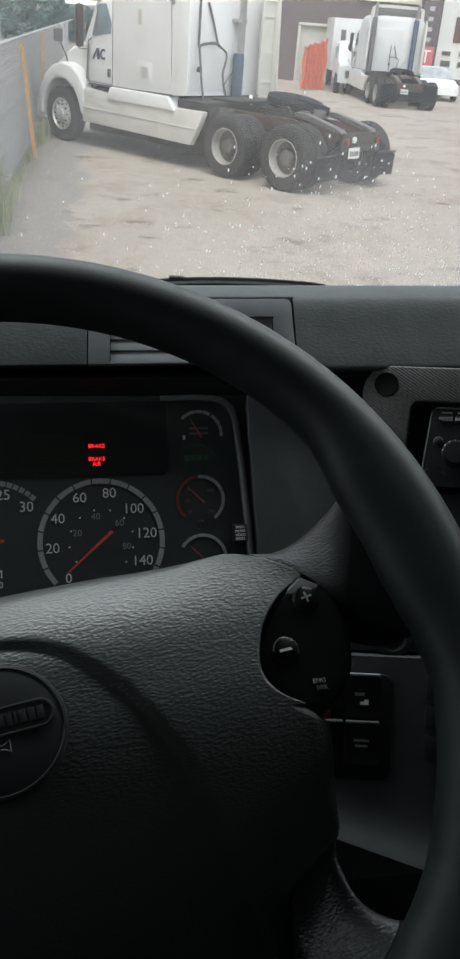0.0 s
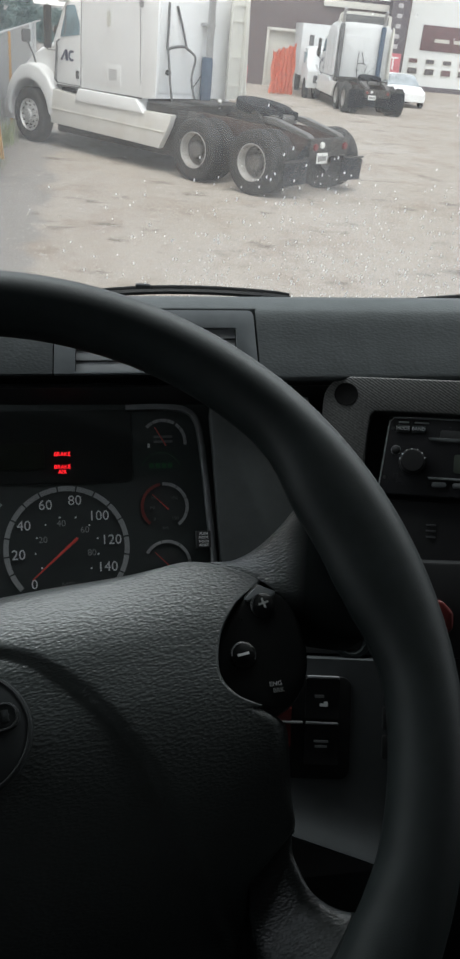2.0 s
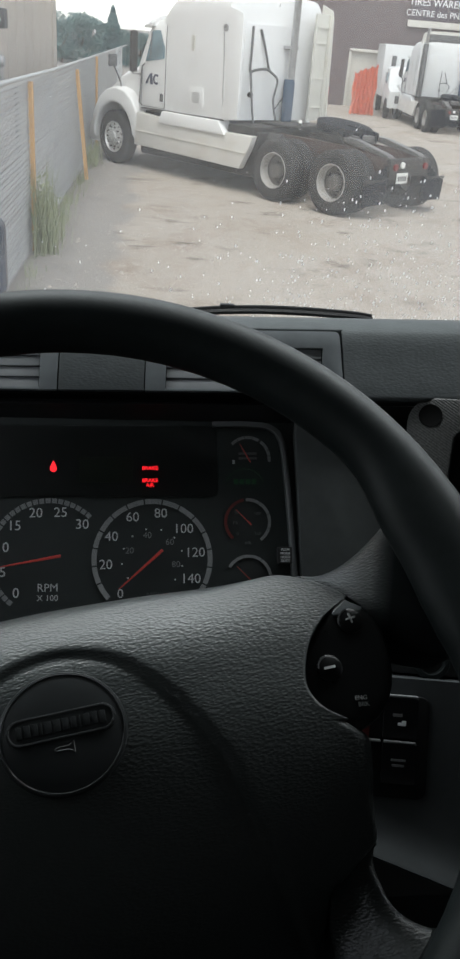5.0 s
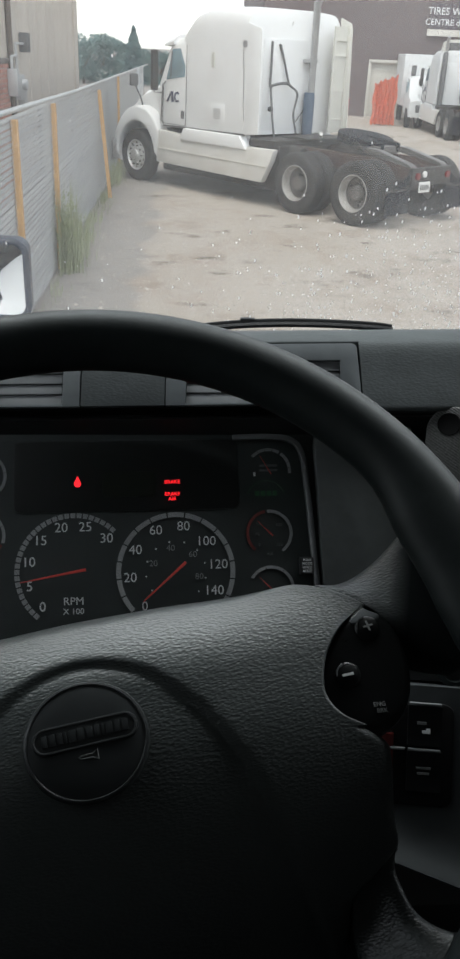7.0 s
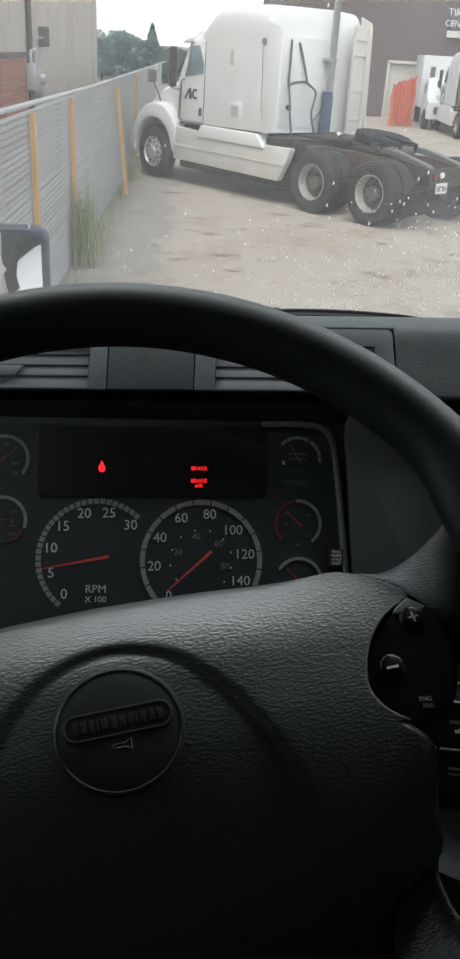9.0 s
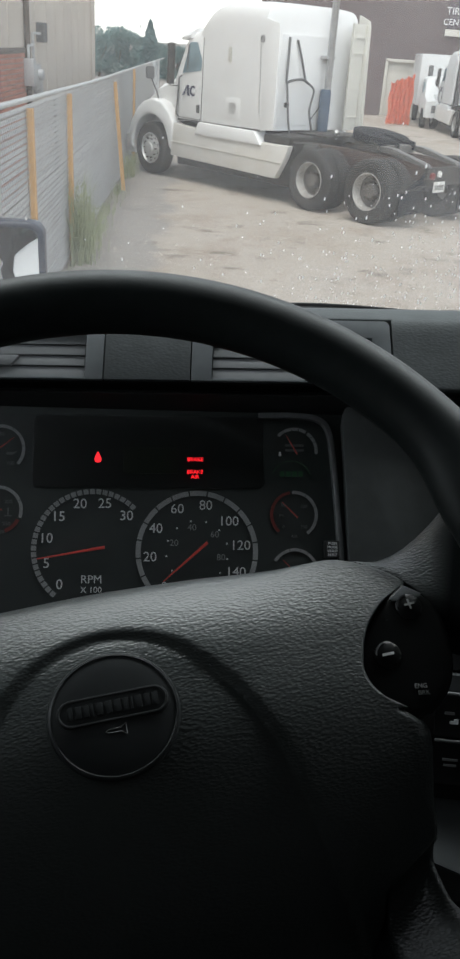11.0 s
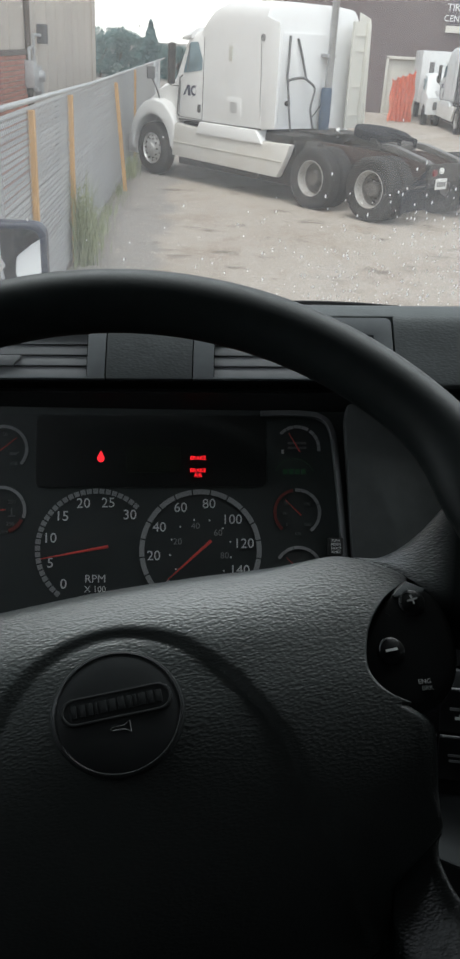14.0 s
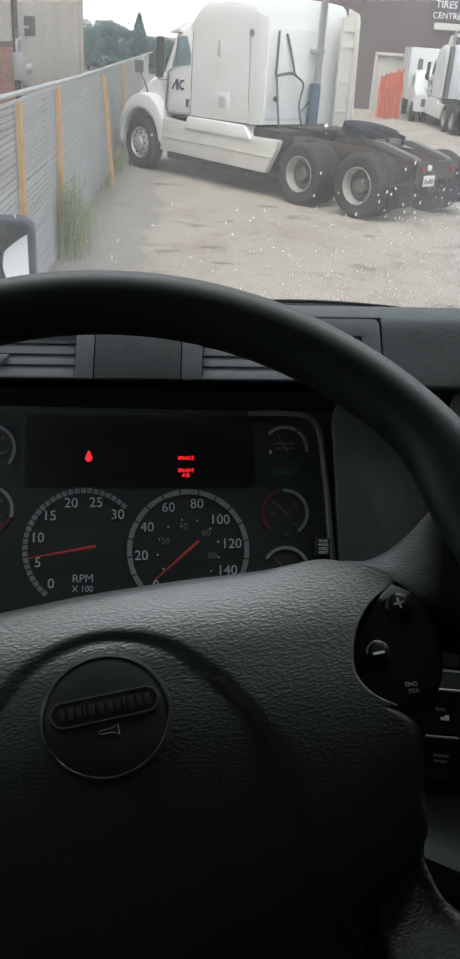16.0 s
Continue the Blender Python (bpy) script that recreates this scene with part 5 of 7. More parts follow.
def tyre(parent, x, y, front=False, outer=True, sy=1):
    """One tyre and rim; the outer face looks to +y for sy = 1."""
    w = 0.27
    ty = part("tyre", lathe([(0.30, -w / 2 + 0.02), (0.40, -w / 2), (0.47, -w / 2 + 0.006), (0.502, -w / 2 + 0.03), (0.512, -w / 2 + 0.045), (0.512, -0.062), (0.502, -0.058), (0.502, -0.046), (0.512, -0.042), (0.512, -0.006), (0.502, -0.004), (0.502, 0.006), (0.512, 0.008),
                              (0.512, 0.042), (0.502, 0.046), (0.502, 0.058), (0.512, 0.062), (0.512, w / 2 - 0.045), (0.502, w / 2 - 0.03), (0.47, w / 2 - 0.006), (0.40, w / 2), (0.30, w / 2 - 0.02), (0.285, w / 2 - 0.04)], 56, cap=False),
              M["tyre"], parent)
    ty.matrix_basis = pose(x, y, 0.512, -90 * sy, 0, 0)
    if front:
        prof = [(0.295, 0.105), (0.30, 0.122), (0.288, 0.126), (0.272, 0.10), (0.25, 0.085), (0.235, 0.10), (0.15, 0.135), (0.11, 0.142), (0.105, 0.17), (0.06, 0.18), (0.0, 0.182)]
    else:
        prof = [(0.295, 0.105), (0.30, 0.122), (0.288, 0.126), (0.275, 0.07), (0.262, -0.03), (0.245, -0.055), (0.17, -0.06), (0.13, -0.055), (0.125, 0.03), (0.10, 0.06), (0.0, 0.065)]
    if outer:
        if not front:
            part("wheel_disc", lathe([(0.258, -0.028), (0.245, -0.050), (0.17, -0.055), (0.135, -0.05), (0.128, 0.034), (0.10, 0.064), (0.0, 0.069)], 40, cap=False), M["disc_dark"], ty, "dark wheel disc with hub")
        rim_ = part("rim", lathe(prof, 48, cap=False), M["rim_alu"] if front else M["rim_white"], ty, "pale wheel rim")
        for k in range(10):
            a = 2 * math.pi * k / 10
            r, z = (0.19, 0.118) if front else (0.145, -0.05)
            part("wheel_nut", moved(lathe([(0.017, 0), (0.017, 0.03), (0.0, 0.034)], 6), Matrix.Translation((r * math.cos(a), r * math.sin(a), z))), M["chassis"], rim_)
        # dark discs laid on the rim stand for its shaded holes
        if front:
            for k in range(10):
                a = 2 * math.pi * (k + 0.5) / 10
                part("vent_hole", moved(lathe([(0.026, 0), (0.026, 0.004), (0, 0.004)], 12), Matrix.Translation((0.232 * math.cos(a), 0.232 * math.sin(a), 0.098))), M["chassis"], rim_)
        else:
            for k in range(6):
                a = 2 * math.pi * (k + 0.5) / 6
                part("vent_hole", moved(lathe([(0.035, 0), (0.035, 0.004), (0, 0.004)], 12), Matrix.Translation((0.21 * math.cos(a), 0.21 * math.sin(a), -0.056))), M["chassis"], rim_)
    return ty


def shell(sections, cap=True):
    """Skins cross-sections (x, list of (y, z)) of equal length, mirrored to the other side."""
    rings = []
    for x, half in sections:
        rings.append([(x, y, z) for y, z in half] + [(x, -y, z) for y, z in reversed(half)])
    return loft(rings, caps=cap)


def semi_truck(m, label, far=False):
    paint = M["dimmed_white"] if far else M["white"]
    t = thing("semi_truck", m, label, "truck")
    # sleeper and cab as one body: cross-sections from the rear wall forward
    def sec(top, half, low=1.18, r=0.26, lean=0.03):
        pts = [(half - 0.02, low), (half, low + 0.08), (half, 1.9), (half - lean * 0.5, top - r - 0.15)]
        for k in range(5):
            a = radians(90 * k / 4)
            pts.append((half - lean - r * (1 - math.cos(a)), top - r + r * math.sin(a)))
        pts.append((half * 0.4, top + 0.03))
        return pts
    body = shell([(1.30, sec(3.17, 1.19)), (1.33, sec(3.21, 1.22)), (2.0, sec(3.24, 1.22)), (2.5, sec(3.22, 1.21)), (2.85, sec(3.12, 1.19)), (3.10, sec(2.96, 1.16, lean=0.05)), (3.22, sec(2.86, 1.14, lean=0.06))])
    b = part("sleeper_body", body, paint, t, "white sleeper box with rounded roof")
    # cab with door and slanting windscreen pillar
    cab = shell([(2.96, [(1.17, 1.16), (1.185, 1.3), (1.18, 2.0), (1.15, 2.62), (1.05, 2.76), (0.4, 2.82)]), (3.45, [(1.16, 1.16), (1.175, 1.3), (1.17, 2.0), (1.11, 2.58), (1.0, 2.70), (0.4, 2.76)]),
                 (3.62, [(1.14, 1.16), (1.16, 1.3), (1.15, 1.98), (1.08, 2.50), (0.98, 2.62), (0.4, 2.68)]), (3.86, [(1.12, 1.16), (1.14, 1.3), (1.13, 1.90), (1.12, 1.93), (1.05, 1.95), (0.4, 1.97)])])
    c = part("cab", cab, paint, t, "white cab")
    for sy in (1, -1):
        gl = part("side_window", prism([(3.06, 2.06), (3.60, 1.99), (3.585, 2.06), (3.48, 2.50), (3.46, 2.53), (3.08, 2.55), (3.05, 2.52)], -0.02, 0.012, 0.004, axis="y"), M["truck_glass"], c, "side window with the sky's reflection painted into its tone")
        gl.matrix_basis = pose(0, sy * 1.16, 0)
        for v in gl.data.vertices:
            v.co.y += -sy * max(0.0, (v.co.z - 2.0)) * 0.10 + sy * 0.012
        part("vent_post", tube([(3.47, sy * 1.15, 2.5), (3.47, sy * 1.185, 2.03)], 0.012, 6), M["gap"], c)
        # door shut lines
        for pts in ([(2.99, 1.19, 2.62), (2.985, 1.197, 1.9), (2.985, 1.197, 1.2)], [(3.70, 1.172, 1.85), (3.735, 1.168, 1.22)], [(2.985, 1.197, 1.2), (3.735, 1.168, 1.2)]):
            part("shut_line", tube([(x, sy * y, z) for x, y, z in pts], 0.007, 5), M["gap"], c)
        part("door_handle", box(3.05, 3.13, sy * 1.19 - 0.015, sy * 1.19 + 0.015, 1.32, 1.46, 0.008), M["gap"], c, "dark door handle")
        part("grab_rail", tube([(3.62, sy * 1.18, 1.95), (3.66, sy * 1.22, 1.9), (3.72, sy * 1.22, 1.25), (3.70, sy * 1.17, 1.2)], 0.014, 8), M["gap"], c)
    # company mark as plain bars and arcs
    part("door_mark", prism([(3.60, 1.60), (3.55, 1.60), (3.46, 1.74), (3.44, 1.60), (3.37, 1.60), (3.40, 1.79), (3.46, 1.79)], 1.176, 1.187, axis="y"), M["dark_logo"], c)
    part("door_mark", moved(arc_band(0.055, 0.095, 50, 310, -0.005, 0.005, 20), pose(3.27, 1.180, 1.695, 90, 0, 180)), M["dark_logo"], c)
    part("sun_visor", shell([(3.42, [(1.15, 2.60), (1.15, 2.66), (1.0, 2.78), (0.4, 2.83)]), (3.74, [(1.12, 2.565), (1.12, 2.60), (1.0, 2.68), (0.4, 2.72)])]), paint, t, "white sun visor over the windscreen")
    part("windscreen", prism([(-0.98, 0), (0.98, 0), (0.92, 0.66), (-0.92, 0.66)], -0.01, 0.01, 0.004), M["truck_glass"], t, "dark windscreen").matrix_basis = frame_at((3.90, 0, 1.96), (0, 1, 0), (-0.38, 0, 0.92))
    # hood and fenders
    part("hood", shell([(3.84, [(1.0, 1.10), (1.02, 1.5), (0.98, 1.86), (0.8, 1.97), (0.4, 2.0)]), (4.3, [(0.92, 1.05), (0.94, 1.45), (0.90, 1.78), (0.74, 1.88), (0.4, 1.91)]),
                        (4.85, [(0.82, 0.95), (0.84, 1.35), (0.80, 1.62), (0.66, 1.72), (0.4, 1.75)]), (5.30, [(0.70, 0.80), (0.72, 1.2), (0.68, 1.42), (0.55, 1.50), (0.35, 1.53)]), (5.45, [(0.62, 0.62), (0.63, 1.1), (0.6, 1.28), (0.5, 1.36), (0.3, 1.38)])]), paint, t, "sloping white hood")
    for sy in (1, -1):
        arch = [(4.6 + 0.62 * math.cos(radians(a)), 0.53 + 0.64 * math.sin(radians(a))) for a in range(-8, 175, 10)]
        crown = [(3.86, 0.52), (3.84, 1.05), (4.02, 1.28), (4.25, 1.42), (4.55, 1.47), (4.85, 1.40), (5.10, 1.22), (5.28, 0.98), (5.36, 0.72), (5.32, 0.52)]
        outline = [(x, z) for x, z in crown] + [(x, z) for x, z in arch]
        f = prism(outline, 0.70, 1.20, 0.045, 3, axis="y")
        if sy < 0:
            moved(f, Matrix.Diagonal((1, -1, 1, 1)))
        part("fender", f, paint, t, "rounded white front fender")
    part("bumper", prism([(5.20, 0.34), (5.55, 0.36), (5.58, 0.70), (5.30, 0.74)], -1.12, 1.12, 0.05, 3, axis="y"), paint, t, "white front bumper")
    # chassis fairing: lower skirt and the sloped step above it
    for sy in (1, -1):
        sk = prism([(3.88, 0.46), (3.80, 1.08), (2.2, 0.98), (0.55, 1.00), (0.62, 0.80), (0.84, 0.42)], 1.08, 1.215, 0.02, 2, axis="y")
        st = prism([(3.12, 0.94), (3.00, 1.165), (1.42, 1.165), (1.22, 0.94)], 0.95, 1.255, 0.03, 2, axis="y")
        lp = tube([(3.86, 1.222, 0.73), (0.68, 1.222, 0.70)], 0.010, 5)
        for bm_, nm, mt, lb in ((sk, "chassis_fairing", M["skirt"], "white lower skirt fairing with beige dirt"), (st, "tank_step", paint, "raised white step fairing"), (lp, "trim_line", M["off_white"], "")):
            if sy < 0:
                moved(bm_, Matrix.Diagonal((1, -1, 1, 1)))
            part(nm, bm_, mt, t, lb)
        part("waist_seal", tube([(3.72, sy * 1.165, 1.155), (1.32, sy * 1.20, 1.185)], 0.018, 6), M["gap"], t)
    # solid block added to keep light off the ground under the truck
    part("underbody", box(0.7, 4.0, -0.95, 0.95, 0.27, 1.1, 0.05), M["chassis"], t, "dark block between the skirts, added to deepen the shade below")
    # sleeper side: hatch, plate, vent slots and lines
    part("data_placard", box(1.86, 2.26, 1.205, 1.226, 1.32, 1.66, 0.004), paint, t, "pale printed panel on the sleeper")
    for k in range(6):
        part("placard_line", box(1.96, 2.16, 1.224, 1.229, 1.40 + 0.032 * k, 1.415 + 0.032 * k), M["grey_pipe"], t)
    part("side_vent", box(2.17, 2.25, 1.208, 1.228, 2.25, 2.50, 0.006), M["off_white"], t)
    part("round_fitting", moved(lathe([(0.035, 0.0), (0.060, 0.0), (0.060, 0.02), (0.035, 0.02), (0.035, 0.0)], 20), pose(1.38, 1.21, 2.66, -90, 0, 0)), M["grey_pipe"], t, "grey ring fitting on the sleeper side")
    part("side_cord", tube([(1.41, 1.228, 2.58), (1.37, 1.228, 2.1), (1.36, 1.228, 1.66), (1.33, 1.228, 1.41)], 0.008, 5), M["grey_pipe"], t)
    # rear wall fittings
    part("rear_hatch", prism(rounded(1.12, 1.50, 0.05, 4, 0.28, 2.02), 1.285, 1.303, 0.006, axis="x"), paint, t, "flat panel on the rear wall")
    for pts, r in (([(1.27, 0.66, 2.72), (1.25, 0.68, 2.35), (1.24, 0.70, 2.0)], 0.022), ([(1.27, 0.46, 2.68), (1.24, 0.36, 2.4), (1.22, 0.24, 2.05)], 0.022),
                   ([(1.22, 0.72, 1.98), (1.18, 0.6, 2.03), (1.17, 0.35, 2.05), (1.2, 0.18, 1.99)], 0.024), ([(1.22, 0.70, 2.0), (1.15, 0.72, 1.7), (1.13, 0.70, 1.45), (1.1, 0.66, 1.15)], 0.020),
                   ([(1.2, 0.18, 2.0), (1.13, 0.08, 1.88), (1.12, 0.14, 1.66), (1.1, 0.18, 1.5), (1.08, 0.10, 1.2)], 0.020), ([(1.24, -0.5, 1.86), (1.2, 0.02, 1.38)], 0.012)):
        if far:
            pts, r = [(x, 0.62 * y - 0.28, 1.15 + 0.66 * (z - 1.15)) for x, y, z in pts], 0.7 * r
        part("air_hose", tube(smooth_path(pts, 4) if len(pts) > 2 else pts, r, 7), M["gap"], t, "dark air hose on the rear wall")
    part("hose_joint", moved(lathe([(0.045, 0), (0.045, 0.06), (0, 0.06)], 12), pose(1.16, 0.154 if far else 0.70, 1.46 if far else 1.62, 0, 90, 0)), M["chassis"], t)
    part("side_extender", prism([(1.34, 1.19), (0.97, 1.22), (0.97, 2.82), (1.00, 2.90), (1.34, 2.99)], 1.178, 1.216, 0.010, axis="y"), paint, t, "white side extender behind the sleeper")
    part("side_extender", prism([(1.30, 1.19), (0.95, 1.22), (1.02, 2.75), (1.06, 3.08), (1.32, 3.18)], -1.22, -1.18, 0.012, axis="y"), M["off_white"], t, "off-white right side extender")
    for z in (1.40, 1.95, 2.48, 2.78):
        part("extender_rib", box(1.00, 1.32, -1.185, -1.14, z, z + 0.045, 0.008), M["off_white"], t)
    if not far:
        part("extender_panel", box(1.055, 1.075, -1.14, -0.74, 1.20, 3.02, 0.006), M["off_white"], t, "pale ribbed panel beside the exhaust stack")
        for z in (1.42, 1.92, 2.52, 2.78):
            part("panel_rib", box(1.03, 1.056, -1.14, -0.74, z, z + 0.03, 0.005), M["off_white"], t)
        for y in (-1.13, -0.76):
            part("panel_post", box(1.02, 1.056, y - 0.03, y + 0.03, 1.20, 3.02, 0.008), M["off_white"], t)
    part("extender_post", box(1.00, 1.06, -1.185, -1.12, 1.24, 3.0, 0.01), M["off_white"], t)
    part("extender_post", box(1.24, 1.29, -1.185, -1.12, 1.24, 3.0, 0.01), M["off_white"], t)
    ys = (-0.78, 0.98) if far else (-0.30,)
    for y in ys:
        part("exhaust_stack", tube([(1.14, y, 1.25), (1.14, y, 3.35 if not far else 3.55), (1.02, y, 3.52 if not far else 3.72)], [0.065, 0.065, 0.065], 16), M["grey_pipe"], t, "tall grey exhaust stack")
        part("heat_guard", lathe([(0.10, 1.16), (0.105, 1.3), (0.105, 1.85 if not far else 3.1), (0.09, 1.9 if not far else 3.15)], 20), M["gap"] if y > 0.5 else M["blue_guard"], t, "dark blue exhaust guard").matrix_basis = pose(1.16 if not far else 1.13, y + (0.02 if not far else 0.02), 0)
        part("stack_bracket", box(1.12, 1.31, y - 0.12, y + 0.12, 2.40, 2.46, 0.01), M["grey_pipe"], t)
    if far:
        part("roof_fairing", shell([(1.35, [(1.1, 3.15), (1.08, 3.55), (0.9, 3.62), (0.3, 3.64)]), (1.9, [(1.05, 3.2), (1.0, 3.5), (0.8, 3.58), (0.3, 3.6)]), (2.9, [(0.9, 3.0), (0.8, 3.02), (0.5, 3.04), (0.2, 3.05)])]), M["off_white"], t, "raised roof fairing with a dark panel for its open rear")
        # dark slab on the closed shell stands for the shaded opening
        part("fairing_back", box(1.33, 1.36, -0.95, 0.95, 3.2, 3.52, 0.01), M["gap"], t)
    # chassis
    for sy in (1, -1):
        part("frame_rail", prism([(1.4, 0.80), (1.4, 1.05), (-1.65, 1.02), (-1.98, 0.93), (-1.98, 0.72), (-1.65, 0.72)], sy * 0.43 - 0.045, sy * 0.43 + 0.045, 0.012, axis="y"), M["rusty_rail"], t, "brownish dirty frame rail")
        part("air_bag", lathe([(0.0, 0.45), (0.13, 0.46), (0.15, 0.56), (0.13, 0.66), (0.0, 0.67)], 18), M["chassis"], t).matrix_basis = pose(-0.55, sy * 0.45, 0.0)
        # sloped ramp plates behind the fifth wheel
        part("ramp", prism([(-0.90, 1.08), (-0.90, 1.16), (-1.15, 1.15), (-1.85, 0.99), (-1.93, 0.93)], sy * 0.43 - 0.10, sy * 0.43 + 0.06, 0.012, axis="y"), M["grease"], t, "greasy loading ramp")
        # mud flap with its hanger
        top = 0.90 if far else 0.60
        part("mud_flap", prism([(sy * 0.50, 0.24), (sy * 1.12, 0.22), (sy * 1.14, top - 0.04), (sy * 0.98, top), (sy * 0.50, max(top, 0.90))], -1.955, -1.94, 0.004, axis="x"), M["flap"], t, "black rubber mud flap")
        if far:
            # dark box added to fill the gap between the flaps
            part("rear_bumper", box(-1.99, -1.93, sy * 0.28 - 0.26, sy * 0.28 + 0.26, 0.30, 0.64, 0.02), M["flap"], t)
        part("flap_hanger", tube([(-1.945, sy * 0.45, top + 0.10), (-1.945, sy * 0.62, top + 0.02), (-1.945, sy * 1.15, top)], 0.022, 8), M["chassis"], t)
        part("tail_lamp", moved(lathe([(0.055, 0), (0.055, 0.03), (0.045, 0.04), (0, 0.042)], 20), pose(-2.00, sy * 0.42, 0.82, 0, -90, 0)), M["tail_red"], t, "red round tail lamp")
    part("rear_crossmember", box(-2.00, -1.92, -0.55, 0.55, 0.66, 0.95, 0.015), M["chassis"], t)
    part("back_lamp", moved(lathe([(0.05, 0), (0.05, 0.03), (0.0, 0.04)], 20), pose(-2.005, 0.24, 0.85, 0, -90, 0)), M["plate_white"], t, "clear reversing lamp")
    part("number_plate", box(-2.025, -2.01, 0.06, 0.36, 0.56, 0.73, 0.004), M["plate_white"], t, "white plate with plain bars")
    for k in range(5):
        part("plate_bar", box(-2.03, -2.024, 0.10 + 0.05 * k, 0.13 + 0.05 * k, 0.60, 0.68), M["gap"], t)
    part("deck", box(0.62, 1.28, -1.12, 1.12, 1.00, 1.14, 0.02), M["chassis"], t, "black deck behind the sleeper")
    part("catwalk", box(0.35, 1.1, -0.46, 0.46, 1.14, 1.18, 0.01), M["chassis"], t, "steel catwalk behind the sleeper")
    part("air_tank", moved(lathe([(0.0, -0.45), (0.12, -0.44), (0.14, -0.40), (0.14, 0.40), (0.12, 0.44), (0, 0.45)], 20), pose(0.72, 0.72, 0.92, 0, 90, 0)), M["chassis"], t)
    part("battery_box", box(0.55, 1.15, 0.55, 1.05, 0.60, 1.06, 0.03), M["chassis"], t)
    # fifth wheel: horseshoe plate tipped back
    fw = []
    for a in range(-148, 149, 8):
        fw.append((0.50 * math.cos(radians(a)), 0.48 * math.sin(radians(a))))
    fw += [(-0.62, 0.22), (-0.30, 0.09), (-0.05, 0.05), (-0.05, -0.05), (-0.30, -0.09), (-0.62, -0.22)]
    p5 = part("fifth_wheel", prism(fw, -0.10, 0.05, 0.02), M["flap"], t, "greasy fifth wheel coupling plate")
    p5.matrix_basis = pose(-0.50, 0, 1.27, 0, -8, 0)
    for sy in (1, -1):
        part("coupling_bracket", prism([(-0.9, 1.04), (-0.2, 1.04), (-0.38, 1.22), (-0.72, 1.22)], sy * 0.42 - 0.04, sy * 0.42 + 0.04, 0.01, axis="y"), M["chassis"], t)
    part("coupling_box", box(-1.05, -0.35, -0.30, 0.30, 1.05, 1.18, 0.03), M["grease"], t)
    part("glad_hand", tube([(0.62, -0.1, 1.12), (0.45, 0.1, 1.25)], 0.035, 8), M["plate_white"], t, "pale pipe end on the catwalk")
    # wheels and axles
    for x in (0.0, -1.32):
        part("axle", tube([(x, -0.9, 0.512), (x, 0.9, 0.512)], 0.07, 10), M["chassis"], t)
        part("differential", moved(lathe([(0, -0.2), (0.15, -0.16), (0.2, 0), (0.15, 0.16), (0, 0.2)], 16), pose(x, 0, 0.52)), M["chassis"], t)
        for sy in (1, -1):
            tyre(t, x, sy * 1.085, outer=True, sy=sy)
            tyre(t, x, sy * 0.755, outer=False, sy=sy)
    for sy in (1, -1):
        tyre(t, 4.60, sy * 1.06, front=True, sy=sy)
    part("front_axle", tube([(4.6, -0.9, 0.5), (4.6, 0.9, 0.5)], 0.07, 10), M["chassis"], t)
    # door mirrors
    for sy in (1, -1):
        part("door_mirror", box(3.80, 3.88, sy * 1.29 - 0.075, sy * 1.29 + 0.075, 1.78, 2.50, 0.03), M["chassis"], t, "tall dark door mirror")
        part("mirror_arm", tube([(3.78, sy * 1.14, 2.45), (3.85, sy * 1.29, 2.52), (3.85, sy * 1.29, 1.75), (3.78, sy * 1.14, 1.75)], 0.014, 7), M["gap"], t)
        part("hood_mirror", box(4.70, 4.76, sy * 1.12 - 0.10, sy * 1.12 + 0.10, 1.82, 2.05, 0.03), M["gap"], t, "grey hood mirror")
        part("hood_mirror_arm", tube([(4.73, sy * 1.10, 1.86), (4.66, sy * 1.0, 1.60), (4.62, sy * 0.96, 1.42)], 0.016, 7), M["gap"], t)
    return t


semi_truck(frame_at((2.855, 16.434, 0), (-0.643, 0.766, 0), (-0.766, -0.643, 0)), "white sleeper semi tractor parked beside the fence, without trailer")
semi_truck(frame_at((10.36, 33.6, 0), (0.035, 0.9994, 0), (-0.9994, 0.035, 0)) @ Matrix.Scale(0.89, 4), "white semi tractor with twin stacks parked before the brown building", far=True)

# ---- fence with slats ----
M["galv"] = mat("galvanised_steel", (0.50, 0.51, 0.51), 0.5, 0.5, scale=20, var=0.1)
# slat grey lifted to put the windscreen's glare into its colour
M["fence_slat"] = mat("grey_privacy_slat", (0.51, 0.52, 0.52), 0.6, scale=14, var=0.1, stain=0.3, stain_scale=2, per_object=0.14)
M["orange_slat"] = mat("faded_orange_slat", (0.60, 0.37, 0.17), 0.7, scale=14, var=0.12, stain=0.35, stain_scale=4, stain_color=(0.45, 0.33, 0.2))
FX = -1.55
fence = thing("fence", pose(0, 0, 0), "grey chain-link fence with privacy slats and faded orange posts", "fence")
FH = 1.93
part("top_rail", tube([(FX + 0.01, 2.0, FH + 0.11), (FX + 0.01, 13.4, FH + 0.01)], 0.024, 10), M["galv"], fence, "galvanised top rail")
part("top_rail", tube([(FX + 0.01, 13.4, FH + 0.01), (FX - 0.05, 40.0, FH - 0.05)], 0.024, 10), M["galv"], fence)
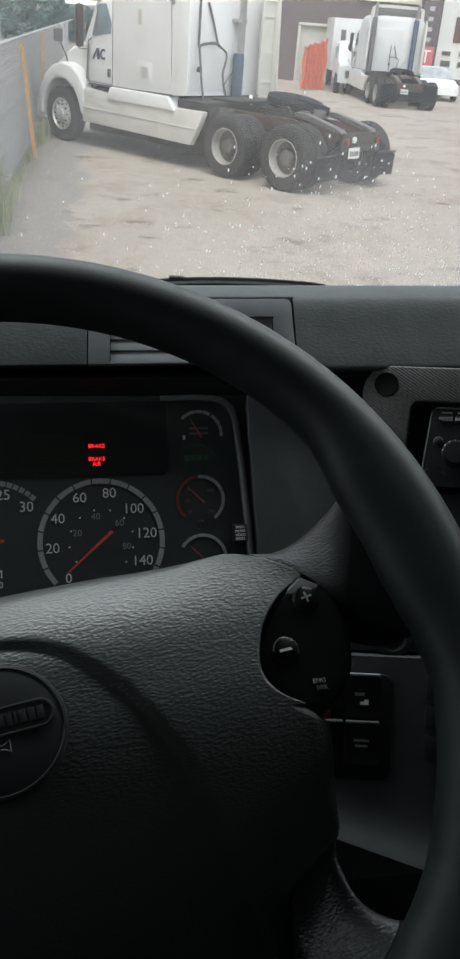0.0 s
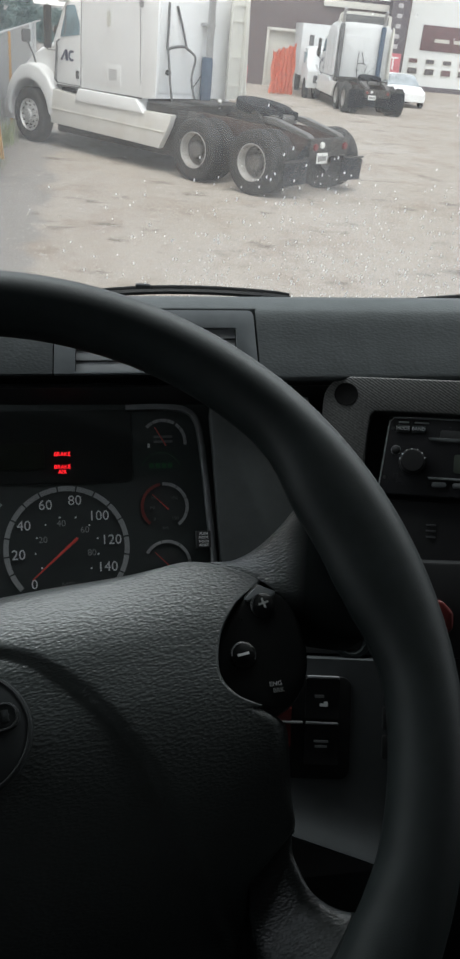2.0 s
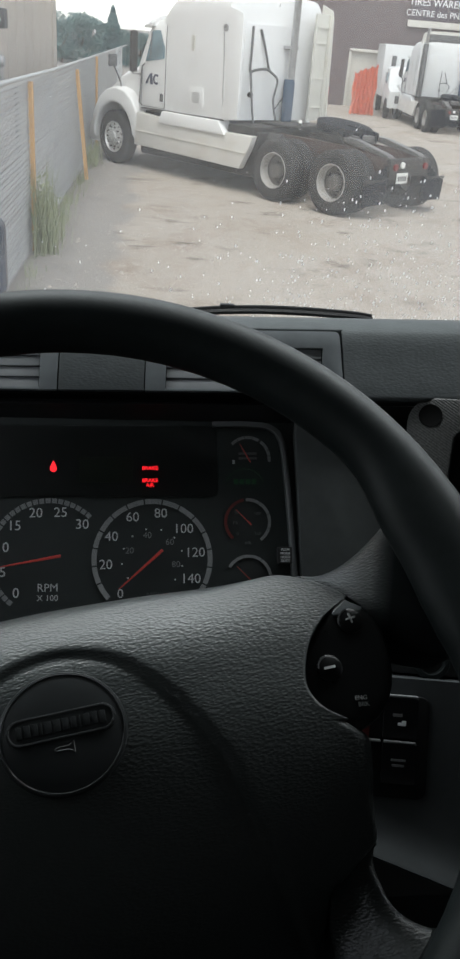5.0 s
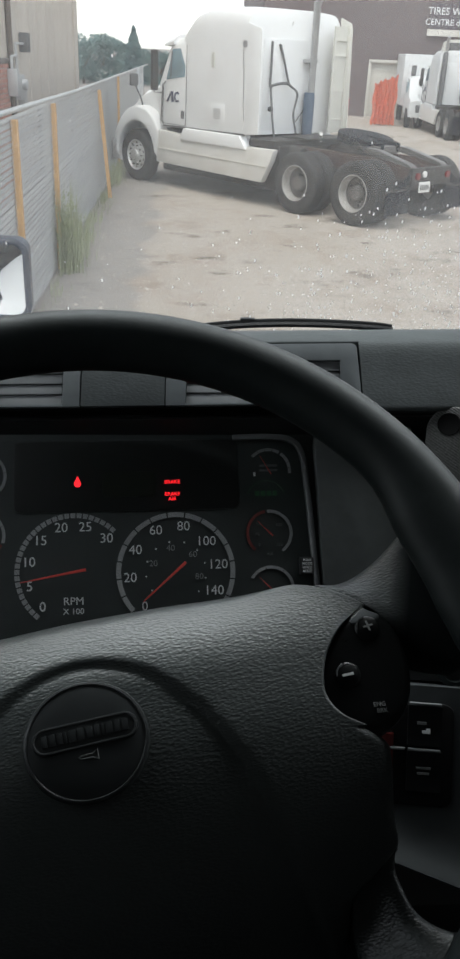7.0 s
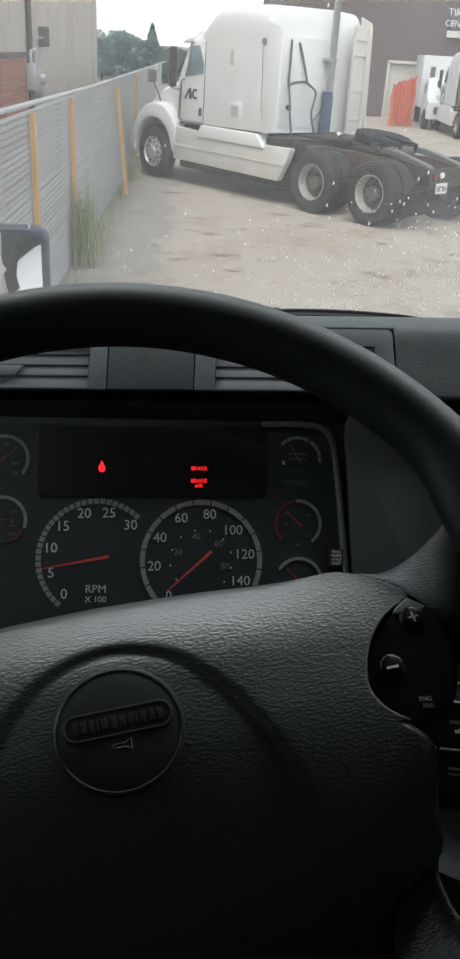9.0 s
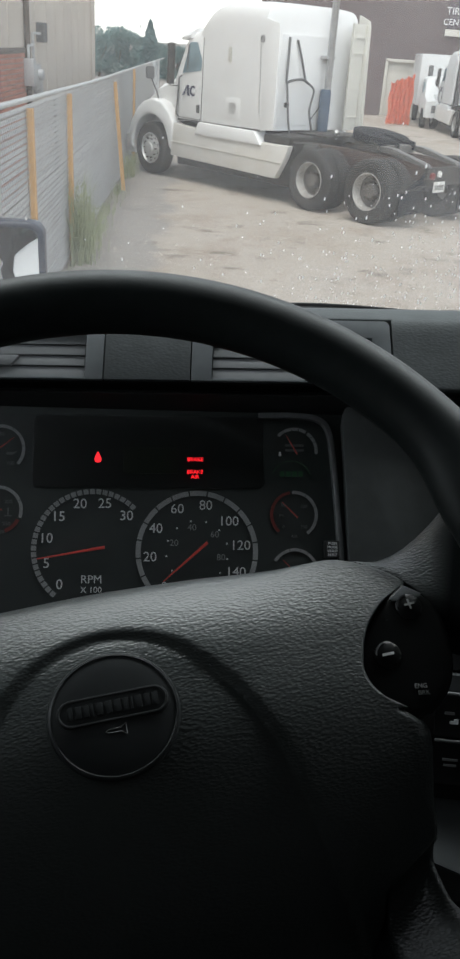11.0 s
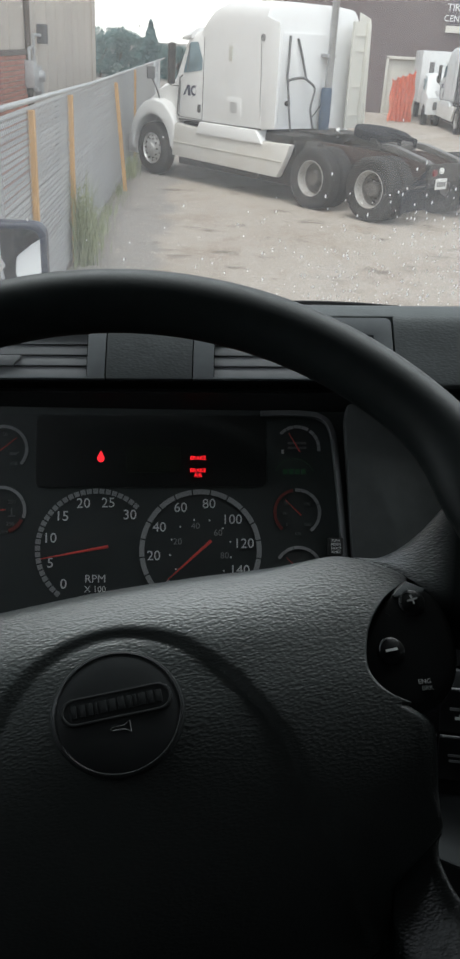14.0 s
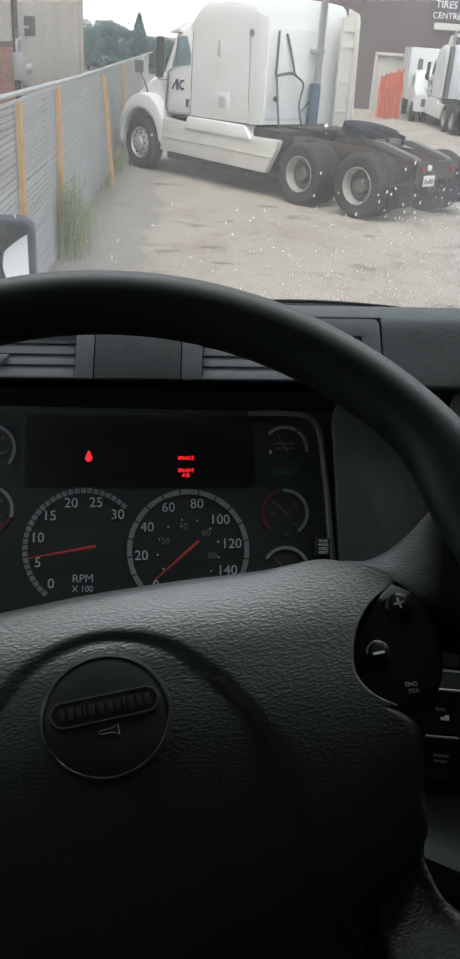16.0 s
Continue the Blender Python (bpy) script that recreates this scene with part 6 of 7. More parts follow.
for y in (4.0, 7.2, 10.4, 13.4, 16.5, 19.6, 22.7, 25.8, 29.0, 32.2, 35.4):
    post = part("post", lathe([(0.032, 0.0), (0.032, FH - 0.02), (0.02, FH - 0.01), (0, FH - 0.005)], 14), M["galv"], fence)
    post.matrix_basis = pose(FX - 0.045, y, 0)
rng = random.Random(4)
for y0, y1 in ((2.0, 7.17), (7.23, 13.37), (13.43, 19.57), (19.63, 25.77), (25.83, 35.4)):
    slat = mesh_of(box(-0.004, 0.004, -(y1 - y0) / 2, (y1 - y0) / 2, -0.0185, 0.0185, 0.0015, 1), "slat", 0)
    slat.materials.append(M["fence_slat"])
    for r in range(35 if y1 < 13.4 else 34):
        s = part("slat", slat, M["fence_slat"], fence)
        s.matrix_basis = pose(FX - 0.02, (y0 + y1) / 2, 0.06 + 0.0545 * r + rng.uniform(-0.003, 0.003), rng.uniform(-0.06, 0.06), rng.uniform(-12, 2), 0)
o_slat = mesh_of(box(-0.032, 0.032, -0.036, 0.036, 0.0, FH - 0.02, 0.005, 1), "orange_post", 0)
o_slat.materials.append(M["orange_slat"])
for y, lean in ((8.37, 0.2), (10.9, 0.3), (16.7, 5.0), (21.5, 0.3)):
    s = part("orange_post", o_slat, M["orange_slat"], fence, "faded orange post")
    s.matrix_basis = pose(FX + 0.026 + 0.033 * (lean if lean > 1 else 0), y, 0.0, 0 if lean > 1 else -lean, -lean if lean > 1 else 0, 0) @ Matrix.Diagonal((1, 1, 0.96 if lean > 1 else 1, 1))
# woven wire: one mesh of thin crossing wires
bm = bmesh.new()
step = 0.075
verts, faces = [], []
def wire(y0, z0, y1, z1, x):
    d = Vector((0, y1 - y0, z1 - z0)).normalized()
    n = Vector((0, -d.z, d.y)) * 0.0022
    i = len(verts)
    for q in ((y0, z0), (y1, z1)):
        verts.append((x, q[0] + n.y, q[1] + n.z))
        verts.append((x + 0.003, q[0], q[1]))
        verts.append((x, q[0] - n.y, q[1] - n.z))
    faces.extend([(i, i + 1, i + 4, i + 3), (i + 1, i + 2, i + 5, i + 4)])
yy = 0.5
while yy < 30:
    wire(yy, 0.03, yy + FH - 0.05, FH - 0.02, FX + 0.006)
    wire(yy + FH - 0.05, 0.03, yy, FH - 0.02, FX + 0.009)
    yy += step
me = bpy.data.meshes.new("wire_mesh")
me.from_pydata(verts, [], faces)
part("wire_mesh", me, M["galv"], fence, "woven chain-link wire")
fence.children[-1]["kind"] = "stuff"

# ---- tan building behind the fence ----
# tan and brick made paler to stand for glare over this corner
M["tan"] = mat("tan_metal_cladding", (0.53, 0.475, 0.41), 0.55, scale=5, var=0.06, stain=0.3, stain_scale=1.0, stain_color=(0.36, 0.31, 0.24), per_object=0.05)
M["brick"] = mat("red_brick", (0.43, 0.19, 0.135), 0.85, scale=20, var=0.2, bump=0.002, bump_scale=60, per_object=0.18)
M["mortar"] = mat("mortar", (0.33, 0.27, 0.23), 0.9, scale=30, var=0.1)
M["brown_trim"] = mat("brown_trim", (0.10, 0.075, 0.055), 0.6)
tb = thing("building", pose(0, 0, 0), "tan metal-clad building with a brick base behind the fence", "building")
WX = -3.0
part("wall", box(-9.0, WX - 0.03, 3.0, 25.95, 0.0, 7.5), M["tan"], tb)
yb = 3.0
while yb < 25.9:
    p_ = prism([(WX - 0.03, yb + 0.01), (WX, yb + 0.03), (WX, yb + 1.15), (WX - 0.03, yb + 1.18)], 2.2 if yb < 16.1 else 0.0, 7.45)
    part("cladding_panel", p_, M["tan"], tb, smooth=0)
    yb += 1.2
for y0, y1 in ((25.9, 26.02),):
    part("corner_trim", box(WX - 0.15, WX + 0.03, y0, y1, 0.0, 7.5, 0.01), M["tan"], tb, "tan corner flashing")
part("ledge", box(WX - 0.05, WX + 0.05, 3.0, 16.2, 2.2, 2.28, 0.01), M["brown_trim"], tb, "dark ledge above the brick")
part("brick_backing", box(WX - 0.05, WX + 0.015, 3.0, 16.2, 0.0, 2.2), M["mortar"], tb, "mortar bed")
brick = mesh_of(box(-0.012, 0.012, -0.095, 0.095, -0.029, 0.029, 0.003, 1), "brick", 0)
brick.materials.append(M["brick"])
n = 0
for r in range(29):
    z = 2.165 - 0.075 * r
    if n >= 299 or z < 1.2:
        break
    for c in range(28):
        if n >= 299:
            break
        yk = 16.05 - 0.21 * c - (0.105 if r % 2 else 0)
        b_ = part("brick", brick, M["brick"], tb)
        b_.matrix_basis = pose(WX + 0.02 + rng.uniform(0, 0.003), yk, z)
        n += 1
# the rest of the brick base, joined
verts, faces = [], []
for r in range(29):
    z = 2.165 - 0.075 * r
    for c in range(68):
        if z >= 1.2 and c < 28:
            continue
        yk = 16.05 - 0.21 * c - (0.105 if r % 2 else 0)
        if yk < 3.1:
            continue
        i = len(verts)
        verts += [(WX + 0.014, yk - 0.095, z - 0.029), (WX + 0.014, yk + 0.095, z - 0.029), (WX + 0.014, yk + 0.095, z + 0.029), (WX + 0.014, yk - 0.095, z + 0.029),
                  (WX + 0.03, yk - 0.095, z - 0.029), (WX + 0.03, yk + 0.095, z - 0.029), (WX + 0.03, yk + 0.095, z + 0.029), (WX + 0.03, yk - 0.095, z + 0.029)]
        faces += [(i + 4, i + 5, i + 6, i + 7), (i, i + 1, i + 5, i + 4), (i + 1, i + 2, i + 6, i + 5), (i + 2, i + 3, i + 7, i + 6), (i + 3, i, i + 4, i + 7)]
me = bpy.data.meshes.new("brick_courses")
me.from_pydata(verts, [], faces)
part("brick_courses", me, M["brick"], tb)
tb.children[-1]["kind"] = "stuff"
part("downpipe", tube([(WX + 0.05, 16.3, 0.2), (WX + 0.05, 16.3, 7.4)], 0.05, 10), M["brown_trim"], tb, "dark downpipe")
part("wall_lamp", box(WX, WX + 0.16, 17.45, 17.75, 2.36, 2.68, 0.02), M["gap"], tb, "dark wall lamp")
part("meter_box", box(WX + 0.035, WX + 0.20, 15.95, 16.22, 1.70, 2.12, 0.02), M["galv"], tb, "grey electric meter box")
part("meter_box", box(WX, WX + 0.16, 16.45, 16.95, 1.62, 2.02, 0.02), M["galv"], tb)
part("meter_dial", moved(lathe([(0.09, 0.0), (0.09, 0.07), (0.07, 0.09), (0.0, 0.09)], 20), pose(WX + 0.16, 16.70, 1.86, 0, 90, 0)), M["galv"], tb, "round glass meter dial")
part("meter_box", box(WX, WX + 0.12, 17.05, 17.35, 1.45, 1.80, 0.02), M["galv"], tb)
part("conduit", tube([(WX + 0.10, 16.08, 2.12), (WX + 0.10, 16.08, 2.30), (WX + 0.07, 16.7, 2.32)], 0.025, 8), M["galv"], tb)
part("conduit", tube([(WX + 0.07, 16.7, 2.05), (WX + 0.07, 16.7, 2.5), (WX + 0.07, 17.5, 2.5)], 0.025, 8), M["galv"], tb)

# ---- brown building with a loading door ----
M["brown"] = mat("brown_painted_block", (0.128, 0.102, 0.102), 0.8, scale=4, var=0.08, bump=0.004, bump_scale=12, stain=0.3, stain_scale=0.6, stain_color=(0.17, 0.12, 0.11))
M["cream"] = mat("cream_panel", (0.58, 0.56, 0.51), 0.7, scale=5, var=0.06, stain=0.3, stain_scale=1.2)
M["orange_net"] = mat("orange_barrier_net", (0.80, 0.26, 0.16), 0.7, scale=10, var=0.25, stain=0.4, stain_scale=3, stain_color=(0.8, 0.35, 0.25))
M["sign_white"] = mat("sign_white", (0.72, 0.72, 0.72), 0.5, scale=5, var=0.04)
M["sign_grey"] = mat("sign_grey", (0.40, 0.38, 0.38), 0.6)
M["sign_red"] = mat("sign_red", (0.47, 0.13, 0.15), 0.5, scale=5, var=0.06)
M["sign_dark"] = mat("sign_charcoal", (0.10, 0.085, 0.095), 0.6, scale=5, var=0.06)
bb = thing("building", pose(0, 0, 0), "brown painted commercial building with a pale loading door", "building")
BY = 44.0
for x0, x1, z0, z1 in ((3.5, 8.55, 0, 7.5), (8.55, 11.9, 2.36, 7.5), (11.9, 15.25, 0, 7.5)):
    part("wall", box(x0, x1, BY, BY + 0.3, z0, z1), M["brown"], bb)
part("side_wall", box(3.5, 3.8, BY + 0.3, 60, 0, 7.5), M["brown"], bb)
part("roof", box(3.3, 15.45, BY - 0.15, 60, 7.5, 7.75), M["brown_trim"], bb)
part("door_frame", box(8.50, 8.62, BY - 0.03, BY + 0.33, 0, 2.40, 0.01), M["cream"], bb, "cream door frame")
part("door_frame", box(8.50, 11.9, BY - 0.03, BY + 0.33, 2.32, 2.44, 0.01), M["cream"], bb)
part("loading_door", box(8.62, 11.9, BY + 0.16, BY + 0.22, 0, 2.36, 0.005), M["cream"], bb, "pale closed loading door")
for k in range(4):
    part("door_rib", box(8.62, 11.9, BY + 0.145, BY + 0.161, 0.45 + 0.5 * k, 0.49 + 0.5 * k, 0.004), M["cream"], bb)
part("wall_stain", box(7.55, 7.75, BY - 0.06, BY, 0.0, 0.75, 0.02), M["sign_red"], bb, "red post by the wall")

net = thing("barrier_net", pose(0, 0, 0), "orange plastic barrier net draped upright before the loading door", "barrier")
rings = []
for i in range(25):
    x = 7.72 + 0.96 * i / 24
    rings.append([(x + 0.03 * math.sin(j * 0.9 + i * 0.4), 38.3 + 0.06 * math.sin(i * 1.5 + j * 0.1), 1.66 + 0.34 * i / 24 - 0.14 * abs(math.sin(i * 0.55)) - (1.64 + 0.34 * i / 24 - 0.14 * abs(math.sin(i * 0.55)) - 0.06 * (i % 3 == 0)) * j / 12) for j in range(13)])
sheet = loft(rings, closed=False)
bmesh.ops.solidify(sheet, geom=sheet.faces[:], thickness=0.012)
part("sheet", sheet, M["orange_net"], net)

sign = thing("shop_sign", pose(11.38, BY - 0.12, 4.32, 90, 0, 0) @ Matrix.Scale(0.82, 4), "dark shop sign with pale block lettering", "sign")
part("board", box(-0.35, 3.6, -0.62, 0.62, -0.06, 0.06, 0.01), M["sign_dark"], sign)
part("lower_board", box(-0.45, 3.6, -0.98, -0.64, -0.06, 0.04, 0.01), M["cream"], sign)
letters("lettering", "TIRES WAREHOUSE", 0.50, (1.65, 0.24, 0.062), M["sign_white"], sign)
letters("lettering", "CENTRE des PNEUS", 0.44, (1.25, -0.30, 0.062), M["sign_white"], sign)
part("lettering", box(2.75, 3.5, -0.44, -0.16, 0.058, 0.07), M["sign_white"], sign, "plain bar for a shop name")

col = thing("pylon_sign", pose(14.55, BY - 0.35, 0), "tall charcoal and red sign column", "sign")
part("column", box(-0.42, 0.42, -0.25, 0.25, 0, 6.5, 0.02), M["sign_dark"], col)
part("red_panel", box(-0.36, 0.36, -0.27, -0.24, 0.75, 1.85, 0.01), M["sign_red"], col, "red panel")
letters("lettering", "T", 0.8, (0.0, -0.275, 1.40), M["sign_white"], col).matrix_basis = pose(0, -0.275, 1.40, 90, 0, 0)
for k in range(5):
    part("sign_bar", box(-0.14, 0.10, -0.265, -0.25, 2.05 + 0.42 * k, 2.23 + 0.42 * k, 0.005), M["sign_grey"], col)

# ---- white building ----
M["white_wall"] = mat("white_painted_wall", (0.70, 0.71, 0.70), 0.7, scale=3, var=0.04, stain=0.2, stain_scale=0.7, stain_color=(0.58, 0.58, 0.56))
M["poster"] = mat("dull_red_poster", (0.13, 0.07, 0.075), 0.5, scale=3, var=0.3)
M["dark_pane"] = mat("dark_window_pane", (0.09, 0.08, 0.085), 0.15, scale=2, var=0.3)
wb = thing("building", pose(0, 0, 0), "white office building with small dark windows and a poster", "building")
VY = 50.0
part("wall", box(17.2, 40, VY, VY + 8, 0.0, 6.0), M["white_wall"], wb)
part("plinth", box(17.15, 40, VY - 0.06, VY, 0.0, 0.25, 0.01), M["sign_dark"], wb, "dark plinth")
part("corner_board", box(16.9, 17.2, VY - 0.05, VY + 0.3, 0, 6.0), M["cream"], wb)
part("roof", box(17.0, 40, VY - 0.2, VY + 8, 6.0, 6.2), M["cream"], wb)
part("poster", box(18.15, 22.6, VY - 0.05, VY, 2.02, 3.25, 0.01), M["poster"], wb, "dark red poster panel")
for k in range(3):
    part("poster_bar", box(18.9 + 1.1 * k, 19.75 + 1.1 * k, VY - 0.06, VY - 0.05, 2.45, 2.62), M["cream"], wb)
for row_z0, row_z1, w in ((1.36, 1.62, 0.52), (0.82, 1.16, 0.58)):
    for k in range(6):
        x0 = 17.62 + 0.98 * k
        wnd = part("window", box(x0, x0 + w, VY - 0.05, VY, row_z0, row_z1, 0.008), M["cream"], wb, "small window")
        part("pane", box(x0 + 0.03, x0 + w - 0.03, VY - 0.055, VY - 0.045, row_z0 + 0.03, row_z1 - 0.03), M["dark_pane"] if (k + (w > 0.55)) % 3 else M["poster"], wnd)

# ---- white box truck by the doorway ----
bt = thing("box_truck", frame_at((10.14, 39.0, 0), (-0.15, -0.989, 0), (0.989, -0.15, 0)), "white box truck facing the yard beside the doorway", "truck")
part("cargo_box", box(-4.4, -0.2, -1.08, 1.08, 0.75, 2.72, 0.04), M["dimmed_white"], bt, "white cargo box")
part("cab", shell([(-0.15, [(0.92, 0.55), (0.94, 1.1), (0.86, 1.82), (0.7, 1.9), (0.3, 1.92)]), (0.75, [(0.92, 0.5), (0.94, 1.1), (0.84, 1.78), (0.7, 1.86), (0.3, 1.88)]), (1.25, [(0.9, 0.45), (0.92, 1.05), (0.86, 1.18), (0.7, 1.2), (0.3, 1.22)]), (1.9, [(0.85, 0.42), (0.86, 0.9), (0.8, 1.0), (0.6, 1.03), (0.3, 1.05)])]), M["dimmed_white"], bt, "white crew cab")
part("windscreen", prism([(-0.70, 0), (0.70, 0), (0.62, 0.5), (-0.62, 0.5)], 0.0, 0.012, 0.003), M["truck_glass"], bt).matrix_basis = frame_at((1.22, 0, 1.21), (0, 1, 0), (-0.5, 0, 0.64))
for sy in (1, -1):
    for x0 in (-0.05, 0.42):
        part("side_window", box(x0, x0 + 0.36, sy * 0.90 - 0.02, sy * 0.90 + 0.02, 1.22, 1.68, 0.01), M["truck_glass"], bt)
    for x in (1.35, -3.2):
        part("wheel", moved(lathe([(0.2, -0.1), (0.36, -0.1), (0.38, -0.07), (0.38, 0.07), (0.36, 0.1), (0.2, 0.1), (0.18, 0.05), (0, 0.05)], 28), pose(x, sy * 0.84, 0.38, -90 * sy, 0, 0)), M["tyre"], bt)
part("grille", box(1.88, 1.93, -0.6, 0.6, 0.6, 0.88, 0.01), M["gap"], bt)
part("box_vent", box(-0.22, -0.17, -0.75, -0.55, 1.75, 2.3, 0.01), M["gap"], bt)

# ---- white car ----
# pale base colour paints the bright sky reflection on the car's glass
M["car_glass"] = mat("painted_sky_glass", (0.36, 0.40, 0.42), 0.12, scale=3, var=0.3, spec=0.8)
car = thing("car", frame_at((13.42, 38.7, 0), (-0.10, -0.995, 0), (0.995, -0.10, 0)) @ Matrix.Diagonal((0.90, 0.90, 0.84, 1)), "white sedan parked by the white building", "car")
part("body", shell([(-2.1, [(0.78, 0.35), (0.84, 0.6), (0.80, 0.85), (0.5, 0.9)]), (-1.4, [(0.86, 0.25), (0.90, 0.6), (0.86, 0.92), (0.5, 0.97)]), (0.9, [(0.86, 0.25), (0.90, 0.6), (0.86, 0.90), (0.5, 0.95)]), (1.8, [(0.84, 0.25), (0.88, 0.5), (0.82, 0.72), (0.5, 0.78)]), (2.15, [(0.7, 0.3), (0.76, 0.45), (0.7, 0.6), (0.4, 0.64)])]), M["white"], car, "white car body")
part("cabin", shell([(-1.6, [(0.78, 0.9), (0.74, 0.95), (0.5, 0.97)]), (-0.9, [(0.80, 0.9), (0.64, 1.32), (0.4, 1.38)]), (0.1, [(0.80, 0.9), (0.64, 1.36), (0.4, 1.42)]), (0.95, [(0.80, 0.88), (0.76, 0.92), (0.5, 0.95)])]), M["car_glass"], car, "glasshouse painted pale for its sky reflection")
part("roof", shell([(-0.9, [(0.64, 1.325), (0.6, 1.37), (0.3, 1.405)]), (0.12, [(0.64, 1.365), (0.6, 1.41), (0.3, 1.445)])]), M["white"], car)
for sy in (1, -1):
    for x in (1.35, -1.3):
        part("wheel", moved(lathe([(0.16, -0.09), (0.30, -0.09), (0.32, -0.06), (0.32, 0.06), (0.30, 0.09), (0.2, 0.09), (0.17, 0.06), (0, 0.07)], 28), pose(x, sy * 0.80, 0.32, -90 * sy, 0, 0)), M["tyre"], car)
    part("headlight", box(2.0, 2.1, sy * 0.62 - 0.14, sy * 0.62 + 0.14, 0.55, 0.68, 0.03), M["plate_white"], car)

# ---- weeds along the fence ----
M["weed"] = mat("dry_green_weed", (0.31, 0.345, 0.215), 0.7, scale=8, var=0.3, stain=0.5, stain_scale=6, stain_color=(0.30, 0.29, 0.18))
verts, faces = [], []


def blade(x, y, h, w, bend, a):
    dx, dy = math.cos(a), math.sin(a)
    px, py = -dy * w, dx * w
    i = len(verts)
    for k in range(4):
        t_ = k / 3
        ww = (1 - t_) ** 0.6
        cx, cy, cz = x + dx * bend * t_ * t_, y + dy * bend * t_ * t_, h * t_ * (1 - 0.15 * t_)
        verts.append((cx + px * ww, cy + py * ww, cz))
        verts.append((cx - px * ww, cy - py * ww, cz))
    faces.extend([(i, i + 1, i + 3, i + 2), (i + 2, i + 3, i + 5, i + 4), (i + 4, i + 5, i + 7, i + 6)])


for cy_, n_, hmax, sp in ((10.85, 230, 1.42, 0.16), (11.4, 160, 0.75, 0.3), (12.6, 110, 0.45, 0.3), (14.2, 60, 0.30, 0.3), (16.2, 60, 0.3, 0.4), (18.6, 130, 0.6, 0.35), (20.5, 80, 0.4, 0.6), (9.6, 30, 0.2, 0.3), (8.6, 25, 0.15, 0.4)):
    for _ in range(n_):
        x = FX + 0.05 + abs(rng.gauss(0.0, 0.12))
        yk = rng.gauss(cy_, sp)
        blade(x, yk, hmax * rng.uniform(0.35, 1.0), rng.uniform(0.003, 0.008), rng.uniform(0.03, 0.28) * hmax, rng.uniform(0, 6.28))
        if hmax > 0.5 and rng.random() < 0.15:
            for _k in range(4):
                z_ = hmax * rng.uniform(0.15, 0.65)
                i = len(verts)
                a = rng.uniform(0, 6.28)
                l_ = rng.uniform(0.015, 0.035)
                verts += [(x, yk, z_), (x + l_ * math.cos(a) - 0.005 * math.sin(a), yk + l_ * math.sin(a), z_ + 0.02), (x + 1.6 * l_ * math.cos(a), yk + 1.6 * l_ * math.sin(a), z_ + 0.01), (x + l_ * math.cos(a) + 0.005 * math.sin(a), yk + l_ * math.sin(a) - 0.01, z_ - 0.01)]
                faces.append((i, i + 1, i + 2, i + 3))
me = bpy.data.meshes.new("weeds")
me.from_pydata(verts, [], faces)
me.materials.append(M["weed"])
tagged(new("weeds", me), "tall green weeds growing along the fence foot", "weeds", kind="stuff")

# ---- loose stones on the yard ----
M["stone"] = mat("pale_stone", (0.40, 0.37, 0.33), 0.9, scale=30, var=0.2)
verts, faces = [], []
for _ in range(5200):
    d = 5.5 + 22 * rng.random() ** 1.6
    x, yk, r = rng.uniform(-1.5, 0.42 * d), d, rng.uniform(0.006, 0.022) * (1 + (rng.random() < 0.03))
    i = len(verts)
    for a in range(5):
        verts.append((x + r * math.cos(a * 1.257) * rng.uniform(0.7, 1.2), yk + r * math.sin(a * 1.257) * rng.uniform(0.7, 1.2), 0.0))
    verts.append((x, yk, r * 0.7))
    faces.extend([(i + a, i + (a + 1) % 5, i + 5) for a in range(5)])
me = bpy.data.meshes.new("loose_stones")
me.from_pydata(verts, [], faces)
me.materials.append(M["stone"])
tagged(new("loose_stones", me), "small loose stones scattered over the yard", "stones", kind="stuff")

# ---- trees far behind ----
M["bark"] = mat("bark", (0.10, 0.08, 0.06), 0.9, scale=10, var=0.2)
# greens paled and blued to paint in the haze
M["leaf"] = mat("tree_leaves", (0.120, 0.190, 0.180), 0.7, scale=0.6, var=0.35)
M["conifer"] = mat("conifer_needles", (0.095, 0.160, 0.158), 0.7, scale=0.8, var=0.35)


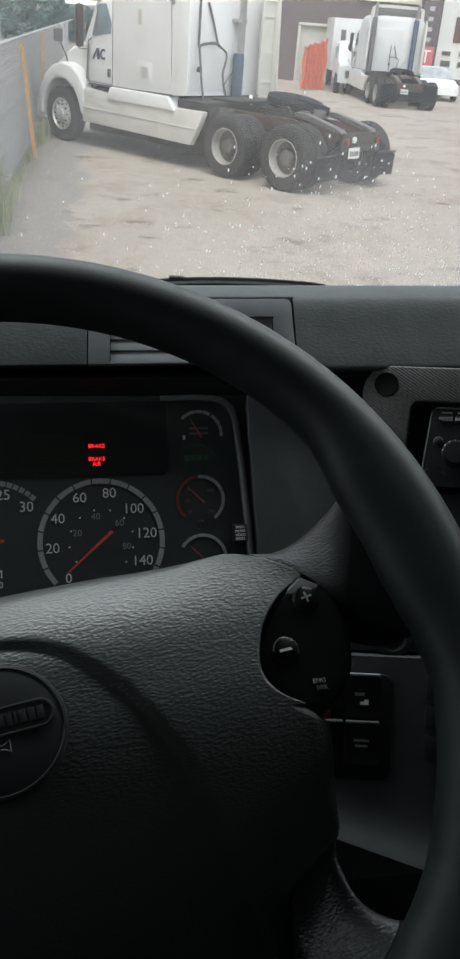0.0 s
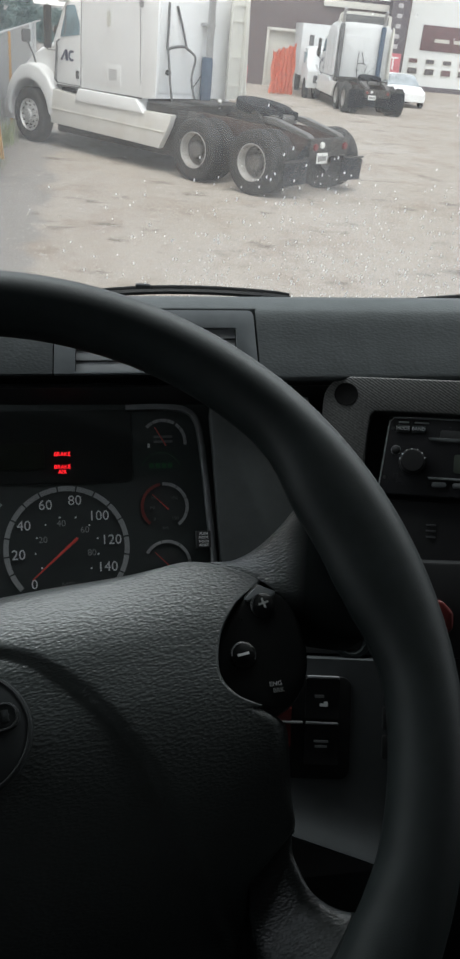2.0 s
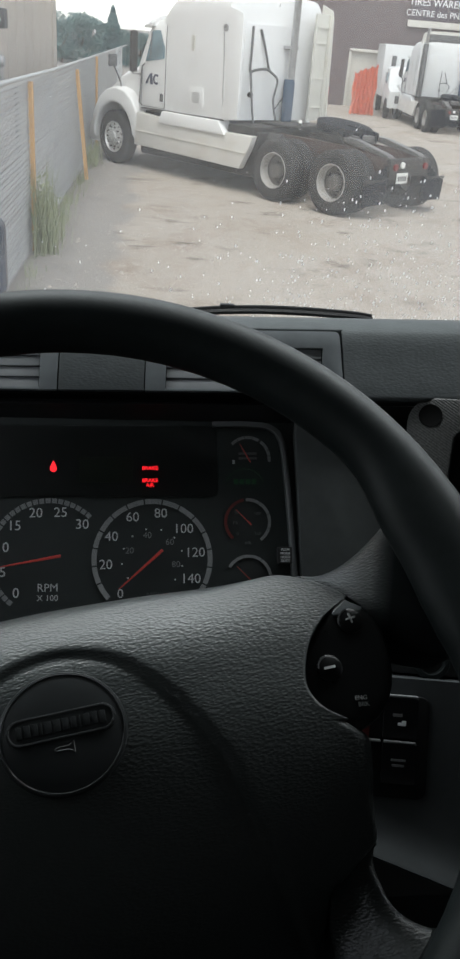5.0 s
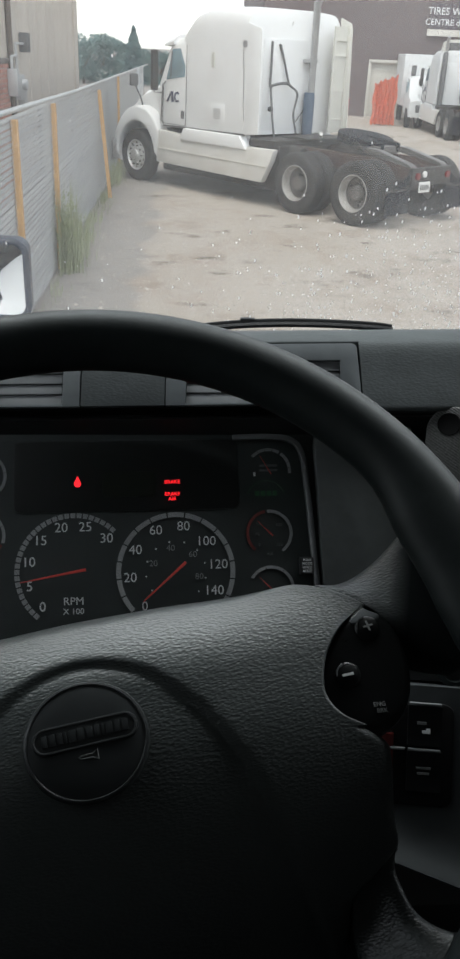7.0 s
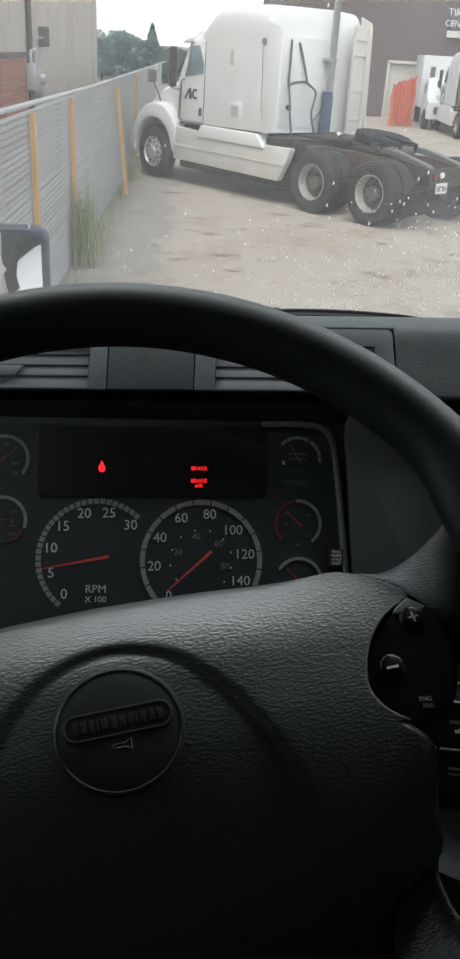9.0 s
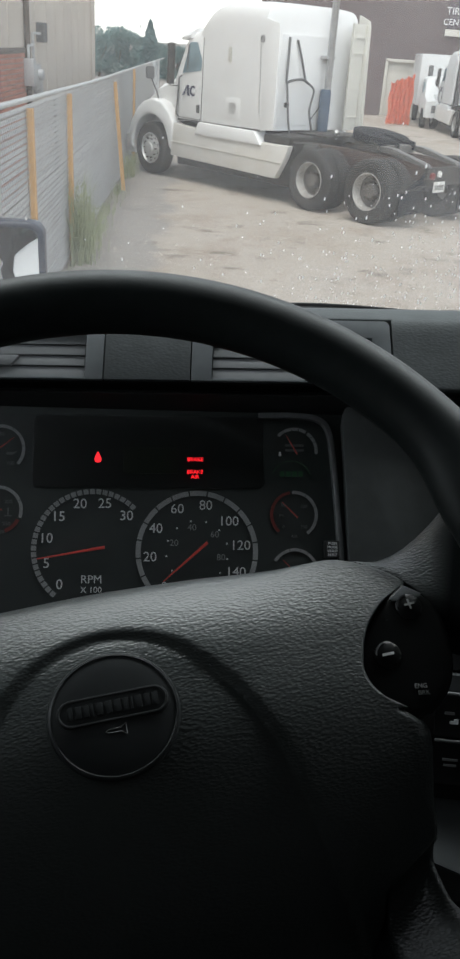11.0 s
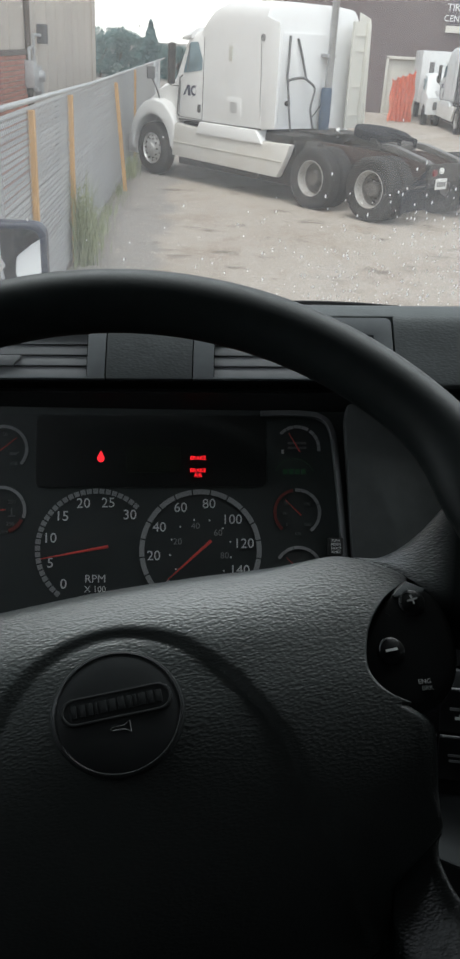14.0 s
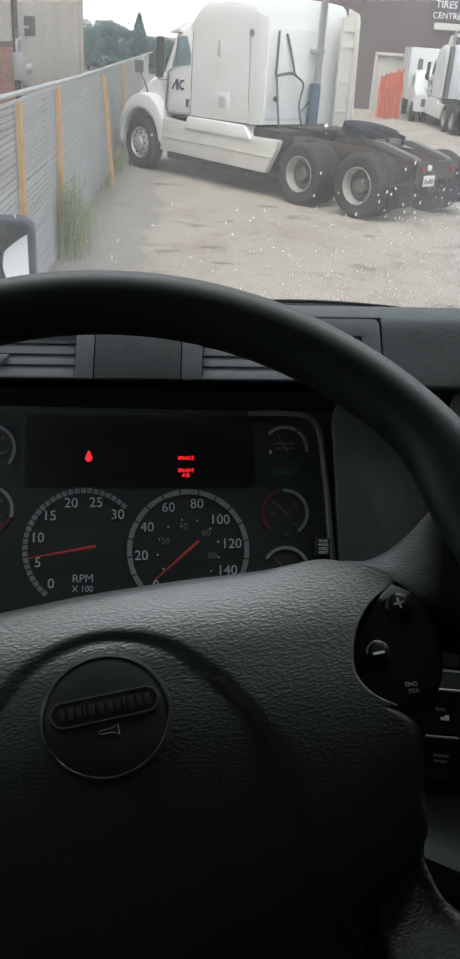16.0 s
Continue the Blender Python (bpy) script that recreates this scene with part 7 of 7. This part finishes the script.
def tree(x, y, h, w, seed, conifer=False):
    r_ = random.Random(seed)
    t = thing("tree", pose(x, y, 0), "dark pointed conifer beyond the yard" if conifer else "broad leafy tree beyond the yard", "tree", group="trees on the skyline")
    part("trunk", tube([(0, 0, 0), (0.1, 0, h * 0.4), (0, 0.1, h * 0.8)], [0.03 * h, 0.02 * h, 0.006 * h], 8), M["bark"], t)
    if not conifer:
        limbs = bmesh.new()
        for k in range(6):
            a = k * 1.05 + r_.random()
            tube([(0, 0, h * 0.3), (0.3 * w * math.cos(a), 0.3 * w * math.sin(a), h * (0.5 + 0.25 * r_.random()))], [0.012 * h, 0.004 * h], 6, bm=limbs)
        part("limbs", limbs, M["bark"], t)
    vs, fs = [], []
    lumps = [(r_.gauss(0, 0.26) * w, r_.gauss(0, 0.26) * w, h * r_.uniform(0.10, 0.84), r_.uniform(0.13, 0.22) * w) for _ in range(30)]
    for _ in range(4200):
        if conifer:
            z = h * (1 - r_.random() ** 0.55) * 0.95 + 0.04 * h
            rad = 0.5 * w * (1 - z / h) ** 0.9 * (0.85 + 0.15 * abs(math.sin(z * 7 / h * 3.1))) + 0.02
            a = r_.uniform(0, 6.283)
            q = rad * r_.uniform(0.5, 1.0)
            c_ = Vector((q * math.cos(a), q * math.sin(a), z))
            s_ = 0.02 * h
        else:
            lx, ly, lz, lr = lumps[r_.randrange(len(lumps))]
            d = Vector((r_.gauss(0, 1), r_.gauss(0, 1), r_.gauss(0, 0.8))).normalized() * lr * r_.uniform(0.6, 1.05)
            c_ = Vector((lx, ly, lz)) + d
            s_ = 0.022 * h
        u_ = Vector((r_.gauss(0, 1), r_.gauss(0, 1), r_.gauss(0, 1))).normalized() * s_ * r_.uniform(0.6, 1.4)
        v_ = u_.orthogonal().normalized() * s_ * r_.uniform(0.6, 1.2)
        i = len(vs)
        vs += [tuple(c_ - u_), tuple(c_ + v_), tuple(c_ + u_), tuple(c_ - v_)]
        fs.append((i, i + 1, i + 2, i + 3))
    me_ = bpy.data.meshes.new("crown")
    me_.from_pydata(vs, [], fs)
    part("crown", me_, M["conifer"] if conifer else M["leaf"], t)
    return t


D_ = 68.0
# x, top height, width and kind at 60 m, moved along the sight lines to fit the camera's view
for i, (x60, z60, w60, con) in enumerate(((-6.4, 2.55, 2.4, False), (-5.5, 3.05, 2.2, False), (-4.5, 2.85, 2.0, False), (-3.25, 3.42, 2.1, True), (-2.6, 2.35, 1.5, False), (-7.6, 2.5, 2.4, False), (-1.6, 2.2, 1.8, False), (-9.2, 2.7, 2.6, False), (-3.7, 2.4, 1.6, False), (0.2, 2.3, 2.2, False))):
    k_ = D_ / 60.0
    tree(x60 * k_ + 0.0, D_ + 4 * (i % 3), 2.53 + (z60 - 2.53) * k_ + 0.35, w60 * k_, 20 + i, con)
